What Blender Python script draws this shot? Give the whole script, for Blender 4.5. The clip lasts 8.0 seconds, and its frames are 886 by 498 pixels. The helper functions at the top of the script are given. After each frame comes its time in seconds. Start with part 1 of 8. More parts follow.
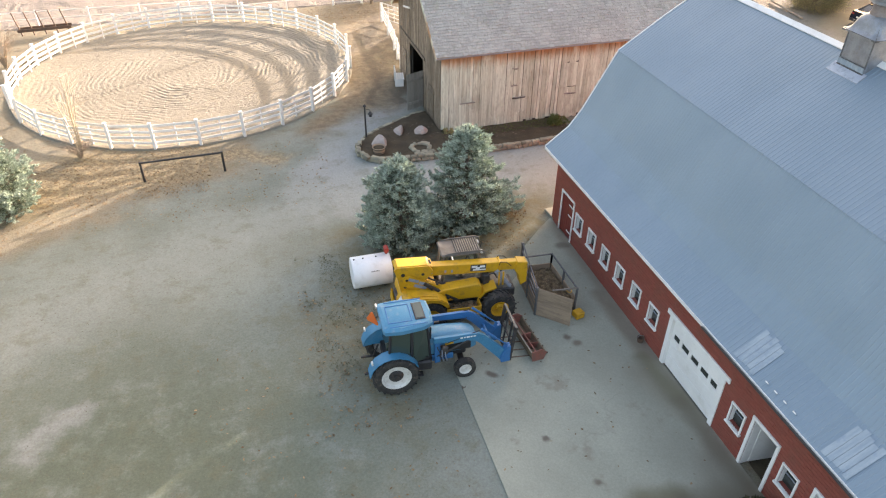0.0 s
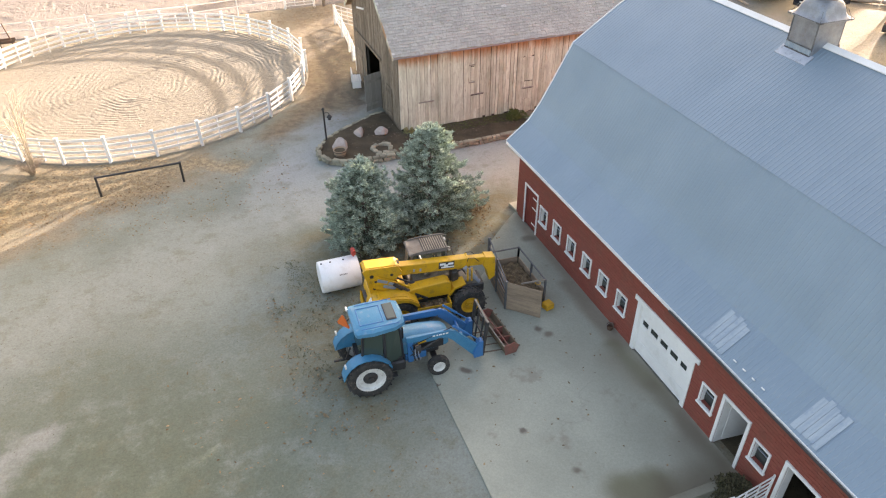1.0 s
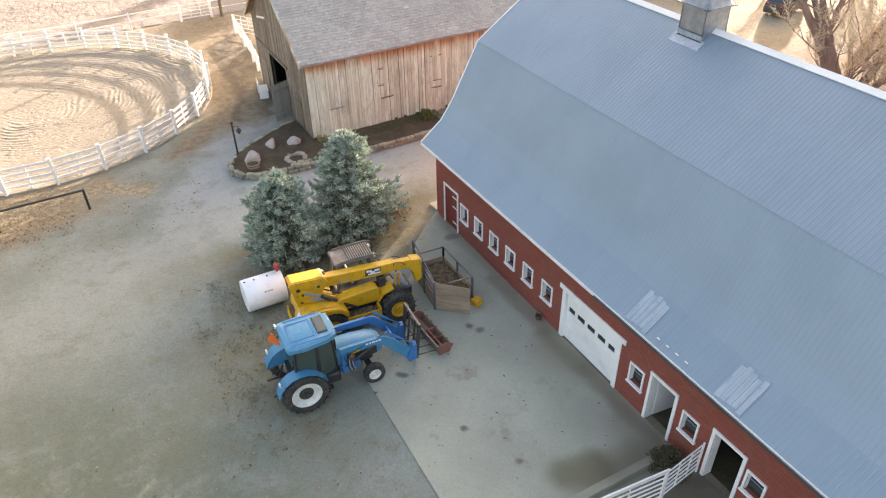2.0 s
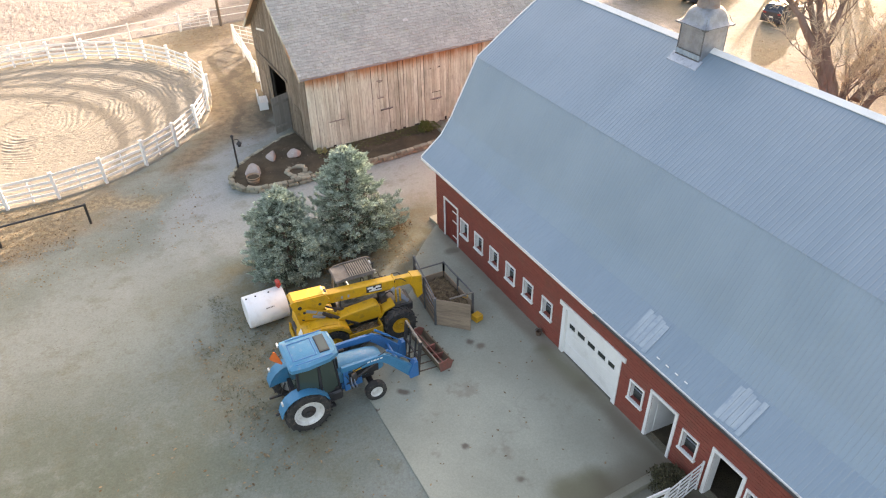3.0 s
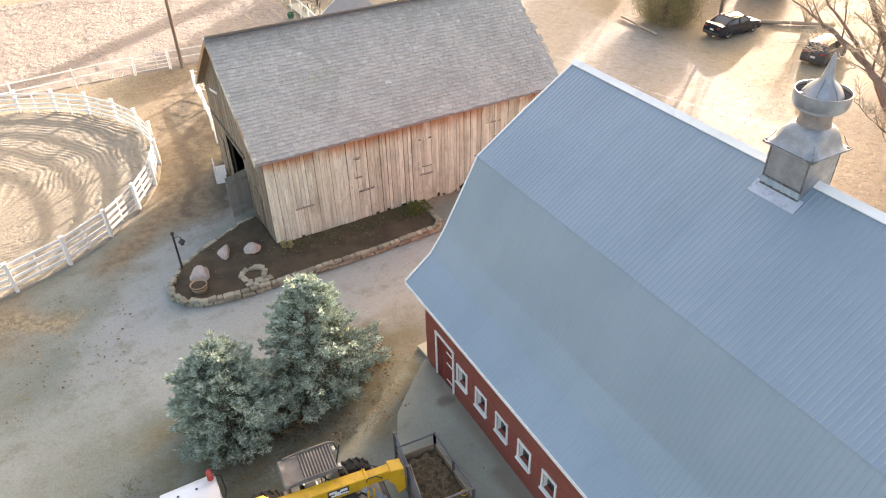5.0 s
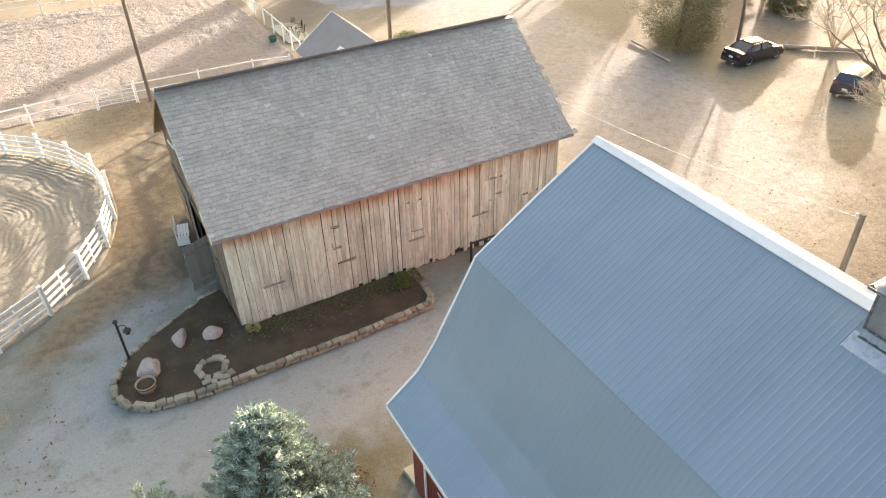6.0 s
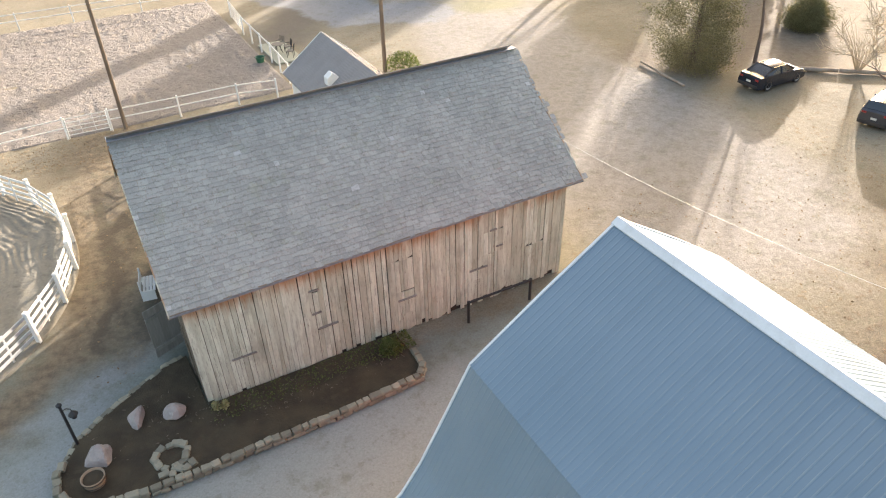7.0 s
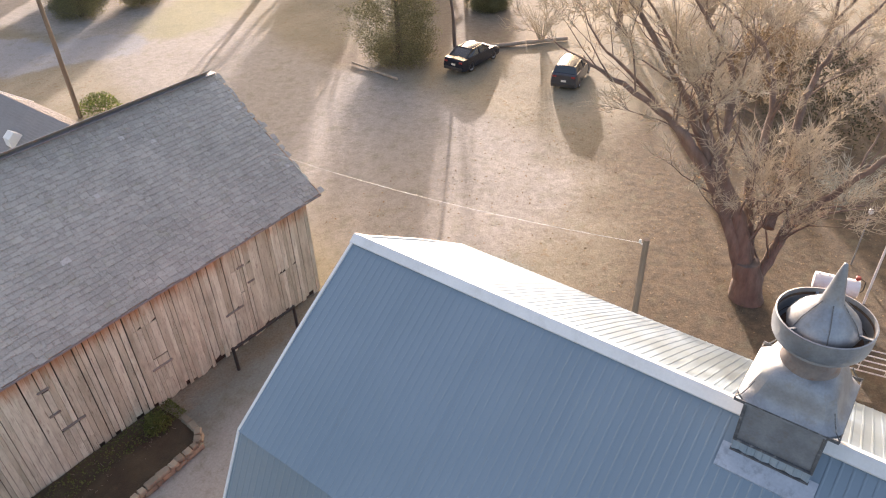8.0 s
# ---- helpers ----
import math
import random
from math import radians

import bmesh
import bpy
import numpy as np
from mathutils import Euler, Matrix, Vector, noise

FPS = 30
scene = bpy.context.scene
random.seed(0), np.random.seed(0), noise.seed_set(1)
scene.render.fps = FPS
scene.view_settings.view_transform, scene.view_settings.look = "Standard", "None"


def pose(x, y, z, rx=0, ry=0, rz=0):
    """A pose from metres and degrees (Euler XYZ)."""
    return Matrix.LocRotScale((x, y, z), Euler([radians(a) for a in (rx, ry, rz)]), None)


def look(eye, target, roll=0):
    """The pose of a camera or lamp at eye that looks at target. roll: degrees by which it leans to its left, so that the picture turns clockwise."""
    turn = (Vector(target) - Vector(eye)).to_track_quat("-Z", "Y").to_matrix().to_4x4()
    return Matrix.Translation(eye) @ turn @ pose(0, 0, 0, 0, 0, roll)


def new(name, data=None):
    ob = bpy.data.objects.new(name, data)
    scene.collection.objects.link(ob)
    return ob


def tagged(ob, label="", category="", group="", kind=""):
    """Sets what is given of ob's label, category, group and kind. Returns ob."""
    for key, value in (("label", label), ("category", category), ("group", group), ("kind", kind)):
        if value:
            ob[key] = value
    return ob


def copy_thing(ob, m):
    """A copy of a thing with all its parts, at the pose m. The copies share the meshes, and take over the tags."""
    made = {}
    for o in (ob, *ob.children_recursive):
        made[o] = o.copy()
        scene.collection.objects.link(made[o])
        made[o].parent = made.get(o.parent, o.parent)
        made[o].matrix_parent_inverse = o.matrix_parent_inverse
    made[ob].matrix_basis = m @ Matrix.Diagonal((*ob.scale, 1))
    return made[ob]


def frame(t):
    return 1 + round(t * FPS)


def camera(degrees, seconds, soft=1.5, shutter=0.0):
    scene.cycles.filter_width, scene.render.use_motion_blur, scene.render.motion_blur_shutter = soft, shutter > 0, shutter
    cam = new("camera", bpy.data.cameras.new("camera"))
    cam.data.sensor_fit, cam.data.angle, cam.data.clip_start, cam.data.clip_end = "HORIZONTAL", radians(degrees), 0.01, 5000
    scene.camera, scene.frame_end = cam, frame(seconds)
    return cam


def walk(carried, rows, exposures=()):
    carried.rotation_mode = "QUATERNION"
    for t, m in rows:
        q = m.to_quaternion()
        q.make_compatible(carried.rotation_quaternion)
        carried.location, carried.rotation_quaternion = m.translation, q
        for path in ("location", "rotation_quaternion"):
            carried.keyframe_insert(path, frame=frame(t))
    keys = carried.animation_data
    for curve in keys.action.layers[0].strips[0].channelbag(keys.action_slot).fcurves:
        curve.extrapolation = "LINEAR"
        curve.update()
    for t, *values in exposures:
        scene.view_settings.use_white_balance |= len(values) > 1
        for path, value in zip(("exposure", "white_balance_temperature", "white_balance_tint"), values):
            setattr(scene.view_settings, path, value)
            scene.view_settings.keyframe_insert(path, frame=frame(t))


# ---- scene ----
EXPOSURES = [(0.0, 2.72, 7550, 18), (1.5, 2.80, 7750, 20), (4.7, 2.85, 7800, 20), (6.5, 2.5, 7250, 12), (7.3, 2.31, 7000, 12), (8.0, 2.1, 7050, 21)]
cam = camera(64.5, 8.0, soft=1.15)
PATH = [
    (0, (-12.759, -11.885, 17.917), (-12.285, -10.337, 16.744), 0.6),
    (0.5, (-12.769, -11.888, 17.901), (-12.261, -10.351, 16.727), -0.0),
    (1, (-12.82, -11.893, 17.876), (-12.254, -10.376, 16.702), -0.5),
    (1.1, (-12.812, -11.916, 17.878), (-12.233, -10.404, 16.704), -0.6),
    (1.2, (-12.795, -11.916, 17.879), (-12.168, -10.423, 16.705), -0.8),
    (1.3, (-12.784, -11.901, 17.879), (-12.111, -10.43, 16.703), -1.0),
    (1.4, (-12.786, -11.877, 17.877), (-12.06, -10.433, 16.699), -1.2),
    (1.5, (-12.794, -11.859, 17.874), (-12.038, -10.432, 16.695), -1.2),
    (1.7, (-12.803, -11.836, 17.899), (-12.042, -10.412, 16.718), -1.2),
    (2.8, (-12.857, -11.793, 18.594), (-12.093, -10.367, 17.418), -1.3),
    (3, (-12.778, -11.595, 18.63), (-12.012, -10.172, 17.452), -1.3),
    (3.5, (-12.364, -10.725, 18.661), (-11.594, -9.305, 17.482), -1.2),
    (4, (-11.42, -9.065, 18.638), (-10.648, -7.645, 17.46), -1.2),
    (4.5, (-9.991, -6.694, 18.629), (-9.219, -5.276, 17.45), -1.2),
    (4.7, (-9.285, -5.611, 18.614), (-8.515, -4.19, 17.435), -1.4),
    (5.8, (-5.954, -0.206, 18.487), (-5.176, 1.214, 17.312), -1.6),
    (6, (-5.394, 0.65, 18.491), (-4.616, 2.07, 17.318), -1.5),
    (6.5, (-4.218, 2.558, 18.45), (-3.439, 3.979, 17.277), -1.4),
    (7, (-3.248, 3.875, 18.352), (-2.47, 5.302, 17.187), -1.5),
    (7.2, (-2.831, 4.207, 18.262), (-2.032, 5.626, 17.101), -1.3),
    (7.3, (-2.625, 4.265, 18.245), (-1.797, 5.669, 17.085), -1.4),
    (7.5, (-2.299, 4.328, 18.234), (-1.336, 5.639, 17.07), -1.5),
    (7.6, (-2.327, 4.337, 18.228), (-1.283, 5.582, 17.062), -1.8),
    (7.7, (-2.354, 4.358, 18.226), (-1.248, 5.548, 17.06), -1.9),
    (7.8, (-2.332, 4.363, 18.23), (-1.161, 5.49, 17.064), -1.6),
    (7.9, (-2.295, 4.338, 18.24), (-1.069, 5.402, 17.071), -1.9),
    (8, (-2.226, 4.257, 18.252), (-0.953, 5.261, 17.081), -2.3),
]
walk(cam, [(t, look(eye, target, roll)) for t, eye, target, roll in PATH], exposures=EXPOSURES)

# ---- world and sun ----
SUN_AZIMUTH, SUN_HEIGHT = 54.5, 9.5  # degrees, clockwise from +y, above the horizon
world = bpy.data.worlds.new("world")
scene.world = world
world.use_nodes = True
wn = world.node_tree
sky = wn.nodes.new("ShaderNodeTexSky")
sky.sky_type, sky.sun_disc = "NISHITA", False
sky.sun_elevation, sky.sun_rotation = radians(SUN_HEIGHT), radians(SUN_AZIMUTH)
sky.air_density, sky.dust_density, sky.ozone_density = 0.9, 6.0, 0.8
wn.links.new(sky.outputs["Color"], wn.nodes["Background"].inputs["Color"])
wn.nodes["Background"].inputs["Strength"].default_value = 0.15
sun_data = bpy.data.lights.new("sun", "SUN")
sun_data.energy, sun_data.angle, sun_data.color = 3.4, radians(0.6), (1.0, 0.925, 0.86)
sun = new("sun", sun_data)
to_sun = Vector((math.sin(radians(SUN_AZIMUTH)) * math.cos(radians(SUN_HEIGHT)), math.cos(radians(SUN_AZIMUTH)) * math.cos(radians(SUN_HEIGHT)), math.sin(radians(SUN_HEIGHT))))
sun.matrix_world = look(to_sun * 300, (0, 0, 0))

# ---- building tools ----
def thing(name, label, category, m=None, group="", kind=""):
    """A top-level Empty at a thing's base."""
    ob = new(name)
    ob.empty_display_size = 0.3
    if m is not None:
        ob.matrix_basis = m
    return tagged(ob, label, category, group, kind)


def mesh_of(name, bm, material, smooth=False):
    me = bpy.data.meshes.new(name)
    bm.to_mesh(me)
    bm.free()
    for mt in material if isinstance(material, (list, tuple)) else [material]:
        me.materials.append(mt)
    if smooth:
        me.polygons.foreach_set("use_smooth", [True] * len(me.polygons))
        me.set_sharp_from_angle(angle=radians(38))
    return me


def part(name, bm, material, parent=None, label="", smooth=False, m=None):
    """Links a bmesh as one mesh object, under a thing or part."""
    ob = new(name, mesh_of(name, bm, material, smooth))
    if parent is not None:
        ob.parent = parent
    if m is not None:
        ob.matrix_basis = m
    return tagged(ob, label)


def piece(name, me, parent, m):
    ob = new(name, me)
    ob.parent = parent
    ob.matrix_basis = m
    return ob


def structure(name, bm, material, label, category, smooth=False):
    ob = part(name, bm, material, None, "", smooth)
    return tagged(ob, label, category, kind="structure")


def raw(name, verts, faces, material, parent=None, smooth=False, label=""):
    me = bpy.data.meshes.new(name)
    me.from_pydata(verts, [], faces)
    me.materials.append(material)
    if smooth:
        me.polygons.foreach_set("use_smooth", [True] * len(me.polygons))
    ob = new(name, me)
    if parent is not None:
        ob.parent = parent
    return tagged(ob, label)


def box(bm, c, s, m=None, bevel=0.0):
    """A box with centre c and size s, turned by m."""
    t = Matrix.Translation(c) @ (m or Matrix()) @ Matrix.Diagonal((*s, 1))
    r = bmesh.ops.create_cube(bm, size=1, matrix=t)
    if bevel:
        es = list({e for v in r["verts"] for e in v.link_edges})
        bmesh.ops.bevel(bm, geom=es, offset=bevel, segments=1, affect="EDGES")
    return bm


def bar(bm, a, b, w, h=None, bevel=0.0):
    """A square bar from a to b."""
    a, b = Vector(a), Vector(b)
    d = b - a
    q = d.to_track_quat("X", "Z").to_matrix().to_4x4()
    return box(bm, (a + b) / 2, (d.length, w, h or w), q, bevel)


def rod(bm, a, b, r0, r1=None, seg=10, caps=True):
    a, b = Vector(a), Vector(b)
    d = b - a
    q = d.to_track_quat("Z", "Y").to_matrix().to_4x4()
    bmesh.ops.create_cone(bm, cap_ends=caps, segments=seg, radius1=r0, radius2=r0 if r1 is None else r1, depth=d.length, matrix=Matrix.Translation((a + b) / 2) @ q)
    return bm


def tube(bm, pts, r, seg=8):
    """A tube along points, with radius r or one radius a point."""
    pts = [Vector(p) for p in pts]
    rs = r if isinstance(r, (list, tuple)) else [r] * len(pts)
    rings, side = [], None
    for i, p in enumerate(pts):
        d = (pts[min(i + 1, len(pts) - 1)] - pts[max(i - 1, 0)]).normalized()
        if side is None:
            side = d.orthogonal().normalized()
        side = (side - d * side.dot(d)).normalized()
        up = d.cross(side)
        rings.append([bm.verts.new(p + (side * math.cos(k * math.tau / seg) + up * math.sin(k * math.tau / seg)) * rs[i]) for k in range(seg)])
    for a, b in zip(rings, rings[1:]):
        for k in range(seg):
            bm.faces.new((a[k], a[(k + 1) % seg], b[(k + 1) % seg], b[k]))
    bm.faces.new(list(reversed(rings[0])))
    bm.faces.new(rings[-1])
    return bm


def extrude(bm, outline, y0, y1, axis="y"):
    """A solid from a closed outline in the xz plane (or yz with axis x, xy with axis z)."""
    def at(p, v):
        return {"y": (p[0], v, p[1]), "x": (v, p[0], p[1]), "z": (p[0], p[1], v)}[axis]
    a = [bm.verts.new(at(p, y0)) for p in outline]
    b = [bm.verts.new(at(p, y1)) for p in outline]
    n = len(outline)
    fs = [bm.faces.new(a), bm.faces.new(list(reversed(b)))]
    for i in range(n):
        fs.append(bm.faces.new((a[i], b[i], b[(i + 1) % n], a[(i + 1) % n])))
    bmesh.ops.recalc_face_normals(bm, faces=fs)
    return bm


def lathe(bm, profile, seg=24, m=None):
    """A turned solid from (radius, height) pairs."""
    m = m or Matrix()
    rings = []
    for r, z in profile:
        if r < 1e-4:
            rings.append([bm.verts.new(m @ Vector((0, 0, z)))])
        else:
            rings.append([bm.verts.new(m @ Vector((r * math.cos(k * math.tau / seg), r * math.sin(k * math.tau / seg), z))) for k in range(seg)])
    fs = []
    for a, b in zip(rings, rings[1:]):
        for k in range(seg):
            l = (k + 1) % seg
            if len(a) == 1 and len(b) == 1:
                continue
            if len(a) == 1:
                fs.append(bm.faces.new((a[0], b[k], b[l])))
            elif len(b) == 1:
                fs.append(bm.faces.new((a[k], b[0], a[l])))
            else:
                fs.append(bm.faces.new((a[k], b[k], b[l], a[l])))
    bmesh.ops.recalc_face_normals(bm, faces=fs)
    return bm


def sheet(bm, pts, thick, inward=None):
    """A bent sheet: polyline pts in xz with thickness, closed as an outline; returns the outline."""
    n = len(pts)
    off = []
    for i in range(n):
        a, b = Vector(pts[max(i - 1, 0)]), Vector(pts[min(i + 1, n - 1)])
        d = (b - a).normalized()
        off.append((pts[i][0] + d.y * thick, pts[i][1] - d.x * thick))
    return list(pts) + list(reversed(off))


def B():
    return bmesh.new()


# ---- materials ----
class Nodes:
    def __init__(self, name):
        self.mat = bpy.data.materials.new(name)
        self.mat.use_nodes = True
        self.t = self.mat.node_tree
        self.out = self.t.nodes["Principled BSDF"]

    def put(self, sock, v):
        if isinstance(v, bpy.types.NodeSocket):
            self.t.links.new(v, sock)
        elif isinstance(v, (tuple, list)) and len(v) == 3 and sock.type == "RGBA":
            sock.default_value = (*v, 1)
        else:
            sock.default_value = v

    def node(self, kind, **ins):
        n = self.t.nodes.new(kind)
        for k, v in ins.items():
            self.put(n.inputs[k.replace("_", " ")], v)
        return n

    def obj(self):
        return self.t.nodes.new("ShaderNodeTexCoord").outputs["Object"]

    def pos(self):
        return self.t.nodes.new("ShaderNodeNewGeometry").outputs["Position"]

    def rand(self):
        return self.t.nodes.new("ShaderNodeObjectInfo").outputs["Random"]

    def island(self):
        return self.t.nodes.new("ShaderNodeNewGeometry").outputs["Random Per Island"]

    def math(self, op, a, b=0.0, c=0.0):
        n = self.t.nodes.new("ShaderNodeMath")
        n.operation = op
        for i, v in enumerate((a, b, c)):
            self.put(n.inputs[i], v)
        return n.outputs[0]

    def vmath(self, op, a, b=(0, 0, 0)):
        n = self.t.nodes.new("ShaderNodeVectorMath")
        n.operation = op
        self.put(n.inputs[0], a)
        self.put(n.inputs[1], b)
        return n.outputs[0]

    def noise(self, vec, scale, detail=4.0, rough=0.55, stretch=None):
        if stretch:
            vec = self.vmath("MULTIPLY", vec, stretch)
        n = self.node("ShaderNodeTexNoise", Vector=vec, Scale=scale, Detail=detail, Roughness=rough)
        return n.outputs["Fac"]

    def step(self, v, lo, hi, a=0.0, b=1.0):
        n = self.t.nodes.new("ShaderNodeMapRange")
        n.interpolation_type = "SMOOTHSTEP"
        for k, x in zip((0, 1, 2, 3, 4), (v, lo, hi, a, b)):
            self.put(n.inputs[k], x)
        return n.outputs[0]

    def mix(self, f, a, b, mode="MIX"):
        n = self.t.nodes.new("ShaderNodeMix")
        n.data_type, n.blend_type = "RGBA", mode
        self.put(n.inputs[0], f)
        self.put(n.inputs[6], a)
        self.put(n.inputs[7], b)
        return n.outputs[2]

    def bump(self, h, strength, dist):
        return self.node("ShaderNodeBump", Strength=strength, Distance=dist, Height=h).outputs["Normal"]

    def done(self, color, rough=0.8, metal=0.0, normal=None, **more):
        self.put(self.out.inputs["Base Color"], color)
        self.put(self.out.inputs["Roughness"], rough)
        self.put(self.out.inputs["Metallic"], metal)
        if normal is not None:
            self.put(self.out.inputs["Normal"], normal)
        for k, v in more.items():
            self.put(self.out.inputs[k.replace("_", " ")], v)
        return self.mat


def plain(name, a, b, rough=0.7, metal=0.0, big=1.2, fine=25.0, bump=0.15, dist=0.01, spread=0.0, dirt=None, dirt_amount=0.5, island=False, stretch=None):
    """Two tones by large noise, grain and bump by fine noise, optional dirt in patches, optional spread of tone from piece to piece."""
    n = Nodes(name)
    p = n.obj()
    c = n.mix(n.step(n.noise(p, big, 3.0, stretch=stretch), 0.3, 0.7), a, b)
    f = n.noise(p, fine, 5.0, stretch=stretch)
    c = n.mix(0.35, c, n.mix(f, (0, 0, 0), (1, 1, 1)), "SOFT_LIGHT")
    if dirt:
        c = n.mix(n.math("MULTIPLY", n.step(n.noise(p, big * 2.3, 6.0, 0.65), 0.52, 0.7), dirt_amount), c, dirt)
    if spread:
        r = n.island() if island else n.rand()
        c = n.mix(1.0, c, n.mix(r, (1 - spread,) * 3, (1 + spread * 0.6,) * 3), "MULTIPLY")
    return n.done(c, n.math("ADD", n.math("MULTIPLY", f, 0.25), rough - 0.12), metal, n.bump(f, bump, dist))

WHITE = plain("white_paint", (0.80, 0.80, 0.78), (0.72, 0.72, 0.70), 0.5, big=0.8, bump=0.05, dirt=(0.45, 0.43, 0.38), dirt_amount=0.25)
FENCE_WHITE = plain("white_fence_board", (0.82, 0.81, 0.78), (0.74, 0.73, 0.70), 0.55, big=1.5, bump=0.1, dirt=(0.5, 0.44, 0.35), dirt_amount=0.3, spread=0.08)
BLACK = plain("black_paint", (0.022, 0.022, 0.024), (0.035, 0.034, 0.034), 0.5, bump=0.1)
RUBBER = plain("tyre_rubber", (0.022, 0.022, 0.022), (0.05, 0.047, 0.042), 0.85, big=3, fine=40, bump=0.3, dirt=(0.16, 0.13, 0.10), dirt_amount=0.6)
DRY_GRASS = plain("dry_grass", (0.30, 0.28, 0.12), (0.36, 0.32, 0.16), 0.9, big=6)
CRATE_STEEL = plain("crate_steel", (0.105, 0.113, 0.122), (0.15, 0.152, 0.155), 0.5, 0.3, big=3, dirt=(0.14, 0.08, 0.05), dirt_amount=0.6)
DARK_STEEL = plain("dark_steel", (0.05, 0.05, 0.052), (0.09, 0.085, 0.08), 0.55, 0.5, big=3, dirt=(0.14, 0.07, 0.04), dirt_amount=0.6)
RUST = plain("rusty_steel", (0.14, 0.08, 0.055), (0.085, 0.065, 0.048), 0.85, 0.1, big=4, fine=30, bump=0.4, dirt=(0.22, 0.15, 0.10), dirt_amount=0.6)
RUST_RED = plain("worn_red_paint", (0.28, 0.085, 0.065), (0.19, 0.09, 0.07), 0.7, big=4, bump=0.2, dirt=(0.15, 0.09, 0.06), dirt_amount=0.8)
TRACTOR_BLUE = plain("tractor_blue", (0.026, 0.188, 0.335), (0.038, 0.212, 0.36), 0.38, big=1.5, bump=0.03, dirt=(0.16, 0.22, 0.30), dirt_amount=0.35)
ROOF_BLUE = plain("cab_roof_blue", (0.044, 0.220, 0.365), (0.062, 0.245, 0.39), 0.45, big=2, bump=0.04, dirt=(0.22, 0.30, 0.38), dirt_amount=0.5)
LOADER_BLUE = plain("loader_blue", (0.018, 0.145, 0.36), (0.03, 0.17, 0.38), 0.4, big=2, bump=0.04, dirt=(0.10, 0.13, 0.22), dirt_amount=0.4)
YELLOW = plain("machine_yellow", (0.68, 0.362, 0.012), (0.58, 0.31, 0.018), 0.45, big=1.6, bump=0.05, dirt=(0.24, 0.14, 0.05), dirt_amount=0.5)
RIM_WHITE = plain("wheel_white", (0.72, 0.72, 0.68), (0.6, 0.59, 0.55), 0.5, big=3, dirt=(0.32, 0.28, 0.22), dirt_amount=0.6)
GREY_PAINT = plain("grey_paint", (0.30, 0.33, 0.38), (0.24, 0.27, 0.32), 0.5, bump=0.05)
ORANGE = plain("orange_marker", (0.75, 0.16, 0.03), (0.65, 0.13, 0.03), 0.5, bump=0.03)
PUMP_RED = plain("pump_red", (0.42, 0.05, 0.035), (0.34, 0.05, 0.04), 0.5, big=4)
HOSE = plain("rubber_hose", (0.015, 0.015, 0.016), (0.03, 0.03, 0.03), 0.6)
TANK_WHITE = plain("tank_white", (0.80, 0.81, 0.82), (0.74, 0.75, 0.76), 0.42, big=1.2, bump=0.04, dirt=(0.5, 0.47, 0.42), dirt_amount=0.3)
TAN_WOOD = plain("panel_wood", (0.36, 0.265, 0.18), (0.26, 0.19, 0.135), 0.85, big=2, fine=14, bump=0.3, spread=0.2, stretch=(0.3, 1, 4))
SOIL = plain("dark_mulch", (0.050, 0.036, 0.021), (0.080, 0.060, 0.034), 0.95, big=1.2, fine=22, bump=0.9, dist=0.05, dirt=(0.105, 0.085, 0.05), dirt_amount=0.4)
MANURE = plain("dry_dung", (0.09, 0.062, 0.036), (0.19, 0.135, 0.075), 0.95, big=6, fine=22, bump=1.0, dist=0.06, dirt=(0.33, 0.25, 0.14), dirt_amount=0.7)
STONE = plain("border_stone", (0.335, 0.305, 0.222), (0.225, 0.215, 0.165), 0.9, big=2.5, fine=12, bump=0.5, dist=0.03, spread=0.35, dirt=(0.22, 0.20, 0.18), dirt_amount=0.5)
ROCK = plain("pink_boulder", (0.44, 0.37, 0.33), (0.33, 0.285, 0.26), 0.88, big=2.5, fine=9, bump=0.6, dist=0.05, dirt=(0.55, 0.48, 0.42), dirt_amount=0.6)
BARK = plain("bark", (0.13, 0.095, 0.078), (0.20, 0.15, 0.125), 0.95, big=3, fine=18, bump=0.8, dist=0.04, stretch=(1, 1, 0.25))
TWIG = plain("twig", (0.30, 0.24, 0.18), (0.38, 0.31, 0.24), 0.9, big=2, fine=10, bump=0.2)
PALE_TWIG = plain("pale_twig", (0.42, 0.35, 0.25), (0.50, 0.43, 0.32), 0.9, big=2, fine=10, bump=0.2)
LICHEN_TWIG = plain("lichen_twig", (0.38, 0.39, 0.32), (0.48, 0.48, 0.41), 0.9, big=2, fine=10, bump=0.2)
SPRUCE = plain("blue_spruce_needles", (0.29, 0.362, 0.285), (0.51, 0.595, 0.49), 0.75, big=3.2, fine=9, bump=0.2, spread=0.45, island=True)
# darker needle tone that paints the shade inside the crowns
SPRUCE_SHADE = plain("shaded_spruce_needles", (0.10, 0.132, 0.09), (0.19, 0.225, 0.155), 0.8, big=3.2, fine=9, bump=0.2, spread=0.4, island=True)
PINE = plain("pine_needles", (0.25, 0.245, 0.115), (0.38, 0.36, 0.20), 0.8, big=1.2, fine=9, bump=0.2, spread=0.4, island=True)
DRY_LEAF = plain("dry_leaves", (0.20, 0.135, 0.075), (0.29, 0.21, 0.125), 0.9, big=4, fine=20, bump=0.3, spread=0.5, island=True)
GREEN_LEAF = plain("shrub_leaves", (0.10, 0.14, 0.035), (0.17, 0.19, 0.06), 0.8, big=4, bump=0.2, spread=0.4, island=True)
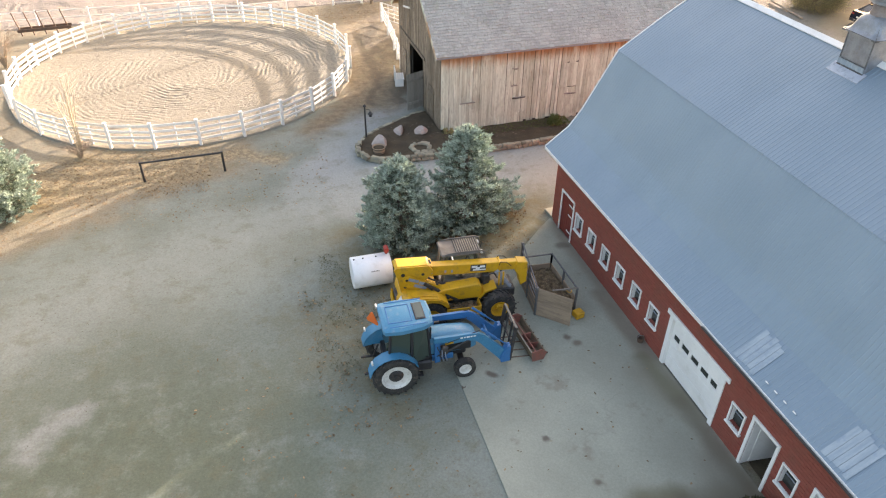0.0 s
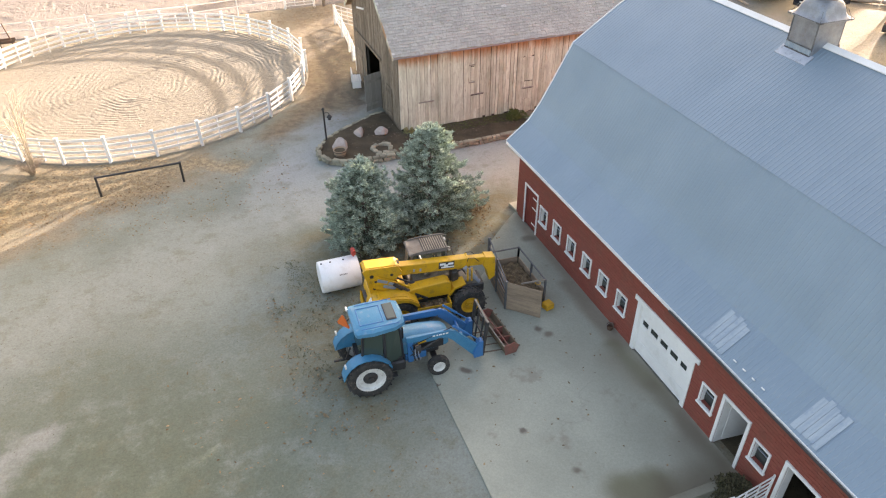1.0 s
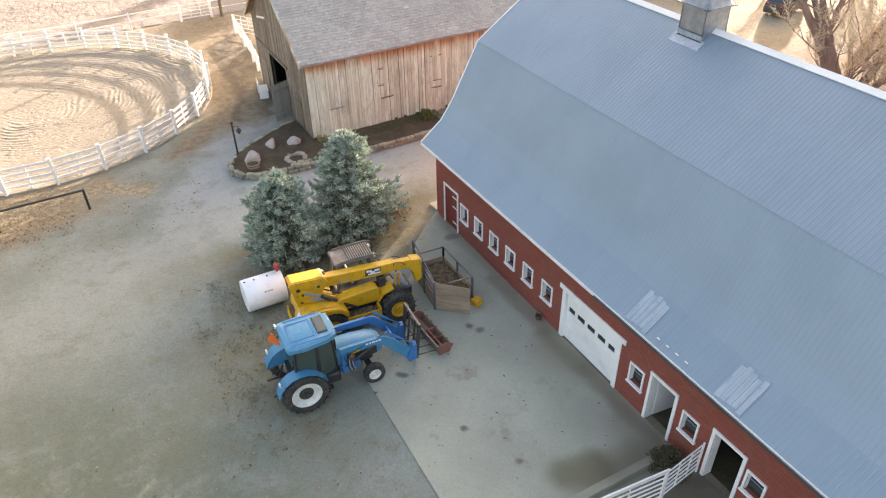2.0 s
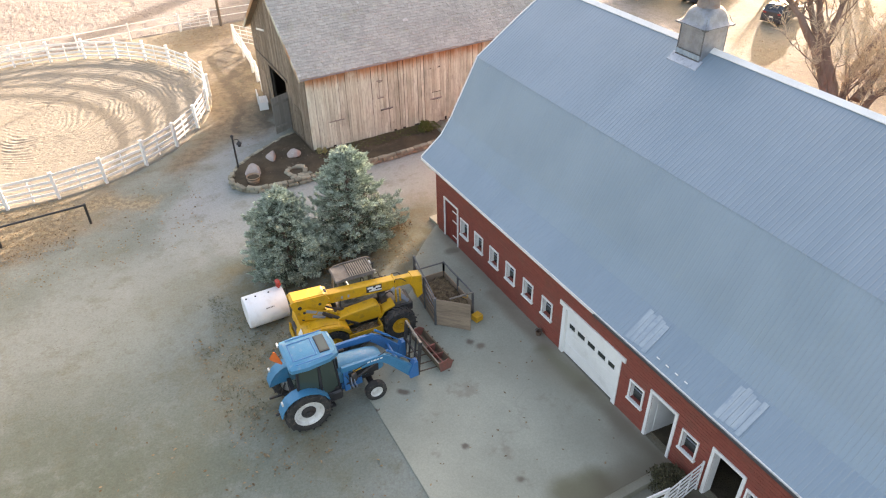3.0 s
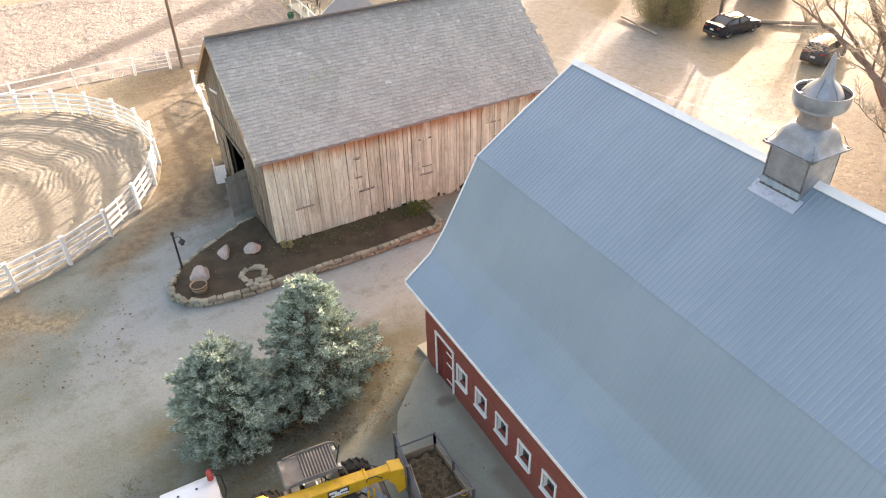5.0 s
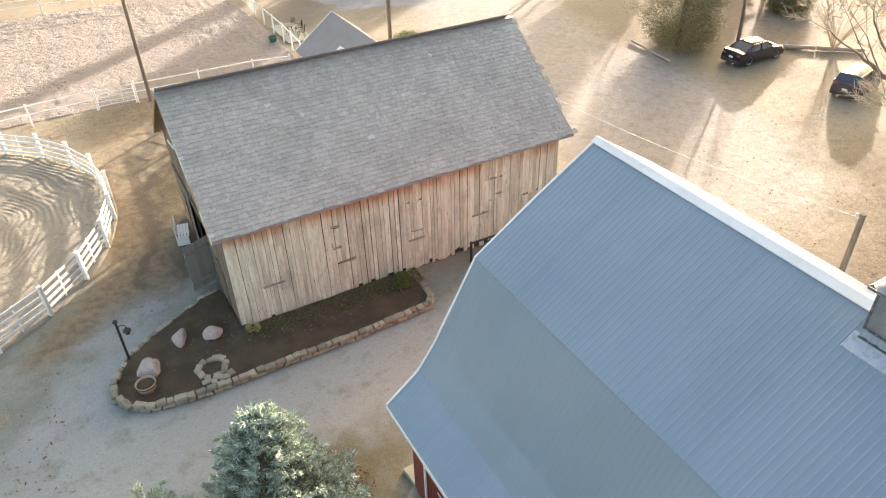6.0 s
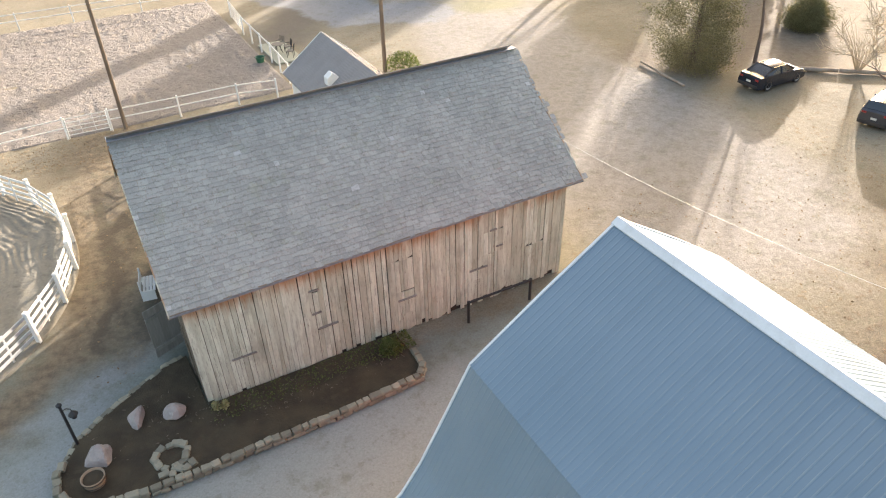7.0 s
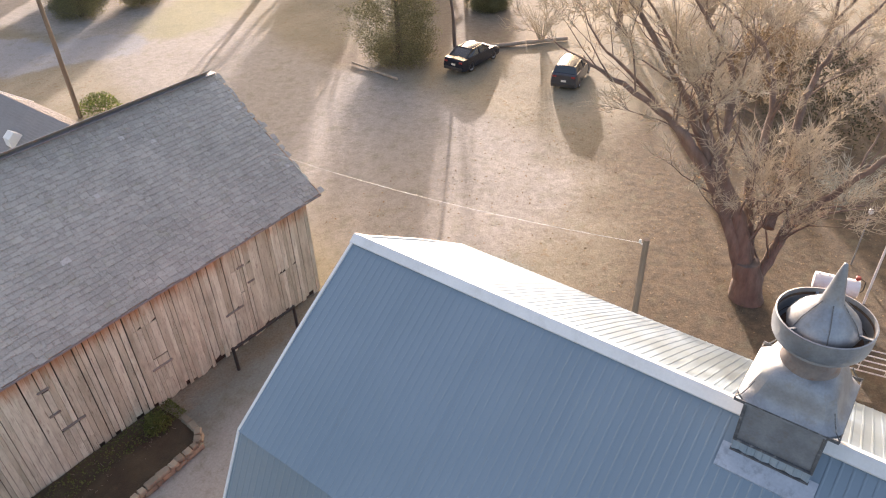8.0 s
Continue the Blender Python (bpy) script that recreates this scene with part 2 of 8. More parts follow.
GALVANISED = plain("galvanised_steel", (0.33, 0.35, 0.375), (0.25, 0.265, 0.285), 0.5, 0.5, big=3.5, fine=30, bump=0.1, dirt=(0.25, 0.22, 0.19), dirt_amount=0.45)
FLASHING = plain("dull_flashing", (0.44, 0.48, 0.54), (0.36, 0.40, 0.46), 0.5, 0.2, big=2.5, bump=0.08, dirt=(0.22, 0.24, 0.27), dirt_amount=0.6)
CUP_NECK = plain("rust_tinged_metal", (0.28, 0.24, 0.22), (0.22, 0.20, 0.20), 0.55, 0.35, big=3, dirt=(0.22, 0.13, 0.09), dirt_amount=0.6)
SKYLIGHT = plain("weathered_fibreglass", (0.34, 0.405, 0.45), (0.26, 0.325, 0.38), 0.55, big=2.5, stretch=(0.4, 3, 0.4), bump=0.08, dirt=(0.24, 0.31, 0.385), dirt_amount=0.85)
POLE_WOOD = plain("pole_wood", (0.13, 0.095, 0.068), (0.20, 0.15, 0.11), 0.9, big=2, fine=12, bump=0.5, stretch=(1, 1, 0.2))
STEEL_WHITE = plain("gate_white", (0.74, 0.75, 0.74), (0.66, 0.66, 0.64), 0.45, bump=0.04, dirt=(0.35, 0.28, 0.2), dirt_amount=0.4)
INSIDE = plain("whitewashed_inside", (0.46, 0.46, 0.45), (0.38, 0.37, 0.35), 0.9)
# near-black tone standing in for the unlit interior of the old barn
GAP_SHADE = plain("dark_gap_backing", (0.045, 0.038, 0.03), (0.06, 0.05, 0.04), 0.95)
WEED = plain("yard_weed", (0.115, 0.12, 0.068), (0.18, 0.165, 0.10), 0.9, big=1.0, fine=10, spread=0.4, island=True)
DARK_SHRUB = plain("dark_shrub_leaf", (0.05, 0.05, 0.022), (0.10, 0.085, 0.045), 0.9, big=2.0, fine=10, spread=0.4, island=True)
OLD_DOOR = plain("old_dark_door_wood", (0.25, 0.235, 0.21), (0.33, 0.31, 0.28), 0.9, big=2, fine=14, bump=0.3, spread=0.2, stretch=(3, 3, 0.3))
RED_DOOR = plain("red_door_paint", (0.22, 0.035, 0.025), (0.17, 0.03, 0.022), 0.6, big=1.5, stretch=(1, 4, 0.3), bump=0.1)


def thin_leaf(mat, amount):
    """Lets part of the light through, as needles and dry leaves do."""
    t = mat.node_tree
    shader, end = t.nodes["Principled BSDF"], t.nodes["Material Output"]
    glow, both = t.nodes.new("ShaderNodeBsdfTranslucent"), t.nodes.new("ShaderNodeMixShader")
    t.links.new(shader.inputs["Base Color"].links[0].from_socket, glow.inputs["Color"])
    both.inputs[0].default_value = amount
    t.links.new(shader.outputs[0], both.inputs[1])
    t.links.new(glow.outputs[0], both.inputs[2])
    t.links.new(both.outputs[0], end.inputs["Surface"])


for m, amount in ((PINE, 0.45), (SPRUCE, 0.1), (GREEN_LEAF, 0.4), (DRY_LEAF, 0.3)):
    thin_leaf(m, amount)


def metal_roof():
    n = Nodes("ribbed_roof_metal")
    p = n.pos()
    c = n.mix(n.step(n.noise(p, 0.25, 4.0), 0.35, 0.65), (0.208, 0.277, 0.330), (0.230, 0.299, 0.354))
    c = n.mix(n.math("MULTIPLY", n.step(n.noise(p, 1.3, 6.0, 0.7, (1, 3, 0.3)), 0.5, 0.75), 0.4), c, (0.233, 0.298, 0.33))
    c = n.mix(1.0, c, n.mix(n.rand(), (0.985,) * 3, (1.012,) * 3), "MULTIPLY")
    f = n.noise(p, 30, 3.0)
    return n.done(c, n.step(n.noise(p, 0.6, 4.0), 0.3, 0.7, 0.34, 0.46), 0.2, n.bump(f, 0.02, 0.004))


def brick_wall():
    n = Nodes("red_painted_brick")
    p = n.pos()
    s = n.t.nodes.new("ShaderNodeSeparateXYZ")
    n.put(s.inputs[0], p)
    v = n.t.nodes.new("ShaderNodeCombineXYZ")
    n.put(v.inputs[0], n.math("ADD", s.outputs[0], s.outputs[1]))
    n.put(v.inputs[1], s.outputs[2])
    b = n.node("ShaderNodeTexBrick", Vector=v.outputs[0], Color1=(0.268, 0.062, 0.044), Color2=(0.232, 0.055, 0.041), Mortar=(0.22, 0.06, 0.046), Scale=1.0, Mortar_Size=0.007, Mortar_Smooth=0.4, Brick_Width=0.30, Row_Height=0.125)
    c = n.mix(n.math("MULTIPLY", n.step(n.noise(p, 1.1, 6.0, 0.7), 0.5, 0.72), 0.55), b.outputs["Color"], (0.25, 0.075, 0.05))
    c = n.mix(n.math("MULTIPLY", n.step(n.noise(p, 5.0, 6.0, 0.7), 0.56, 0.7), 0.5), c, (0.30, 0.11, 0.075))
    h = n.math("SUBTRACT", n.math("MULTIPLY", n.noise(p, 20, 4.0), 0.4), b.outputs["Fac"])
    return n.done(c, 0.8, 0.0, n.bump(h, 0.5, 0.01))


def brick_piece():
    n = Nodes("red_painted_brick_face")
    p, i = n.pos(), n.math("FRACT", n.math("ADD", n.rand(), n.math("MULTIPLY", n.island(), 5.3)))
    c = n.mix(n.step(n.noise(p, 1.1, 6.0, 0.7), 0.4, 0.7), (0.258, 0.064, 0.044), (0.228, 0.072, 0.05))
    c = n.mix(n.math("MULTIPLY", n.step(n.noise(p, 5.0, 6.0, 0.7), 0.56, 0.7), 0.5), c, (0.275, 0.10, 0.068))
    c = n.mix(1.0, c, n.mix(i, (0.93,) * 3, (1.05,) * 3), "MULTIPLY")
    return n.done(c, 0.75, 0.0, n.bump(n.noise(p, 24, 4.0), 0.3, 0.01))


def weathered_board():
    n = Nodes("weathered_board")
    o, r = n.obj(), n.rand()
    shift = n.vmath("ADD", o, n.vmath("MULTIPLY", n.mix(r, (0, 0, 0), (1, 1, 1)), (17.0, 31.0, 23.0)))
    c = n.mix(n.step(n.noise(shift, 1.4, 5.0, 0.6, (3, 3, 0.5)), 0.3, 0.7), (0.50, 0.53, 0.435), (0.72, 0.76, 0.645))
    streak = n.noise(shift, 9.0, 6.0, 0.7, (4, 4, 0.22))
    c = n.mix(n.math("MULTIPLY", n.step(streak, 0.54, 0.66), 0.85), c, (0.21, 0.19, 0.14))
    pale = n.noise(shift, 14.0, 5.0, 0.6, (5, 5, 0.3))
    c = n.mix(n.math("MULTIPLY", n.step(pale, 0.56, 0.66), 0.5), c, (0.80, 0.80, 0.72))
    s = n.t.nodes.new("ShaderNodeSeparateXYZ")
    n.put(s.inputs[0], n.pos())
    c = n.mix(n.math("MULTIPLY", n.step(n.noise(n.pos(), 0.8, 6.0, 0.7, (1, 1, 0.6)), 0.5, 0.68), 0.5), c, (0.33, 0.325, 0.27))
    rust = n.math("MULTIPLY", n.step(n.noise(n.pos(), 0.55, 4.0, 0.6, (1, 1, 0.5)), 0.38, 0.54), n.step(n.math("ADD", s.outputs[2], n.noise(n.pos(), 5.0, 4.0, 0.7, (1, 1, 0.15))), 4.0, 4.75))
    c = n.mix(n.math("MULTIPLY", rust, 0.85), c, (0.40, 0.185, 0.07))
    c = n.mix(1.0, c, n.mix(r, (0.78, 0.76, 0.71), (1.08, 1.08, 1.07)), "MULTIPLY")
    return n.done(c, 0.92, 0.0, n.bump(streak, 0.5, 0.012))


def gable_board():
    n = Nodes("brown_weathered_board")
    o, r = n.obj(), n.rand()
    shift = n.vmath("ADD", o, n.vmath("MULTIPLY", n.mix(r, (0, 0, 0), (1, 1, 1)), (17.0, 31.0, 23.0)))
    c = n.mix(n.step(n.noise(shift, 1.1, 5.0, 0.6, (3, 3, 0.5)), 0.3, 0.7), (0.20, 0.158, 0.118), (0.34, 0.285, 0.215))
    streak = n.noise(shift, 9.0, 6.0, 0.7, (4, 4, 0.22))
    c = n.mix(n.step(streak, 0.46, 0.62), c, (0.10, 0.075, 0.055))
    c = n.mix(1.0, c, n.mix(r, (0.62, 0.60, 0.56), (1.12, 1.10, 1.08)), "MULTIPLY")
    return n.done(c, 0.92, 0.0, n.bump(streak, 0.5, 0.012))


def shingle_mat():
    n = Nodes("old_shingle")
    p, r, i = n.pos(), n.rand(), n.island()
    c = n.mix(n.step(n.noise(p, 0.5, 5.0), 0.32, 0.68), (0.325, 0.328, 0.305), (0.385, 0.382, 0.355))
    c = n.mix(n.math("MULTIPLY", n.step(n.noise(p, 1.6, 6.0, 0.7), 0.55, 0.68), 0.4), c, (0.30, 0.31, 0.22))
    t = n.math("FRACT", n.math("ADD", r, n.math("MULTIPLY", i, 3.7)))
    c = n.mix(1.0, c, n.mix(t, (0.86,) * 3, (1.08,) * 3), "MULTIPLY")
    c = n.mix(n.step(t, 0.992, 0.995), c, (0.47, 0.47, 0.46))
    c = n.mix(n.math("MULTIPLY", n.step(n.noise(p, 9.0, 6.0, 0.8), 0.52, 0.62), 0.65), c, (0.19, 0.185, 0.155))
    c = n.mix(n.math("MULTIPLY", n.step(n.noise(p, 16.0, 5.0, 0.75), 0.55, 0.64), 0.5), c, (0.46, 0.46, 0.43))
    f = n.noise(p, 45, 4.0)
    c = n.mix(0.3, c, n.mix(f, (0, 0, 0), (1, 1, 1)), "SOFT_LIGHT")
    return n.done(c, 0.9, 0.0, n.bump(f, 0.4, 0.01))


def glass_mat():
    n = Nodes("window_glass")
    return n.done((0.030, 0.036, 0.034), 0.09, 0.0, None, Specular_IOR_Level=0.6)


BRICK_FACE = brick_piece()
METAL_ROOF, BRICK, BOARD, GABLE_BOARD, SHINGLE, GLASS = metal_roof(), brick_wall(), weathered_board(), gable_board(), shingle_mat(), glass_mat()


class Zones(Nodes):
    """Ground cover in patches with ragged borders."""

    def ragged(self, amount=4.5):
        p = self.pos()
        w = self.node("ShaderNodeTexNoise", Vector=p, Scale=0.35, Detail=5.0, Roughness=0.6).outputs["Color"]
        w = self.vmath("MULTIPLY", self.vmath("SUBTRACT", w, (0.5, 0.5, 0.5)), (amount, amount, 0))
        self.p = p
        self.w = self.vmath("ADD", p, w)
        return self

    def line(self, a, b, width, soft=1.0):
        """1 within width of the segment a-b."""
        ax, ay = a
        dx, dy = b[0] - ax, b[1] - ay
        l = math.hypot(dx, dy)
        s = self.t.nodes.new("ShaderNodeSeparateXYZ")
        self.put(s.inputs[0], self.w)
        x, y = self.math("SUBTRACT", s.outputs[0], ax), self.math("SUBTRACT", s.outputs[1], ay)
        u = self.math("ADD", self.math("MULTIPLY", x, dx / l), self.math("MULTIPLY", y, dy / l))
        v = self.math("ADD", self.math("MULTIPLY", x, -dy / l), self.math("MULTIPLY", y, dx / l))
        over = self.math("MAXIMUM", self.math("SUBTRACT", u, l), self.math("MULTIPLY", u, -1.0))
        over = self.math("MAXIMUM", over, 0.0)
        d = self.math("SQRT", self.math("ADD", self.math("MULTIPLY", v, v), self.math("MULTIPLY", over, over)))
        return self.step(d, width - soft, width + soft, 1.0, 0.0)


def ground_mat():
    n = Zones("ground_cover").ragged()
    p = n.p
    fine, mid = n.noise(p, 14, 6.0, 0.7), n.noise(p, 2.2, 6.0, 0.65)
    # dry grass and leaf litter far and wide
    c = n.mix(n.step(n.noise(p, 0.16, 5.0), 0.35, 0.65), (0.235, 0.206, 0.150), (0.186, 0.160, 0.111))
    c = n.mix(n.step(mid, 0.54, 0.68), c, (0.185, 0.135, 0.08))
    # bare earth drive to the east
    drive = n.mix(n.step(mid, 0.35, 0.65), (0.285, 0.262, 0.236), (0.235, 0.216, 0.194))
    east = n.math("MAXIMUM", n.line((24, 36), (22, 24), 7.5, 2.0), n.line((24, 38), (30, 62), 6.0, 2.0))
    east = n.math("MAXIMUM", east, n.line((30, 62), (24, 90), 6.0, 1.5))
    c = n.mix(east, c, drive)
    # gravel yard
    yard = n.mix(n.step(n.noise(p, 0.3, 5.0), 0.35, 0.65), (0.166, 0.189, 0.162), (0.208, 0.234, 0.208))
    yard = n.mix(n.math("MULTIPLY", n.step(mid, 0.5, 0.7), 0.4), yard, (0.145, 0.135, 0.094))
    ym = n.math("MAXIMUM", n.line((-14, -14), (-9, 8), 10.5, 1.2), n.line((-30, 2), (-12, 11.5), 9.5, 1.0))
    ym = n.math("MAXIMUM", ym, n.line((-11, 12), (-6.0, 27), 5.0, 1.3))
    ym = n.math("MAXIMUM", ym, n.line((-8, 17.3), (14, 17.5), 4.2, 0.8))
    c = n.mix(ym, c, yard)
    # mossy green cast on the near yard, darkened further to imitate lens vignetting
    moss = n.math("MULTIPLY", n.line((-21, -8), (-17.5, 2.0), 7.0, 4.5), n.step(n.noise(p, 0.8, 6.0, 0.7), 0.24, 0.55))
    c = n.mix(n.math("MULTIPLY", moss, 0.95), c, (0.106, 0.126, 0.090))
    # pale packed wheel lane
    lane = n.math("MAXIMUM", n.math("MULTIPLY", n.line((-22, 11), (-11, 16.5), 1.8, 1.5), 0.6), n.line((-11, 16.5), (-7.5, 24), 1.2, 1.2))
    lane = n.math("MAXIMUM", lane, n.math("MULTIPLY", n.line((-8, 17.6), (12, 17.6), 2.4, 1.2), 1.5))
    c = n.mix(n.math("MULTIPLY", lane, 0.6), c, (0.30, 0.317, 0.298))
    dry = n.line((-20.8, 4.6), (-20.1, 6.2), 0.5, 0.5)
    c = n.mix(n.math("MULTIPLY", dry, 0.45), c, (0.36, 0.37, 0.37))
    # dark damp earth round machines and trees
    damp = n.math("MAXIMUM", n.line((-10.6, 9), (-9.6, 4.5), 1.3, 1.3), n.line((-8.2, 11.6), (-2.0, 13.4), 2.6, 0.9))
    damp = n.math("MULTIPLY", damp, n.step(n.noise(p, 1.3, 6.0, 0.7), 0.38, 0.58, 0.35, 1.0))
    c = n.mix(n.math("MULTIPLY", damp, 0.9), c, n.mix(mid, (0.115, 0.112, 0.062), (0.18, 0.155, 0.10)))
    # smooth pale dust before the old barn's gable
    dust = n.math("MAXIMUM", n.line((-6.2, 24.0), (-3.9, 26.6), 0.9, 1.0), n.line((-9.5, 19.5), (-7.2, 22.5), 1.0, 1.2))
    c = n.mix(n.math("MULTIPLY", dust, 0.75), c, (0.285, 0.30, 0.30))
    # brown trodden alley beside the round pen
    alley = n.math("MAXIMUM", n.line((-5.2, 28), (-1.8, 46), 2.4, 1.2), n.line((-9.0, 25.2), (-5.5, 29), 1.0, 1.0))
    c = n.mix(alley, c, n.mix(n.step(mid, 0.3, 0.7), (0.225, 0.18, 0.12), (0.125, 0.097, 0.065)))
    ruts = n.math("MAXIMUM", n.line((-5.0, 27), (-2.0, 44), 0.42, 0.3), n.line((-3.4, 27), (-0.6, 44), 0.42, 0.3))
    c = n.mix(n.math("MULTIPLY", ruts, 0.75), c, (0.085, 0.068, 0.048))
    # golden and dark leaf litter outside the round pen
    gold = n.math("MAXIMUM", n.line((-30, 21.5), (-17.5, 23.2), 2.4, 1.4), n.line((-17.5, 23.2), (-12, 22.6), 0.7, 0.7))
    leafy = n.mix(n.step(n.noise(p, 4.0, 6.0, 0.75), 0.42, 0.58), (0.335, 0.268, 0.160), (0.185, 0.146, 0.092))
    c = n.mix(n.math("MULTIPLY", gold, 0.85), c, leafy)
    # dark leaf mould under the shade tree, darkened further by painted tree shade
    mould_shade = n.math("MAXIMUM", n.line((22, 5.5), (33, 11), 8.0, 2.6), n.line((36, 6), (50, 16), 7.5, 3.0))
    c = n.mix(n.math("MULTIPLY", mould_shade, 0.95), c, n.mix(n.step(mid, 0.35, 0.65), (0.11, 0.077, 0.045), (0.06, 0.043, 0.027)))
    # brown litter and painted tree shade under the trees behind the parked cars
    wood = n.math("MAXIMUM", n.line((33.5, 39), (37.5, 36.5), 2.6, 1.6), n.line((42.5, 37), (60, 45), 6.5, 3.0))
    c = n.mix(n.math("MULTIPLY", wood, 0.8), c, n.mix(n.step(mid, 0.35, 0.65), (0.145, 0.112, 0.085), (0.095, 0.072, 0.052)))
    # paved road in the distance
    earth = n.line((12.0, 57.5), (15.5, 63.5), 2.2, 1.6)
    c = n.mix(n.math("MULTIPLY", earth, 0.85), c, (0.115, 0.10, 0.085))
    lawn = n.line((31, 57), (46, 66), 3.4, 1.5)
    c = n.mix(n.math("MULTIPLY", lawn, 0.7), c, (0.20, 0.195, 0.085))
    road = n.math("MAXIMUM", n.line((24.5, 57.5), (19.5, 60.0), 3.0, 0.6), n.math("MAXIMUM", n.line((19.5, 60), (16, 72), 3.2, 0.5), n.line((16, 72), (4, 100), 3.4, 0.5)))
    c = n.mix(road, c, (0.23, 0.235, 0.245))
    clod = n.noise(p, 6.0, 6.0, 0.75)
    c = n.mix(n.math("MULTIPLY", n.step(clod, 0.56, 0.66), 0.35), c, (0.125, 0.105, 0.07))
    c = n.mix(n.math("MULTIPLY", n.step(n.noise(p, 0.9, 6.0, 0.75), 0.50, 0.66), 0.38), c, (0.135, 0.13, 0.08))
    c = n.mix(n.math("ADD", 0.34, n.math("MULTIPLY", ym, -0.12)), c, n.mix(n.step(fine, 0.2, 0.8), (0, 0, 0), (1, 1, 1)), "SOFT_LIGHT")
    speck = n.node("ShaderNodeTexVoronoi", Vector=p, Scale=7.0).outputs["Distance"]
    c = n.mix(n.math("MULTIPLY", n.step(speck, 0.05, 0.09, 1.0, 0.0), 0.22), c, (0.45, 0.41, 0.34))
    h = n.math("ADD", n.math("MULTIPLY", mid, 0.7), n.math("MULTIPLY", fine, 0.4))
    return n.done(c, 0.95, 0.0, n.bump(h, 0.8, n.math("ADD", 0.06, n.math("MULTIPLY", ym, -0.03))))


def sand_mat(name, a, b, dark, relief=1.0):
    n = Nodes(name)
    p = n.pos()
    mid = n.noise(p, 1.6, 6.0, 0.65)
    c = n.mix(n.step(n.noise(p, 0.2, 4.0), 0.35, 0.65), a, b)
    c = n.mix(n.math("MULTIPLY", n.step(mid, 0.5, 0.7), 0.5), c, dark)
    f = n.noise(p, 9, 6.0, 0.7)
    c = n.mix(0.35, c, n.mix(f, (0, 0, 0), (1, 1, 1)), "SOFT_LIGHT")
    hoof = n.node("ShaderNodeTexVoronoi", Vector=n.vmath("ADD", p, n.vmath("MULTIPLY", n.node("ShaderNodeTexNoise", Vector=p, Scale=1.2, Detail=3.0).outputs["Color"], (0.8, 0.8, 0))), Scale=2.4).outputs["Distance"]
    c = n.mix(n.math("MULTIPLY", n.step(hoof, 0.08, 0.3, 1.0, 0.0), 0.35), c, dark)
    h = n.math("ADD", n.math("ADD", n.noise(p, 3.5, 5.0, 0.7), f), n.math("MULTIPLY", n.step(hoof, 0.05, 0.4), 0.5))
    return n.done(c, 0.95, 0.0, n.bump(h, relief, 0.10))


# oil drops, damp patches and the dirty strip along the barn: from, to, half width, softness, strength, tone
STAINS = [
    ((-2.74, 5.19), (-2.70, 5.15), 0.13, 0.10, 0.85, (0.115, 0.085, 0.065)),
    ((-2.58, 4.73), (-2.54, 4.73), 0.13, 0.10, 0.75, (0.13, 0.095, 0.07)),
    ((-0.95, 2.6), (-0.55, 1.2), 0.45, 0.5, 0.5, (0.19, 0.155, 0.11)),
    ((-5.28, 1.0), (-5.24, 1.0), 0.10, 0.06, 0.85, (0.10, 0.08, 0.065)),
    ((-3.6, -2.0), (-2.6, -2.2), 0.55, 0.35, 0.85, (0.125, 0.12, 0.07)),
    ((-2.2, -2.4), (-0.4, -2.5), 0.5, 0.5, 0.8, (0.12, 0.105, 0.07)),
    ((-4.6, -0.97), (-4.55, -0.95), 0.10, 0.08, 0.8, (0.12, 0.095, 0.075)),
    ((-0.1, -2.5), (-0.1, 12.0), 0.28, 0.3, 0.6, (0.17, 0.135, 0.10)),
    ((-0.5, 7.0), (-0.45, 3.3), 0.22, 0.22, 0.5, (0.15, 0.11, 0.075)),
    ((-0.60, 3.3), (-0.45, 1.3), 0.30, 0.25, 0.75, (0.15, 0.135, 0.085)),
    ((-0.45, 1.3), (-0.30, -2.2), 0.26, 0.25, 0.7, (0.135, 0.115, 0.08)),
    ((-1.8, 3.4), (-1.2, -1.0), 0.9, 0.9, 0.3, (0.20, 0.185, 0.145)),
    ((-0.6, -1.3), (-1.0, -2.2), 0.6, 0.5, 0.5, (0.16, 0.145, 0.11)),
    ((-0.5, 10.5), (-0.2, 10.45), 0.16, 0.1, 0.7, (0.13, 0.11, 0.085)),
    ((-6.0, 4.05), (-5.9, 4.0), 0.14, 0.08, 0.8, (0.11, 0.075, 0.055)),
    ((-6.9, 6.0), (-4.0, 7.2), 1.0, 0.9, 0.25, (0.20, 0.165, 0.12)),
    ((-4, -9.9), (-2, -9.9), 6.7, 0.7, 0.9, (0.10, 0.08, 0.055)),
]


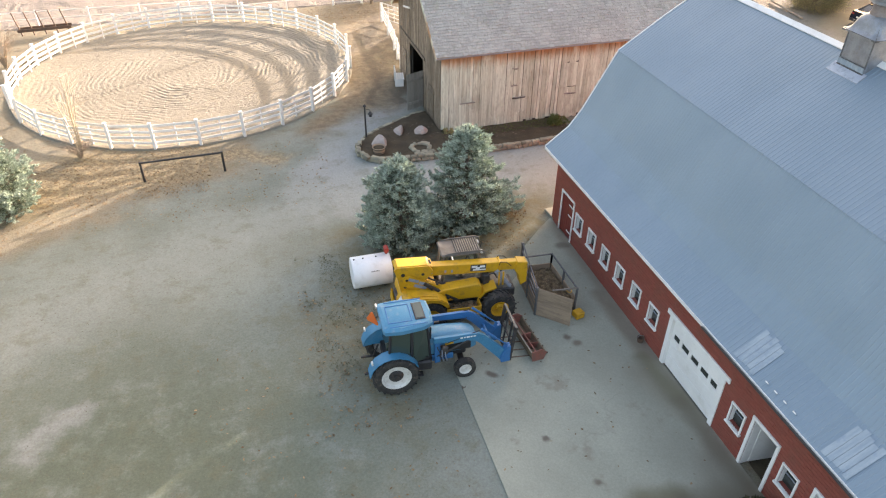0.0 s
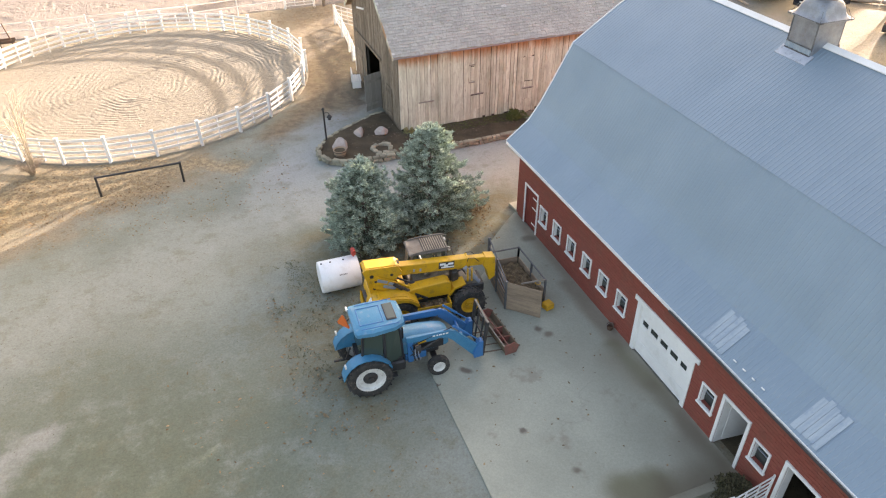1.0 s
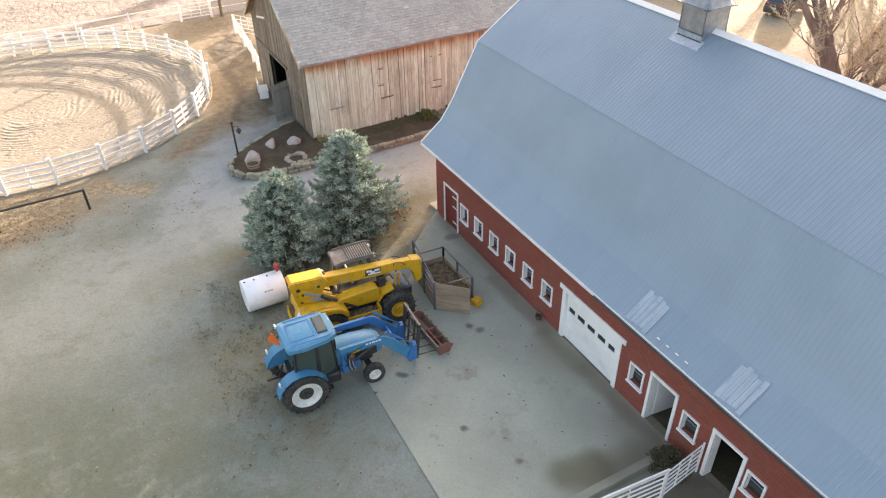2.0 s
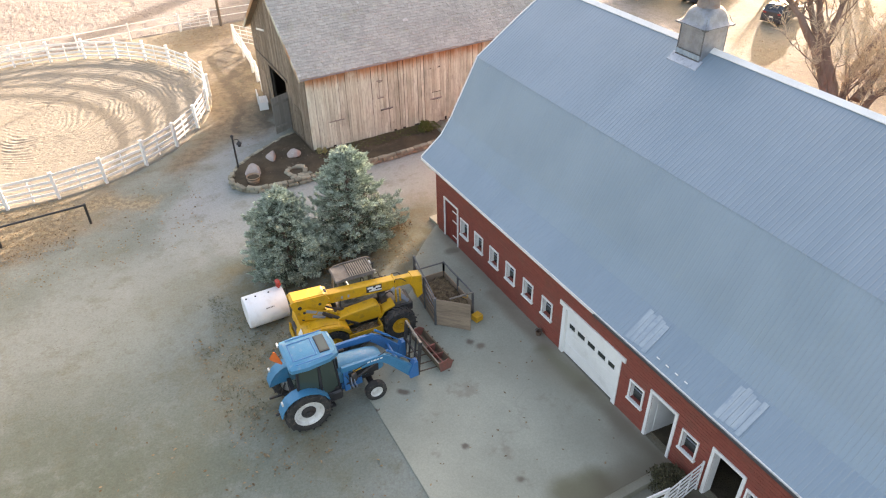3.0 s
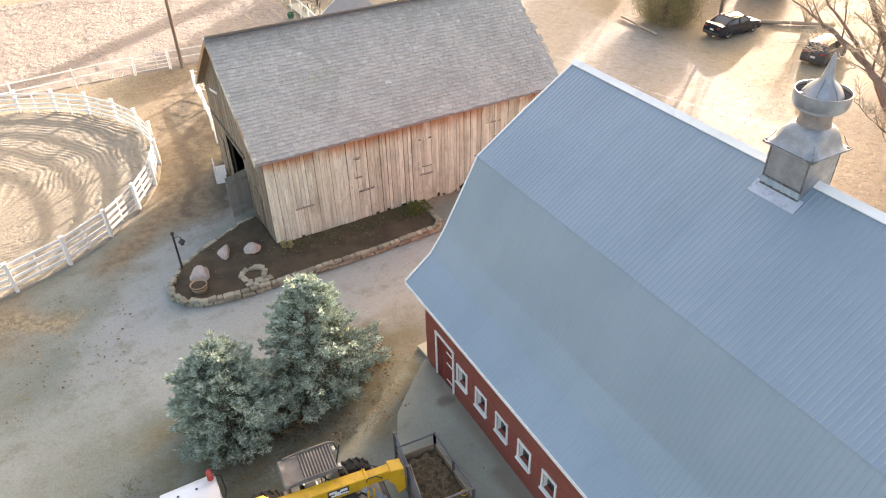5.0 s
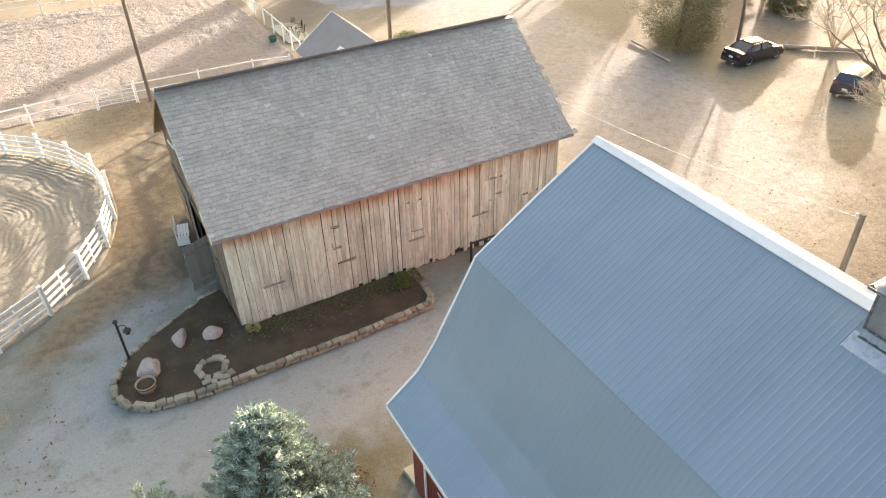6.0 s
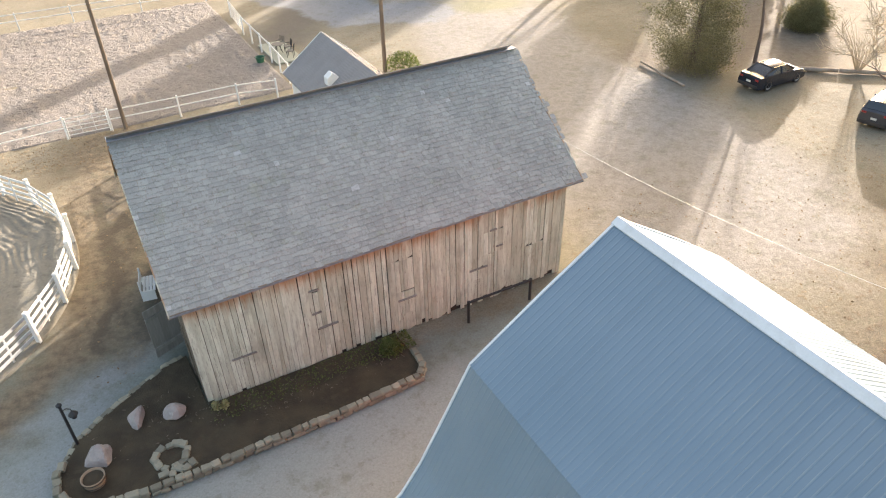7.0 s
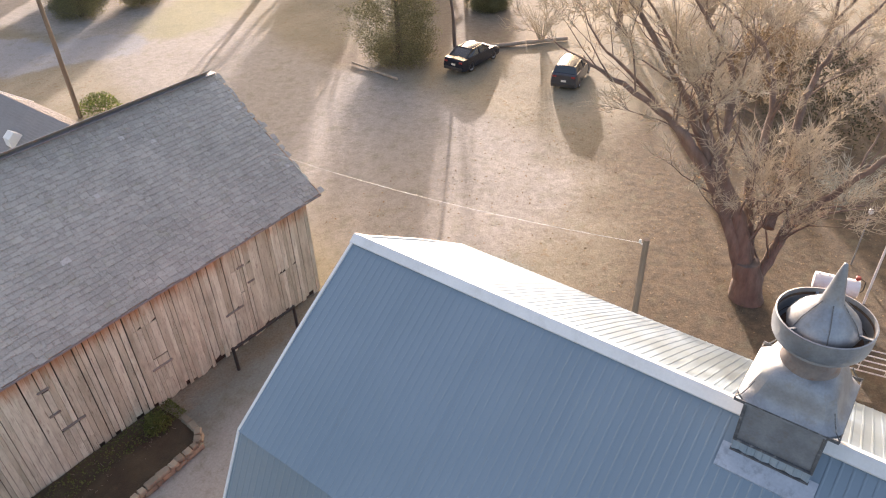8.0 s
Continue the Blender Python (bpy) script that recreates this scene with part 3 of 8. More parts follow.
def concrete_mat():
    n = Zones("yard_concrete").ragged(1.1)
    p = n.p
    c = n.mix(n.step(n.noise(p, 0.35, 5.0), 0.32, 0.68), (0.268, 0.281, 0.228), (0.325, 0.338, 0.277))
    f = n.noise(p, 18, 6.0, 0.65)
    c = n.mix(0.4, c, n.mix(f, (0, 0, 0), (1, 1, 1)), "SOFT_LIGHT")
    c = n.mix(n.math("MULTIPLY", n.step(n.noise(p, 0.55, 6.0, 0.7), 0.57, 0.66), 0.5), c, (0.19, 0.165, 0.13))
    c = n.mix(n.step(n.noise(p, 1.15, 4.0, 0.6), 0.70, 0.74), c, (0.13, 0.10, 0.08))
    for a, b, w, s, amount, tone in STAINS:
        c = n.mix(n.math("MULTIPLY", n.line(a, b, w, s), amount), c, tone)
    v = n.node("ShaderNodeTexVoronoi", Vector=n.vmath("ADD", p, n.vmath("MULTIPLY", n.node("ShaderNodeTexNoise", Vector=p, Scale=0.9, Detail=4.0).outputs["Color"], (1.6, 1.6, 0))), Scale=0.17)
    v.feature = "DISTANCE_TO_EDGE"
    crack = n.math("MULTIPLY", n.step(v.outputs["Distance"], 0.002, 0.006, 1.0, 0.0), n.step(n.noise(p, 0.3, 2.0), 0.45, 0.6))
    c = n.mix(n.math("MULTIPLY", crack, 0.15), c, (0.16, 0.15, 0.13))
    return n.done(c, 0.85, 0.0, n.bump(f, 0.25, 0.01))


CONCRETE = concrete_mat()
GROUND = ground_mat()
PEN_SAND = sand_mat("pen_sand", (0.245, 0.223, 0.178), (0.215, 0.195, 0.155), (0.155, 0.138, 0.108), 0.45)
ARENA_SAND = sand_mat("arena_sand", (0.240, 0.215, 0.196), (0.214, 0.191, 0.173), (0.16, 0.141, 0.125))

# ---- ground ----
def ground_sheet():
    xs = [-900, -300, -120, -60] + [-40 + i * 1.0 for i in range(101)] + [90, 140, 300, 900]
    ys = [-900, -300, -100, -50] + [-28 + i * 1.0 for i in range(120)] + [110, 150, 300, 900]
    verts = []
    for y in ys:
        for x in xs:
            z = 0.0
            if abs(x) < 80 and -40 < y < 100:
                z = 0.05 * (noise.noise((x * 0.35, y * 0.35, 0.0)) - 0.35)
                if -9 < x < 14 and -20 < y < 34:
                    z = min(z, -0.004)
                    z *= 0.3
            verts.append((x, y, z - 0.012))
    w = len(xs)
    faces = [(j * w + i, j * w + i + 1, (j + 1) * w + i + 1, (j + 1) * w + i) for j in range(len(ys) - 1) for i in range(w - 1)]
    ob = raw("ground", verts, faces, GROUND, smooth=True)
    tagged(ob, "gravel farmyard with moss, dry grass and earth drive", "ground", kind="structure")


ground_sheet()

PEN_X, PEN_Y, PEN_R = -15.9, 35.2, 10.55


def pen_floor():
    """Harrowed sand in the round pen: rings of ripples."""
    nr, na = 230, 400
    verts, faces = [(PEN_X, PEN_Y, 0.03)], []
    for i in range(1, nr + 1):
        r = (PEN_R + 0.1) * i / nr
        for k in range(na):
            a = k * math.tau / na
            x, y = PEN_X + r * math.cos(a), PEN_Y + r * math.sin(a)
            wob = noise.noise((x * 0.4, y * 0.4, 3.0))
            rip = math.sin((r + 0.8 * wob) * math.tau / 0.33) * max(0.15, 0.6 + 0.9 * noise.noise((x * 0.45, y * 0.45, 7.0)) + 0.04 * (x - PEN_X)) * min(1.0, r / 2.5)
            z = 0.05 + 0.022 * rip * (0.6 + 0.8 * noise.noise((x * 2.2, y * 2.2, 9.0))) + 0.011 * noise.noise((x * 3.1, y * 3.1, 1.0)) + 0.008 * noise.noise((x * 0.7, y * 0.7, 4.0))
            if i == nr:
                z = -0.05
            verts.append((x, y, z))
    for k in range(na):
        faces.append((0, 1 + k, 1 + (k + 1) % na))
    for i in range(nr - 1):
        for k in range(na):
            a, b = 1 + i * na + k, 1 + i * na + (k + 1) % na
            faces.append((a, a + na, b + na, b))
    ob = raw("pen_floor", verts, faces, PEN_SAND, smooth=True)
    tagged(ob, "tan sand raked in rings inside the round pen", "sand", kind="structure")


pen_floor()


def arena_floor():
    nx, ny = 400, 170
    verts, faces = [], []
    for j in range(ny + 1):
        for i in range(nx + 1):
            y = 47.5 + 23.6 * j / ny
            x = -46 + (46 + 9.6) * i / nx
            edge = i in (0, nx) or j in (0, ny)
            verts.append((x, y, -0.06 if edge else 0.03 + 0.05 * noise.noise((x * 0.8, y * 0.8, 2.0)) + 0.05 * noise.noise((x * 2.6, y * 2.6, 5.0))))
    for j in range(ny):
        for i in range(nx):
            a = j * (nx + 1) + i
            faces.append((a, a + 1, a + nx + 2, a + nx + 1))
    ob = raw("arena_floor", verts, faces, ARENA_SAND, smooth=True)
    tagged(ob, "pale pinkish sand of the fenced riding arena", "sand", kind="structure")


arena_floor()

bm = B()
extrude(bm, [(-7.35, -14), (0.0, -14), (0.0, 12.75), (-0.7, 12.2), (-2.1, 10.9), (-3.0, 9.2), (-4.4, 8.0), (-6.6, 6.9), (-7.2, 4.6)], -0.1, 0.03, "z")
structure("pavement", bm, CONCRETE, "worn stained concrete apron in front of the red barn", "pavement")


# ---- red barn ----
barn = thing("red_barn", "long red brick barn with blue-grey metal gambrel roof", "barn")
Y_END, Y_NEAR, WIDE = 12.65, -26.0, 12.06
# openings of the west wall: y low, y high, z low, z high
OPEN = [(10.72, 11.82, -0.2, 2.0)]
WINS = [10.10, 8.91, 7.71, 6.50, 5.28, 4.04, -0.84, -3.16, -5.58]
OPEN += [(y - 0.27, y + 0.27, 0.95, 1.70) for y in WINS]
OPEN += [(0.17, 2.93, -0.2, 2.15), (-2.47, -1.50, -0.2, 2.0), (-5.05, -4.05, -0.2, 2.0)]


def pierced_wall(bm, lo, hi, z0, z1, holes, x, thick):
    """One wall in the plane x with openings cut through it, thickness towards +x."""
    us = sorted({lo, hi, *[h[0] for h in holes], *[h[1] for h in holes]})
    zs = sorted({z0, z1, *[h[2] for h in holes if h[2] > z0], *[h[3] for h in holes]})
    grid = {}
    def at(u, z):
        if (u, z) not in grid:
            grid[u, z] = bm.verts.new((x, u, z))
        return grid[u, z]
    for a, b in zip(us, us[1:]):
        for p, r in zip(zs, zs[1:]):
            if not any(h[0] < (a + b) / 2 < h[1] and h[2] < (p + r) / 2 < h[3] for h in holes):
                bm.faces.new((at(a, p), at(a, r), at(b, r), at(b, p)))
    r = bmesh.ops.extrude_face_region(bm, geom=list(bm.faces))
    for v in r["geom"]:
        if isinstance(v, bmesh.types.BMVert):
            v.co.x += thick
    bmesh.ops.recalc_face_normals(bm, faces=bm.faces)
    return bm


bm = B()
pierced_wall(bm, Y_NEAR, Y_END, -0.1, 3.92, OPEN, 0.0, 0.3)
west_wall = part("wall", bm, BRICK, barn, "red-painted brick wall")
bm = B()
box(bm, (WIDE - 0.15, (Y_END + Y_NEAR) / 2, 2.0), (0.3, Y_END - Y_NEAR, 4.2))
part("wall", bm, BRICK, barn)
GABLE = [(0.3, -0.1), (WIDE - 0.3, -0.1), (WIDE - 0.3, 4.1), (WIDE - 0.55, 4.2), (WIDE - 2.35, 7.4), (WIDE / 2, 9.85), (2.35, 7.4), (0.55, 4.2), (0.3, 4.1)]
for y0 in (Y_END - 0.3, Y_NEAR):
    bm = B()
    extrude(bm, GABLE, y0, y0 + 0.3)
    part("gable_wall", bm, BRICK, barn)
bm = B()
box(bm, (WIDE / 2, (Y_END + Y_NEAR) / 2, -0.04), (WIDE - 0.6, Y_END - Y_NEAR - 0.6, 0.1))
part("floor", bm, SOIL, barn, "dark trodden earth floor")
bm = B()
box(bm, (WIDE / 2, (Y_END + Y_NEAR) / 2, 3.3), (WIDE - 0.62, Y_END - Y_NEAR - 0.62, 0.12))
part("loft_floor", bm, INSIDE, barn)

# roof profile from the flared eave to the ridge
LOW = [(-0.52, 3.66), (0.02, 4.08), (0.50, 4.46), (1.02, 5.20), (1.68, 6.42), (2.33, 7.64)]
HIGH = [(2.30, 7.66), (4.14, 8.87), (6.03, 10.06)]


def ribbed(profile, width, ribs, h=0.0105):
    """One sheet of ribbed roofing, width along y."""
    ys = [0.0]
    step = width / ribs
    for i in range(ribs):
        c = (i + 0.5) * step
        ys += [(c - 0.022, 0), (c - 0.010, h), (c + 0.010, h), (c + 0.022, 0)]
    ys = [(0.0, 0.0)] + ys[1:] + [(width, 0.0)]
    verts, faces = [], []
    n = len(profile)
    for i, (x, z) in enumerate(profile):
        a, b = Vector(profile[max(i - 1, 0)]), Vector(profile[min(i + 1, n - 1)])
        d = (b - a).normalized()
        for y, o in ys:
            verts.append((x - d.y * o, y, z + d.x * o))
    w = len(ys)
    for i in range(n - 1):
        for k in range(w - 1):
            faces.append((i * w + k, i * w + k + 1, (i + 1) * w + k + 1, (i + 1) * w + k))
    me = bpy.data.meshes.new("roof_panel")
    me.from_pydata(verts, [], faces)
    me.materials.append(METAL_ROOF)
    return me


ROOF_END = 13.0
COUNT = 42
PW = 0.92
low_panel, high_panel = ribbed(LOW, PW, 6, 0.008), ribbed(HIGH, PW, 6, 0.009)
roof = new("roof")
roof.parent = barn
tagged(roof, "ribbed blue-grey metal roof with a flared eave")
for i in range(COUNT):
    y = ROOF_END - PW * (i + 1)
    for me in (low_panel, high_panel):
        piece("roof_panel", me, roof, pose(0, y, 0.003 * (i % 2)))
        piece("roof_panel", me, roof, pose(WIDE, y + PW, 0.003 * (i % 2), 0, 0, 180))
# underside, rakes, fascia, ridge cap
bm = B()
for side in (0, 1):
    pts = [(x, z - 0.03) for x, z in LOW] + [(x, z - 0.03) for x, z in HIGH[1:]]
    pts = [(WIDE - x, z) for x, z in pts] if side else pts
    off = sheet(None, pts, 0.07 if not side else -0.07)
    extrude(bm, off, ROOF_END - PW * COUNT + 0.02, ROOF_END - 0.02)
part("roof_deck", bm, TAN_WOOD, roof)
for side in (0, 1):
    bm = B()
    pts = LOW + HIGH[1:]
    up = [(x - 0.01, z + 0.035) for x, z in pts]
    dn = [(x + 0.06, z - 0.10) for x, z in pts]
    out = up + list(reversed(dn))
    out = [(WIDE - x, z) for x, z in out] if side else out
    extrude(bm, out, ROOF_END - 0.01, ROOF_END + 0.05)
    part("rake_trim", bm, WHITE, roof, "white rake board")
for x in (-0.53, WIDE + 0.53):
    bm = B()
    box(bm, (x, (ROOF_END + Y_NEAR) / 2, 3.60), (0.03, ROOF_END - Y_NEAR, 0.12))
    part("fascia", bm, WHITE, roof, "white eave fascia")
bm = B()
for y0, y1 in ((5.09, ROOF_END + 0.07), (Y_NEAR, 4.03)):
    extrude(bm, [(5.865, 9.985), (6.03, 10.10), (6.24, 9.95), (6.24, 9.98), (6.03, 10.13), (5.865, 10.01)], y0, y1)
part("ridge_cap", bm, WHITE, roof, "white metal ridge cap")
bm = B()
tube(bm, [(-0.60, 1.0, 3.60), (-0.60, -25.5, 3.58)], 0.036, 8)
part("gutter", bm, BLACK, roof, "dark gutter along the eave")

# pale fibreglass sheets and snow clips near the eave
for y0 in (-1.24, -4.80):
    for k in range(5):
        bm = B()
        ya = y0 + k * 0.18
        end = 0.36 + 0.022 * ((k * 7 + (3 if y0 < -2 else 0)) % 5)
        low = 0.016 * ((k * 3) % 4)
        prof = [(-0.47 + low, 3.70 + 0.775 * low), (0.02, 4.08), (end, 4.08 + (end - 0.02) * 0.79)]
        extrude(bm, [(x - 0.006, z + 0.026) for x, z in prof] + [(x, z + 0.018) for x, z in reversed(prof)], ya, ya + 0.172)
        part("skylight_sheet", bm, SKYLIGHT, roof, "pale weathered fibreglass patch")
for k in range(4):
    bm = B()
    box(bm, (-0.36, -1.66 - 0.37 * k, 3.83), (0.035, 0.11, 0.04), pose(0, 0, 0, 0, -38, 0))
    part("snow_clip", bm, WHITE, roof)


# ---- doors and windows of the red barn ----
def frame_of(y0, y1, z0, z1, w, name, parent, sill=False, mat=None, cap=0.0):
    """White boards round an opening in the west wall."""
    bm = B()
    box(bm, (-0.025, y0 - w / 2, (z0 + z1) / 2), (0.05, w, z1 - z0), bevel=0.006)
    box(bm, (-0.025, y1 + w / 2, (z0 + z1) / 2), (0.05, w, z1 - z0), bevel=0.006)
    box(bm, (-0.03, (y0 + y1) / 2, z1 + w / 2), (0.06, y1 - y0 + 2 * w + cap, w), bevel=0.006)
    if sill:
        box(bm, (-0.04, (y0 + y1) / 2, z0 - 0.035), (0.09, y1 - y0 + 2 * w + 0.06, 0.07), bevel=0.006)
    return part(name, bm, mat or WHITE, parent)


for i, y in enumerate(WINS):
    win = new("window")
    win.parent = barn
    tagged(win, "small white-framed window")
    frame_of(y - 0.27, y + 0.27, 0.95, 1.70, 0.065, "window_frame", win)
    bm = B()
    box(bm, (-0.03, y, 0.915), (0.12, 0.72, 0.07), bevel=0.008)
    part("window_sill", bm, WHITE, win)
    for k in (-1, 1):
        bm = B()
        box(bm, (0.16 + 0.01 * k, y, 1.325 + 0.185 * k), (0.012, 0.52, 0.36))
        part("pane", bm, GLASS, win)
    bm = B()
    box(bm, (0.15, y, 1.325), (0.03, 0.52, 0.025))
    part("meeting_rail", bm, GREY_PAINT, win)
    for k in (-1, 1):
        bm = B()
        box(bm, (0.15, y + 0.2635 * k, 1.325), (0.28, 0.012, 0.74))
        part("reveal", bm, WHITE, win)

door = new("door")
door.parent = barn
tagged(door, "red plank stable door in a white frame")
frame_of(10.72, 11.82, 0.03, 2.0, 0.08, "door_frame", door)
for k in range(6):
    bm = B()
    box(bm, (0.06, 10.72 + (k + 0.5) * 1.10 / 6, 1.0), (0.045, 1.10 / 6 - 0.012, 1.94), bevel=0.006)
    part("plank", bm, RED_DOOR, door)
for z in (0.45, 1.25, 1.75):
    bm = B()
    box(bm, (-0.06, 10.85, z), (0.02, 0.42, 0.05))
    part("strap_hinge", bm, WHITE, door)

gar = new("garage_door")
gar.parent = barn
tagged(gar, "white sectional garage door with a row of small dark panes")
frame_of(0.17, 2.93, 0.03, 2.15, 0.19, "door_frame", gar, cap=0.35)
for k in range(4):
    z0 = 0.04 + k * 0.53
    if k == 2:
        for a, b, c, d in ((0.17, 2.93, z0, z0 + 0.24), (0.17, 2.93, z0 + 0.47, z0 + 0.53)):
            bm = B()
            box(bm, (0.07, (a + b) / 2, (c + d) / 2), (0.05, b - a, d - c))
            part("door_section", bm, WHITE, gar)
        for j in range(6):
            bm = B()
            y = 0.17 + 2.76 * j / 5
            box(bm, (0.07, min(max(y, 0.245), 2.855), z0 + 0.355), (0.05, 0.15, 0.23))
            part("muntin", bm, WHITE, gar)
        for j in range(5):
            bm = B()
            box(bm, (0.075, 0.17 + 2.76 * (j + 0.5) / 5, z0 + 0.355), (0.012, 0.42, 0.23))
            part("pane", bm, GLASS, gar)
    else:
        bm = B()
        box(bm, (0.07, 1.55, z0 + 0.262), (0.05, 2.76, 0.518), bevel=0.008)
        part("door_section", bm, WHITE, gar)

for y in (0.178, 2.922):
    bm = B()
    box(bm, (0.02, y, 1.09), (0.05, 0.024, 2.10))
    part("reveal", bm, WHITE, gar)

for y0, y1 in ((-2.47, -1.50), (-5.05, -4.05)):
    dw = new("doorway")
    dw.parent = barn
    tagged(dw, "open doorway in a white frame")
    frame_of(y0, y1, 0.03, 2.0, 0.11, "door_frame", dw)
    for y in (y0 + 0.006, y1 - 0.006):
        bm = B()
        box(bm, (0.155, y, 1.0), (0.30, 0.012, 1.98))
        part("reveal", bm, WHITE, dw)
    if y0 > -4:
        bm = B()
        box(bm, (0.80, y1 - 0.06, 1.0), (1.0, 0.045, 1.95), pose(0, 0, 0, 0, 0, -6))
        part("door_leaf", bm, WHITE, dw, "white door swung inwards")


# ---- cupola on the ridge ----
cup = thing("cupola", "galvanised ridge ventilator with square base, round bowl and spire", "cupola", pose(5.98, 4.56, 9.2))
CUP_SEAM = plain("dark_worn_metal_edge", (0.10, 0.105, 0.115), (0.17, 0.175, 0.18), 0.6, 0.4, big=5, dirt=(0.42, 0.42, 0.41), dirt_amount=0.8)
for s in (-1, 1):
    # skirt lying on each slope
    bm = B()
    extrude(bm, [(s * 0.79, 0.317), (s * 0.50, 0.515), (s * 0.50, 0.585), (s * 0.79, 0.357)], -0.66, 0.66)
    part("flashing", bm, FLASHING, cup, "pale blue-grey flashing skirt on the roof")
bm = B()
box(bm, (0, 0, 1.08), (1.04, 1.06, 1.06), bevel=0.012)
part("base", bm, GALVANISED, cup)
for k in (-1, 1):
    for j in range(10):
        bm = B()
        box(bm, (k * 0.545, -0.477 + 0.106 * j, 0.66), (0.03, 0.108, 0.17), pose(0, 0, 0, 0, 0, 14 if j % 2 else -14), 0.008)
        part("corrugated_strip", bm, SKYLIGHT, cup, "pale corrugated strip above the flashing")
    bm = B()
    box(bm, (k * 0.55, 0, 0.555), (0.05, 1.08, 0.03))
    box(bm, (k * 0.55, 0, 0.765), (0.04, 1.06, 0.018))
    part("strip_edge", bm, CUP_SEAM, cup, "dark worn edge of the strip")
    for y in (-0.52, 0.52):
        bm = B()
        box(bm, (k * 0.522, y, 1.15), (0.022, 0.05, 0.88), bevel=0.005)
        part("corner_seam", bm, CUP_SEAM, cup)
    bm = B()
    box(bm, (k * 0.664, 0, 1.625), (0.018, 1.335, 0.05))
    part("drip_edge", bm, CUP_SEAM, cup, "dark worn drip edge")
    bm = B()
    box(bm, (0, k * 0.664, 1.625), (1.30, 0.018, 0.05))
    part("drip_edge", bm, CUP_SEAM, cup, "dark worn drip edge")
# four-sided hood that curves like a bell up to the neck
bm = B()
rings = []
for r, z, q4 in ((0.56, 1.56, 0.0), (0.675, 1.60, 0.0), (0.672, 1.645, 0.0), (0.60, 1.70, 0.02), (0.55, 1.80, 0.05), (0.515, 1.92, 0.10), (0.475, 2.04, 0.20), (0.42, 2.13, 0.45), (0.365, 2.19, 0.9)):
    ring = []
    for k in range(24):
        a = (k + 0.5) * math.tau / 24
        sq = r / max(abs(math.cos(a)), abs(math.sin(a)))
        w = sq + (r - sq) * q4
        ring.append(bm.verts.new((w * math.cos(a), w * math.sin(a), z)))
    rings.append(ring)
for a, b in zip(rings, rings[1:]):
    for k in range(24):
        bm.faces.new((a[k], a[(k + 1) % 24], b[(k + 1) % 24], b[k]))
bm.faces.new(rings[-1])
bm.faces.new(list(reversed(rings[0])))
bmesh.ops.recalc_face_normals(bm, faces=bm.faces)
part("hip_hood", bm, GALVANISED, cup, smooth=True)
for sx, sy in ((-1, -1), (1, -1), (1, 1), (-1, 1)):
    bm = B()
    tube(bm, [(0.672 * sx, 0.672 * sy, 1.65), (0.598 * sx, 0.598 * sy, 1.705), (0.545 * sx, 0.545 * sy, 1.805), (0.50 * sx, 0.50 * sy, 1.925)], 0.008, 6)
    part("hip_seam", bm, CUP_SEAM, cup)
bm = B()
lathe(bm, [(0.385, 2.12), (0.375, 2.20), (0.345, 2.30), (0.345, 2.50), (0.40, 2.53)], 36)
part("neck", bm, CUP_NECK, cup, "rust-tinged round neck", smooth=True)
bm = B()
lathe(bm, [(0.34, 2.49), (0.44, 2.525), (0.50, 2.55), (0.497, 2.565), (0.535, 2.585), (0.531, 2.60), (0.562, 2.62), (0.558, 2.635), (0.585, 2.66), (0.60, 2.74), (0.605, 2.86), (0.595, 2.95), (0.602, 2.96), (0.585, 2.965), (0.575, 2.86), (0.555, 2.70), (0.47, 2.60), (0.28, 2.56)], 40)
part("bowl", bm, GALVANISED, cup, smooth=True)
bm = B()
lathe(bm, [(0.575, 2.90), (0.573, 2.75), (0.545, 2.68), (0.47, 2.615), (0.30, 2.575)], 40)
part("bowl_lining", bm, RUST, cup, "dark rusty inside of the bowl", smooth=True)
bm = B()
lathe(bm, [(0.30, 2.60), (0.455, 2.82), (0.46, 2.84), (0.44, 2.90), (0.36, 3.02), (0.26, 3.12), (0.17, 3.20), (0.135, 3.25), (0.10, 3.42), (0.05, 3.70), (0.025, 3.80), (0.0, 3.82)], 12)
cap = part("cap", bm, GALVANISED, cup, "pale conical cap with a spire", smooth=True)
for k in range(6):
    a = k * math.tau / 6 + 0.3
    bm = B()
    tube(bm, [(0.455 * math.cos(a), 0.455 * math.sin(a), 2.86), (0.36 * math.cos(a), 0.36 * math.sin(a), 3.03), (0.26 * math.cos(a), 0.26 * math.sin(a), 3.13), (0.14 * math.cos(a), 0.14 * math.sin(a), 3.25)], 0.006, 5)
    part("cap_seam", bm, CUP_SEAM, cap)
for k in range(3):
    bm = B()
    a = k * math.tau / 3 + 0.4
    bar(bm, (0.40 * math.cos(a), 0.40 * math.sin(a), 2.88), (0.585 * math.cos(a), 0.585 * math.sin(a), 2.90), 0.03)
    part("brace", bm, GALVANISED, cup)

# ---- old board barn ----
old = thing("old_barn", "weathered grey board barn with an old shingle roof", "barn")
OX0, OX1, OY0, OY1 = -2.45, 12.35, 22.42, 31.9
EAVE, RIDGE_Y, RIDGE_Z = 4.62, 27.15, 8.25


def roof_z(y):
    return RIDGE_Z - abs(y - RIDGE_Y) * (RIDGE_Z - 4.52) / (RIDGE_Y - 22.07)


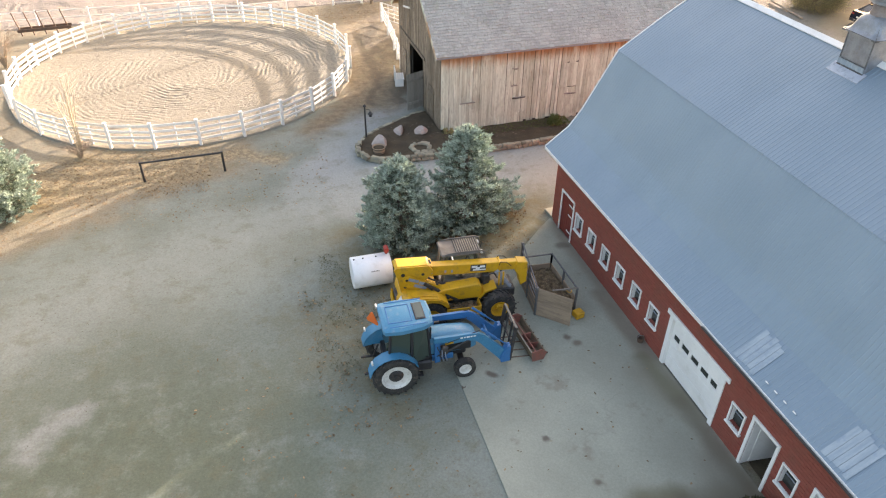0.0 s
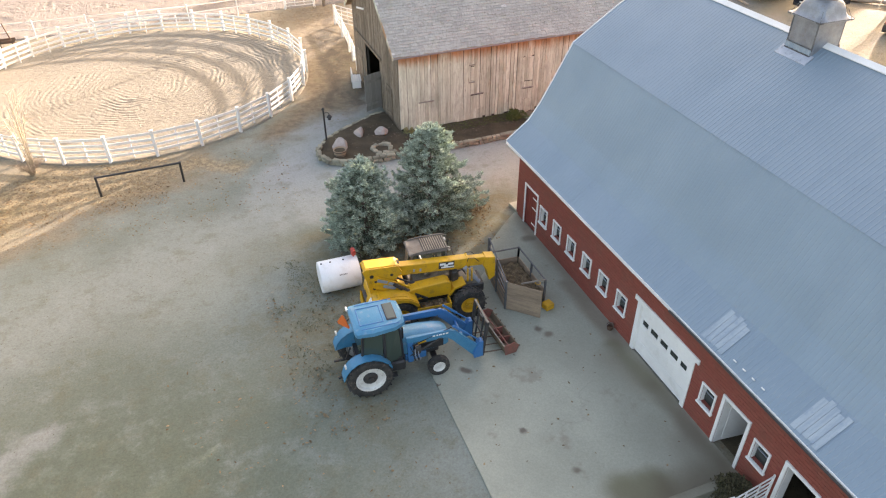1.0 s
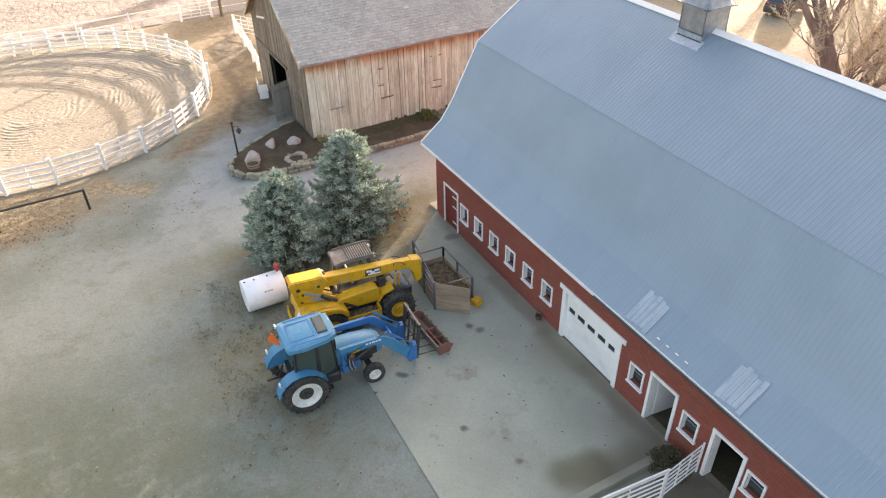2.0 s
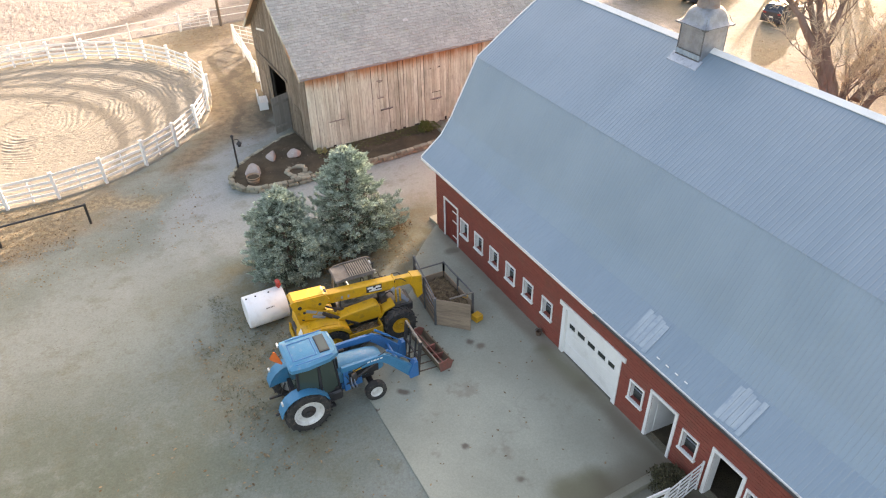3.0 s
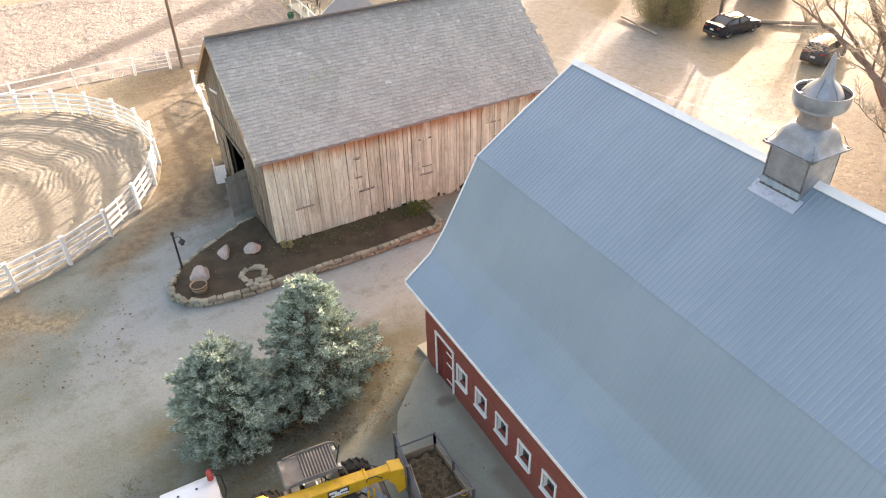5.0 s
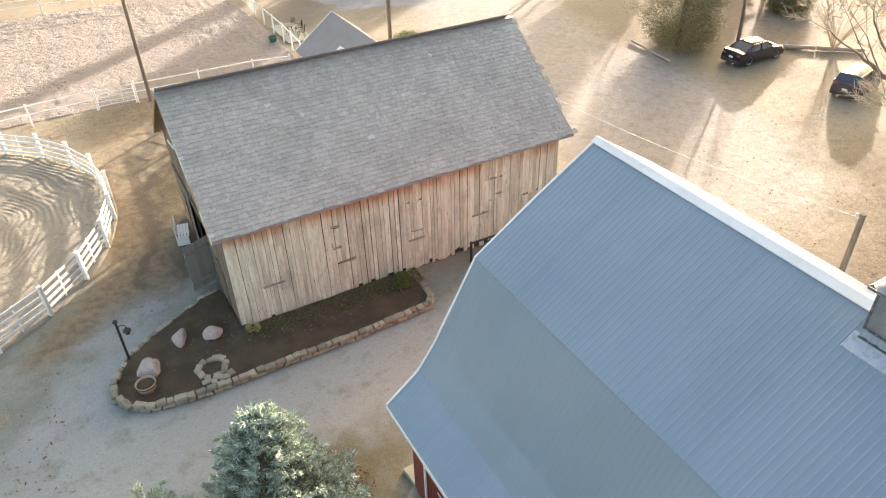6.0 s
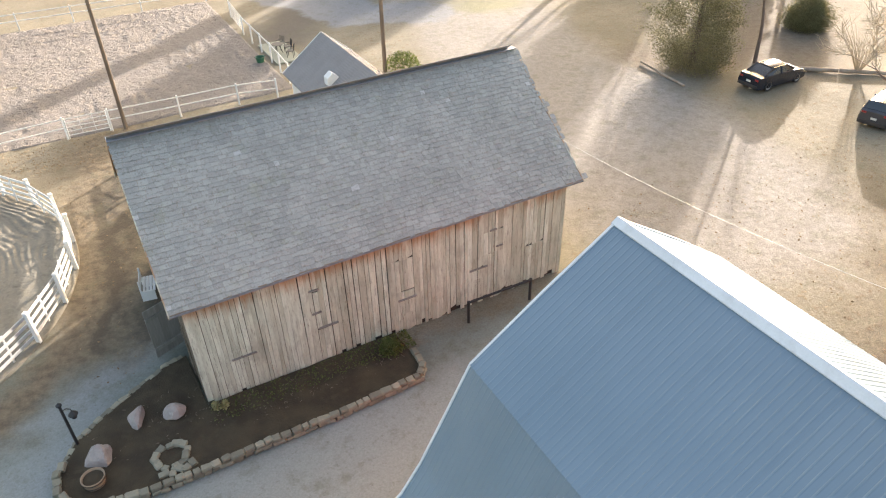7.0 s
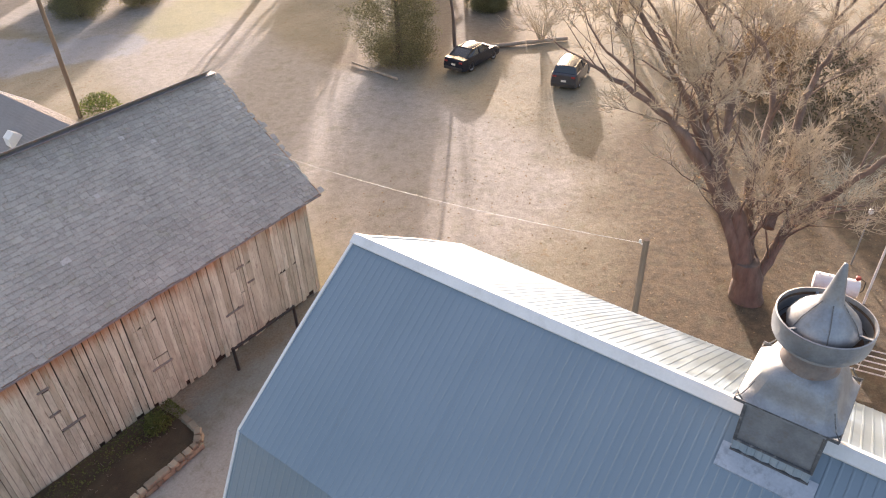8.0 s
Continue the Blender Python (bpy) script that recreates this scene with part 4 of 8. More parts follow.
# added dark sheets behind the boards, so the gaps show painted interior shade
bm = B()
holes = [(26.2, 29.2, -0.2, 3.0)]
pierced_wall(bm, OY0 + 0.15, OY1 - 0.1, -0.1, 4.4, holes, OX0 + 0.11, 0.1)
extrude(bm, [(OY0 + 0.1, 4.4), (OY1 - 0.1, 4.4), (RIDGE_Y, RIDGE_Z - 0.25)], OX0 + 0.11, OX0 + 0.21, "x")
part("inner_wall", bm, GAP_SHADE, old)
bm = B()
box(bm, ((OX0 + OX1) / 2, OY0 + 0.14, 2.2), (OX1 - OX0 - 0.3, 0.12, 4.6))
box(bm, ((OX0 + OX1) / 2, OY1 - 0.14, 2.2), (OX1 - OX0 - 0.3, 0.12, 4.6))
box(bm, (OX1 - 0.15, (OY0 + OY1) / 2, 2.2), (0.12, OY1 - OY0 - 0.4, 4.6))
extrude(bm, [(OY0 + 0.1, 4.4), (OY1 - 0.1, 4.4), (RIDGE_Y, RIDGE_Z - 0.25)], OX1 - 0.21, OX1 - 0.11, "x")
part("inner_wall", bm, GAP_SHADE, old)

rng = random.Random(5)
board_meshes = {}


def board_mesh(w, h, notch, mat=None):
    key = (round(w, 2), round(h, 1), notch, mat is None)
    if key not in board_meshes:
        b = B()
        box(b, (0, 0, key[1] / 2), (key[0], 0.028, key[1]))
        if notch:
            for v in b.verts:
                if v.co.z < 0.1 and v.co.x > 0:
                    v.co.z += 0.10
        board_meshes[key] = mesh_of("board", b, mat or BOARD)
    return board_meshes[key]


# hatches in the front, closed with shorter boards: low x, high x, low z, high z
front = new("front_wall")
front.parent = old
tagged(front, "vertical grey boards with gaps and small hatches")
HATCH = [(-1.40, -0.55, 0.0, 1.62), (1.78, 2.48, 0.75, 1.62), (4.95, 5.60, 0.85, 1.50), (4.72, 5.72, 1.95, 3.35), (8.05, 8.75, 1.2, 1.7), (8.70, 9.45, 2.25, 3.25), (10.65, 11.55, 0.05, 1.95), (1.60, 1.95, 2.45, 3.30)]
x = OX0 - 0.02
while x < OX1:
    w = rng.choice((0.12, 0.14, 0.16, 0.18, 0.20, 0.24))
    gap = rng.choice((0.005, 0.008, 0.010, 0.014, 0.018, 0.034))
    low = rng.choice((0.0, 0.0, 0.04, 0.08, 0.16, 0.28)) - 0.05
    top = EAVE - 0.05 - 0.06 * abs(math.sin(x * 0.3))
    y = OY0 + rng.uniform(-0.008, 0.014)
    holes = sorted(h[2:] for h in HATCH if h[0] < x + w / 2 < h[1])
    z = low
    for p, q in holes + [(top, top)]:
        if p - z > 0.1:
            piece("board", board_mesh(w, p - z, rng.random() < 0.25), front, pose(x + w / 2, y, z, 0, rng.uniform(-0.25, 0.25), 0))
        if q > p:
            piece("hatch_board", board_mesh(w, q - max(p, z) - 0.03, False), front, pose(x + w / 2, y - 0.012, max(p, z) + 0.006))
        z = q
    x += w + gap
# lintel strips over the hatches
for a, b, z in ((-1.36, -0.5, 1.66), (1.75, 2.5, 1.66), (4.9, 5.65, 1.55), (8.0, 8.8, 1.72), (1.6, 1.95, 2.38), (1.6, 1.95, 3.38), (8.9, 9.2, 3.32), (9.2, 9.5, 2.5)):
    bm = B()
    box(bm, ((a + b) / 2, OY0 - 0.05, z), (b - a, 0.06, 0.05))
    part("ledge", bm, OLD_DOOR, front)

side = new("gable_wall")
side.parent = old
tagged(side, "weathered gable boards with an open doorway")
y = OY0
while y < OY1:
    w = rng.choice((0.20, 0.24, 0.28))
    h = roof_z(y + w / 2) - 0.12
    lo = 3.0 if 26.2 < y + w / 2 < 29.2 else rng.choice((-0.05, 0.0, 0.08))
    piece("board", board_mesh(w, h - lo, False, GABLE_BOARD), side, pose(OX0 + rng.uniform(-0.01, 0.01), y + w / 2, lo, 0, 0, 90))
    y += w + rng.choice((0.006, 0.012))
rear = new("gable_wall")
rear.parent = old
y = OY0
while y < OY1:
    w = 0.26
    piece("board", board_mesh(w, roof_z(y + w / 2) - 0.12, False), rear, pose(OX1, y + w / 2, 0, 0, 0, 90))
    y += w + 0.008
back = new("rear_wall")
back.parent = old
x = OX0
while x < OX1:
    piece("board", board_mesh(0.28, 4.5, False), back, pose(x + 0.14, OY1, 0))
    x += 0.288
# big door, sliding track board and side door on the gable
gd = new("barn_door")
gd.parent = old
tagged(gd, "grey weathered barn door standing open")
door_board = board_mesh(0.24, 2.2, False).copy()
door_board.materials[0] = OLD_DOOR
for k in range(5):
    piece("board", door_board, gd, pose(OX0 - 0.08 - 0.225 * k, 26.15 - 0.09 * k, 0.05, 0, 0, 22))
for z in (0.45, 1.85):
    bm = B()
    bar(bm, (OX0 - 0.02, 26.12, z), (OX0 - 1.08, 25.70, z), 0.05, 0.14)
    part("ledge", bm, OLD_DOOR, gd)
bm = B()
bar(bm, (OX0 - 0.07, 25.6, 3.12), (OX0 - 0.07, 31.4, 3.12), 0.06, 0.16)
part("door_track", bm, GABLE_BOARD, old)
for y in (24.3, 30.5):
    bm = B()
    for k in range(4):
        box(bm, (OX0 - 0.045, y - 0.36 + k * 0.24, 1.05), (0.03, 0.225, 2.0))
    box(bm, (OX0 - 0.075, y, 0.4), (0.035, 0.95, 0.12))
    box(bm, (OX0 - 0.075, y, 1.7), (0.035, 0.95, 0.12))
    part("side_door", bm, GABLE_BOARD, old)
bm = B()
bar(bm, (OX0 - 0.06, 28.8, 5.1), (OX0 - 0.06, 30.4, 4.75), 0.05, 0.10)
part("fallen_batten", bm, FENCE_WHITE, old)

# roof deck
bm = B()
t = 0.10
out = [(22.05, roof_z(22.07)), (RIDGE_Y, RIDGE_Z), (32.23, roof_z(32.23)), (32.23, roof_z(32.23) - t), (RIDGE_Y, RIDGE_Z - t), (22.05, roof_z(22.07) - t)]
extrude(bm, [(a, b - 0.02) for a, b in out], -2.80, 12.92, "x")
part("roof_deck", bm, TAN_WOOD, old)
for x in (-2.84, 12.94):
    bm = B()
    for a, b in (((22.05, roof_z(22.07)), (RIDGE_Y, RIDGE_Z)), ((RIDGE_Y, RIDGE_Z), (32.23, roof_z(32.23)))):
        bar(bm, (x, a[0], a[1] - 0.10), (x, b[0], b[1] - 0.10), 0.035, 0.2)
    part("barge_board", bm, BOARD, old)
for y, zz in ((22.02, roof_z(22.07) - 0.05), (32.26, roof_z(32.23) - 0.05)):
    bm = B()
    bar(bm, (-2.85, y, zz), (12.95, y, zz), 0.03, 0.07)
    part("eave_strip", bm, GALVANISED, old, "dull metal drip edge")
bm = B()
bar(bm, (-2.85, RIDGE_Y - 0.10, RIDGE_Z + 0.0), (12.97, RIDGE_Y - 0.10, RIDGE_Z + 0.0), 0.22, 0.025)
bar(bm, (-2.85, RIDGE_Y + 0.10, RIDGE_Z + 0.0), (12.97, RIDGE_Y + 0.10, RIDGE_Z + 0.0), 0.22, 0.025)
part("ridge_board", bm, GREY_PAINT, old, "worn grey ridge strip")

# ---- wheels ----
def wheel(parent, at, r, w, rim_r, tyre, rim, lugs=22, lug_h=0.035, face=-1, dish=0.0, hub=None):
    """A wheel with its axle along y; face: the side on which the rim is dished."""
    ob = new("wheel")
    ob.parent = parent
    ob.matrix_basis = pose(*at)
    turn = pose(0, 0, 0, -90, 0, 0)
    bm = B()
    lathe(bm, [(rim_r, -w * 0.42), (rim_r + (r - rim_r) * 0.45, -w * 0.52), (r * 0.965, -w * 0.46), (r - 0.01, -w * 0.28), (r, 0.0), (r - 0.01, w * 0.28), (r * 0.965, w * 0.46), (rim_r + (r - rim_r) * 0.45, w * 0.52), (rim_r, w * 0.42)], 40, turn)
    for k in range(lugs * 2):
        s = 1 if k % 2 else -1
        a = k * math.tau / (lugs * 2)
        m = Matrix.Rotation(a, 4, "Y") @ pose(0, s * w * 0.24, r + lug_h * 0.3, 0, 0, s * 35)
        box(bm, (0, 0, 0), (0.05, w * 0.52, lug_h * 1.6), m)
    part("tyre", bm, tyre[0], ob, tyre[1], smooth=True)
    bm = B()
    f = face
    lathe(bm, [(rim_r + 0.01, f * w * 0.44), (rim_r * 0.93, f * w * 0.40), (rim_r * 0.86, f * w * 0.22), (rim_r * 0.55, f * w * (0.16 + dish)), (rim_r * 0.46, f * w * (0.17 + dish)), (0, f * w * (0.17 + dish))], 32, turn)
    lathe(bm, [(rim_r + 0.01, -f * w * 0.44), (rim_r * 0.85, -f * w * 0.2), (0, -f * w * 0.15)], 32, turn)
    part("rim", bm, rim[0], ob, rim[1], smooth=True)
    bm = B()
    for k in range(8):
        a = k * math.tau / 8
        rod(bm, (rim_r * 0.38 * math.cos(a), f * w * (0.18 + dish), rim_r * 0.38 * math.sin(a)), (rim_r * 0.38 * math.cos(a), f * w * (0.34 + dish), rim_r * 0.38 * math.sin(a)), 0.018, seg=6)
    lathe(bm, [(rim_r * 0.50, f * w * (0.20 + dish)), (rim_r * 0.48, f * w * (0.25 + dish)), (rim_r * 0.30, f * w * (0.33 + dish)), (0, f * w * (0.33 + dish))], 24, turn)
    lathe(bm, [(rim_r * 0.2, f * w * (0.42 + dish)), (rim_r * 0.18, f * w * (0.55 + dish)), (0, f * w * (0.56 + dish))], 12, turn)
    part("hub", bm, hub or DARK_STEEL, ob)
    return ob


# ---- blue tractor with a front loader ----
def tractor():
    t = thing("tractor", "blue farm tractor with cab, front loader and white wheel rims", "tractor", pose(-9.38, 5.22, 0, 0, 0, -3))
    for s in (-1, 1):
        wheel(t, (0.04, s * 0.86, 0.76), 0.76, 0.42, 0.50, (RUBBER, "lugged black rear tyre"), (RIM_WHITE, "white steel rim"), face=s, lugs=20)
        wheel(t, (2.47, s * 0.72, 0.40), 0.39, 0.24, 0.21, (RUBBER, "ribbed front tyre"), (RIM_WHITE, "white rim"), face=s, lugs=0, hub=RIM_WHITE)
        # fender
        bm = B()
        pts = []
        for k in range(9):
            a = radians(20 + 150 * k / 8)
            pts.append((0.86 * math.cos(a), 0.75 + 0.86 * math.sin(a)))
        inner = [(x * 0.965, 0.75 + (z - 0.75) * 0.965) for x, z in pts]
        extrude(bm, pts + list(reversed(inner)), s * 0.55, s * 1.0)
        extrude(bm, pts + [(-0.5, 0.95), (0.6, 0.85)], s * 0.55, s * 0.57)
        part("fender", bm, TRACTOR_BLUE, t, "rounded blue rear fender", smooth=True)
        # lamps on the fender
        bm = B()
        box(bm, (-0.72, s * 0.85, 1.42), (0.06, 0.16, 0.10), bevel=0.01)
        part("tail_lamp", bm, RIM_WHITE, t, "pale lamp on the fender")
    # chassis
    bm = B()
    box(bm, (0.9, 0, 0.72), (2.4, 0.42, 0.42), bevel=0.04)
    box(bm, (0.0, 0, 0.75), (0.5, 1.25, 0.30), bevel=0.05)
    box(bm, (2.45, 0, 0.42), (0.20, 1.15, 0.16), bevel=0.03)
    part("chassis", bm, DARK_STEEL, t)
    bm = B()
    box(bm, (2.2, 0, 0.72), (0.9, 0.40, 0.34), bevel=0.05)
    part("engine", bm, BLACK, t)
    # hood: rounded, sloping to the nose
    bm = B()
    sec = [(-0.36, 0.95), (-0.36, 1.28), (-0.30, 1.42), (-0.18, 1.48), (0.18, 1.48), (0.30, 1.42), (0.36, 1.28), (0.36, 0.95)]
    rings = []
    for x, k, hz in ((1.28, 1.02, 1.45), (2.0, 1.04, 1.38), (2.55, 1.0, 1.25), (2.85, 0.92, 1.08), (2.97, 0.74, 0.85)):
        rings.append([bm.verts.new((x, y * k * 1.06, 0.95 + (z - 0.95) * hz)) for y, z in sec])
    for a, b in zip(rings, rings[1:]):
        for i in range(len(sec) - 1):
            bm.faces.new((a[i], a[i + 1], b[i + 1], b[i]))
    bm.faces.new(rings[-1])
    bm.faces.new(list(reversed(rings[0])))
    bmesh.ops.recalc_face_normals(bm, faces=bm.faces)
    part("hood", bm, ROOF_BLUE, t, "pale blue engine hood", smooth=True)
    for s in (-1, 1):
        bm = B()
        box(bm, (2.15, s * 0.392, 1.12), (1.2, 0.02, 0.30))
        part("side_grille", bm, BLACK, t)
        for k, w in enumerate((0.09, 0.05, 0.11, 0.07, 0.09)):
            bm = B()
            box(bm, (2.35 + 0.115 * k, s * 0.626, 1.70), (w, 0.012, 0.05))
            part("lettering_bar", bm, WHITE, t, "pale lettering on the loader arm")
        bm = B()
        box(bm, (1.98, s * 0.43, 1.36), (0.30, 0.02, 0.09), pose(0, 0, 0, 0, -8, 0))
        part("sticker", bm, YELLOW, t, "small yellow sticker")
    # cab
    bm = B()
    posts = [((-0.15, -0.70), (-0.05, -0.66)), ((-0.15, 0.70), (-0.05, 0.66)), ((0.62, -0.74), (0.66, -0.68)), ((0.62, 0.74), (0.66, 0.68)), ((1.28, -0.52), (1.18, -0.60)), ((1.28, 0.52), (1.18, 0.60))]
    for (x0, y0), (x1, y1) in posts:
        bar(bm, (x0, y0, 1.0), (x1, y1, 2.45), 0.07)
    box(bm, (0.5, 0, 1.0), (1.5, 1.2, 0.12))
    part("cab_frame", bm, BLACK, t)
    def pane(pts, name="window_pane"):
        b = B()
        vs = [b.verts.new(p) for p in pts]
        b.faces.new(vs)
        r = bmesh.ops.extrude_face_region(b, geom=list(b.faces))
        for v in r["geom"]:
            if isinstance(v, bmesh.types.BMVert):
                v.co += Vector((0.006, 0.004, 0))
        bmesh.ops.recalc_face_normals(b, faces=b.faces)
        part(name, b, CAB_GLASS, t, "tinted cab glass")
    pane([(-0.16, -0.64, 1.25), (-0.16, 0.64, 1.25), (-0.07, 0.6, 2.42), (-0.07, -0.6, 2.42)])
    pane([(1.27, -0.48, 1.3), (1.27, 0.48, 1.3), (1.19, 0.54, 2.42), (1.19, -0.54, 2.42)])
    for s in (-1, 1):
        pane([(-0.1, s * 0.70, 1.45), (0.56, s * 0.735, 1.35), (0.60, s * 0.685, 2.42), (-0.02, s * 0.665, 2.42)])
        pane([(0.68, s * 0.73, 1.0), (1.24, s * 0.55, 1.0), (1.15, s * 0.605, 2.42), (0.70, s * 0.68, 2.42)])
    bm = B()
    sec = [(-0.28, -0.60), (-0.22, -0.74), (0.30, -0.80), (1.05, -0.72), (1.38, -0.55), (1.42, 0.0), (1.38, 0.55), (1.05, 0.72), (0.30, 0.80), (-0.22, 0.74), (-0.28, 0.60)]
    low = [bm.verts.new((x, y, 2.42)) for x, y in sec]
    mid = [bm.verts.new((x, y, 2.56)) for x, y in sec]
    top = [bm.verts.new((0.55 + (x - 0.55) * 0.90, y * 0.88, 2.64)) for x, y in sec]
    for a, b in ((low, mid), (mid, top)):
        for i in range(len(sec)):
            bm.faces.new((a[i], a[(i + 1) % len(sec)], b[(i + 1) % len(sec)], b[i]))
    bm.faces.new(top)
    bm.faces.new(list(reversed(low)))
    bmesh.ops.recalc_face_normals(bm, faces=bm.faces)
    part("cab_roof", bm, ROOF_BLUE, t, "pale blue moulded cab roof", smooth=True)
    bm = B()
    for x0, x1, y in ((-0.05, 0.72, -0.42), (-0.05, 0.72, 0.42), (-0.05, 1.2, -0.62), (-0.05, 1.2, 0.62)):
        box(bm, ((x0 + x1) / 2, y, 2.647), (x1 - x0, 0.035, 0.02), bevel=0.006)
    for x in (-0.05, 0.72):
        box(bm, (x, 0, 2.647), (0.035, 0.86, 0.02), bevel=0.006)
    part("roof_rib", bm, LOADER_BLUE, t)
    bm = B()
    box(bm, (1.0, 0.0, 2.655), (0.34, 0.84, 0.035), bevel=0.012)
    hatch = part("roof_hatch", bm, BLACK, t, "black-framed roof hatch")
    bm = B()
    box(bm, (1.0, 0.0, 2.676), (0.26, 0.74, 0.012))
    part("hatch_glass", bm, CAB_GLASS, hatch, "dark tinted hatch glass")
    bm = B()
    extrude(bm, [(-0.23, 1.88), (0.23, 1.88), (0.27, 1.96), (0.04, 2.34), (-0.04, 2.34), (-0.27, 1.96)], -0.01, 0.01, "x")
    sign = part("warning_sign", bm, ORANGE, t, "orange slow-vehicle marker", m=pose(-0.46, 0.55, 0.05, 0, 0, 38))
    bm = B()
    box(bm, (0.16, 0.0, 2.0), (0.30, 0.04, 0.04))
    part("bracket", bm, BLACK, sign)
    bm = B()
    box(bm, (-0.31, 0.66, 2.55), (0.05, 0.16, 0.10), bevel=0.015)
    part("work_lamp", bm, RIM_WHITE, t, "small white work lamp")
    bm = B()
    box(bm, (0.35, 0, 1.25), (0.5, 0.5, 0.14), bevel=0.04)
    box(bm, (0.12, 0, 1.55), (0.14, 0.5, 0.6), bevel=0.04)
    part("seat", bm, BLACK, t)
    bm = B()
    tube(bm, [(1.35, -0.30, 1.45), (1.35, -0.30, 2.1)], 0.035, 10)
    part("exhaust", bm, BLACK, t)
    # three-point hitch
    for s in (-1, 1):
        bm = B()
        bar(bm, (-0.2, s * 0.3, 0.62), (-0.95, s * 0.42, 0.55), 0.06)
        bar(bm, (-0.55, s * 0.34, 0.58), (-0.35, s * 0.34, 1.1), 0.05)
        part("lift_arm", bm, DARK_STEEL, t)
    for s in (-1, 1):
        for k in range(3):
            bm = B()
            box(bm, (0.85, s * (0.70 - 0.05 * k), 0.42 + 0.25 * k), (0.32, 0.24, 0.03), bevel=0.008)
            part("step", bm, BLACK, t)
        bm = B()
        box(bm, (1.05, s * 0.55, 0.75), (0.55, 0.34, 0.42), bevel=0.06)
        part("side_tank", bm, BLACK, t)
    # loader
    for s in (-1, 1):
        y = s * 0.56
        bm = B()
        box(bm, (1.55, y * 0.9, 1.2), (0.20, 0.10, 1.1), bevel=0.02)
        box(bm, (1.75, y * 0.72, 0.78), (0.75, 0.08, 0.26), bevel=0.02)
        part("loader_tower", bm, LOADER_BLUE, t)
        bm = B()
        box(bm, (1.78, y * 1.16, 1.30), (0.20, 0.12, 0.30), bevel=0.02)
        part("valve_block", bm, DARK_STEEL, t)
        bm = B()
        arm = [(1.40, 1.62), (1.40, 1.83), (2.90, 1.80), (3.16, 1.64), (4.06, 0.68), (4.02, 0.38), (3.80, 0.34), (3.02, 1.30), (2.78, 1.52)]
        extrude(bm, arm, y - 0.06, y + 0.06)
        bmesh.ops.bevel(bm, geom=list(bm.edges), offset=0.012, segments=1, affect="EDGES")
        part("loader_arm", bm, TRACTOR_BLUE if s < 0 else LOADER_BLUE, t, "bent blue loader arm")
        bm = B()
        rod(bm, (1.60, y * 0.92, 0.95), (2.3, y * 0.92, 1.28), 0.045, seg=12)
        rod(bm, (2.3, y * 0.92, 1.28), (2.85, y * 0.92, 1.55), 0.026, seg=10)
        part("lift_cylinder", bm, DARK_STEEL, t)
        bm = B()
        rod(bm, (3.05, y, 1.90), (3.55, y, 1.42), 0.045, seg=12)
        rod(bm, (3.55, y, 1.42), (4.05, y, 0.95), 0.025, seg=10)
        part("tilt_cylinder", bm, LOADER_BLUE, t)
        bm = B()
        extrude(bm, [(3.80, 0.28), (4.12, 0.30), (4.12, 0.98), (3.98, 0.98), (3.75, 0.50)], y - 0.12, y + 0.12)
        part("coupler", bm, LOADER_BLUE, t)
        bm = B()
        tube(bm, [(1.6, y * 0.8, 0.8), (1.75, y * 1.1, 1.2), (1.6, y * 1.15, 1.5), (2.4, y * 1.08, 1.72), (3.0, y, 1.86)], 0.016, 6)
        tube(bm, [(1.65, y * 0.8, 0.75), (1.85, y * 1.15, 1.1), (1.7, y * 1.2, 1.42)], 0.016, 6)
        tube(bm, [(1.45, y * 0.8, 0.8), (1.62, y * 1.2, 1.15), (1.50, y * 1.2, 1.5)], 0.016, 6)
        part("hydraulic_hose", bm, HOSE, t)
        for k in range(4):
            bm = B()
            tube(bm, [(1.62 + 0.05 * k, y * 1.2, 1.35), (1.60 + 0.06 * k, y * 1.32, 1.10), (1.66 + 0.06 * k, y * 1.28, 0.86), (1.7 + 0.07 * k, y * 0.9, 0.72)], 0.017, 6)
            part("hydraulic_hose", bm, GREY_PAINT if k % 2 else HOSE, t)
    bm = B()
    rod(bm, (3.45, -0.6, 1.12), (3.45, 0.6, 1.12), 0.05, seg=12)
    part("cross_tube", bm, LOADER_BLUE, t)
    # black fork carriage
    lo, hi = 4.14, 4.30
    for z, x in ((0.26, lo), (0.95, (lo + hi) / 2)):
        bm = B()
        box(bm, (x, 0.05, z), (0.07, 1.2, 0.08), bevel=0.01)
        part("carriage_rail", bm, DARK_STEEL, t)
    bm = B()
    bar(bm, (hi, -0.60, 1.72), (hi, 0.70, 1.72), 0.07, 0.05)
    part("carriage_rail", bm, WORN_GREY, t, "worn grey-brown top rail")
    for y in (-0.55, -0.2, 0.25, 0.65):
        bm = B()
        bar(bm, (lo, y, 0.22), (hi, y, 1.72), 0.05 if abs(y) < 0.5 else 0.10)
        part("carriage_post", bm, DARK_STEEL, t)
    for y in (-0.45, -0.1, 0.3, 0.6):
        bm = B()
        bar(bm, (4.15, y, 0.22), (5.2, y, 0.12), 0.035, 0.03)
        part("tine", bm, RUST, t)


n = Nodes("tinted_cab_glass")
WORN_GREY = plain("worn_grey_steel", (0.27, 0.245, 0.21), (0.19, 0.165, 0.135), 0.7, 0.1, big=3, dirt=(0.13, 0.08, 0.05), dirt_amount=0.6)
CAB_GLASS = n.done((0.04, 0.062, 0.05), 0.05, 0.0, None, Specular_IOR_Level=0.85)
tractor()


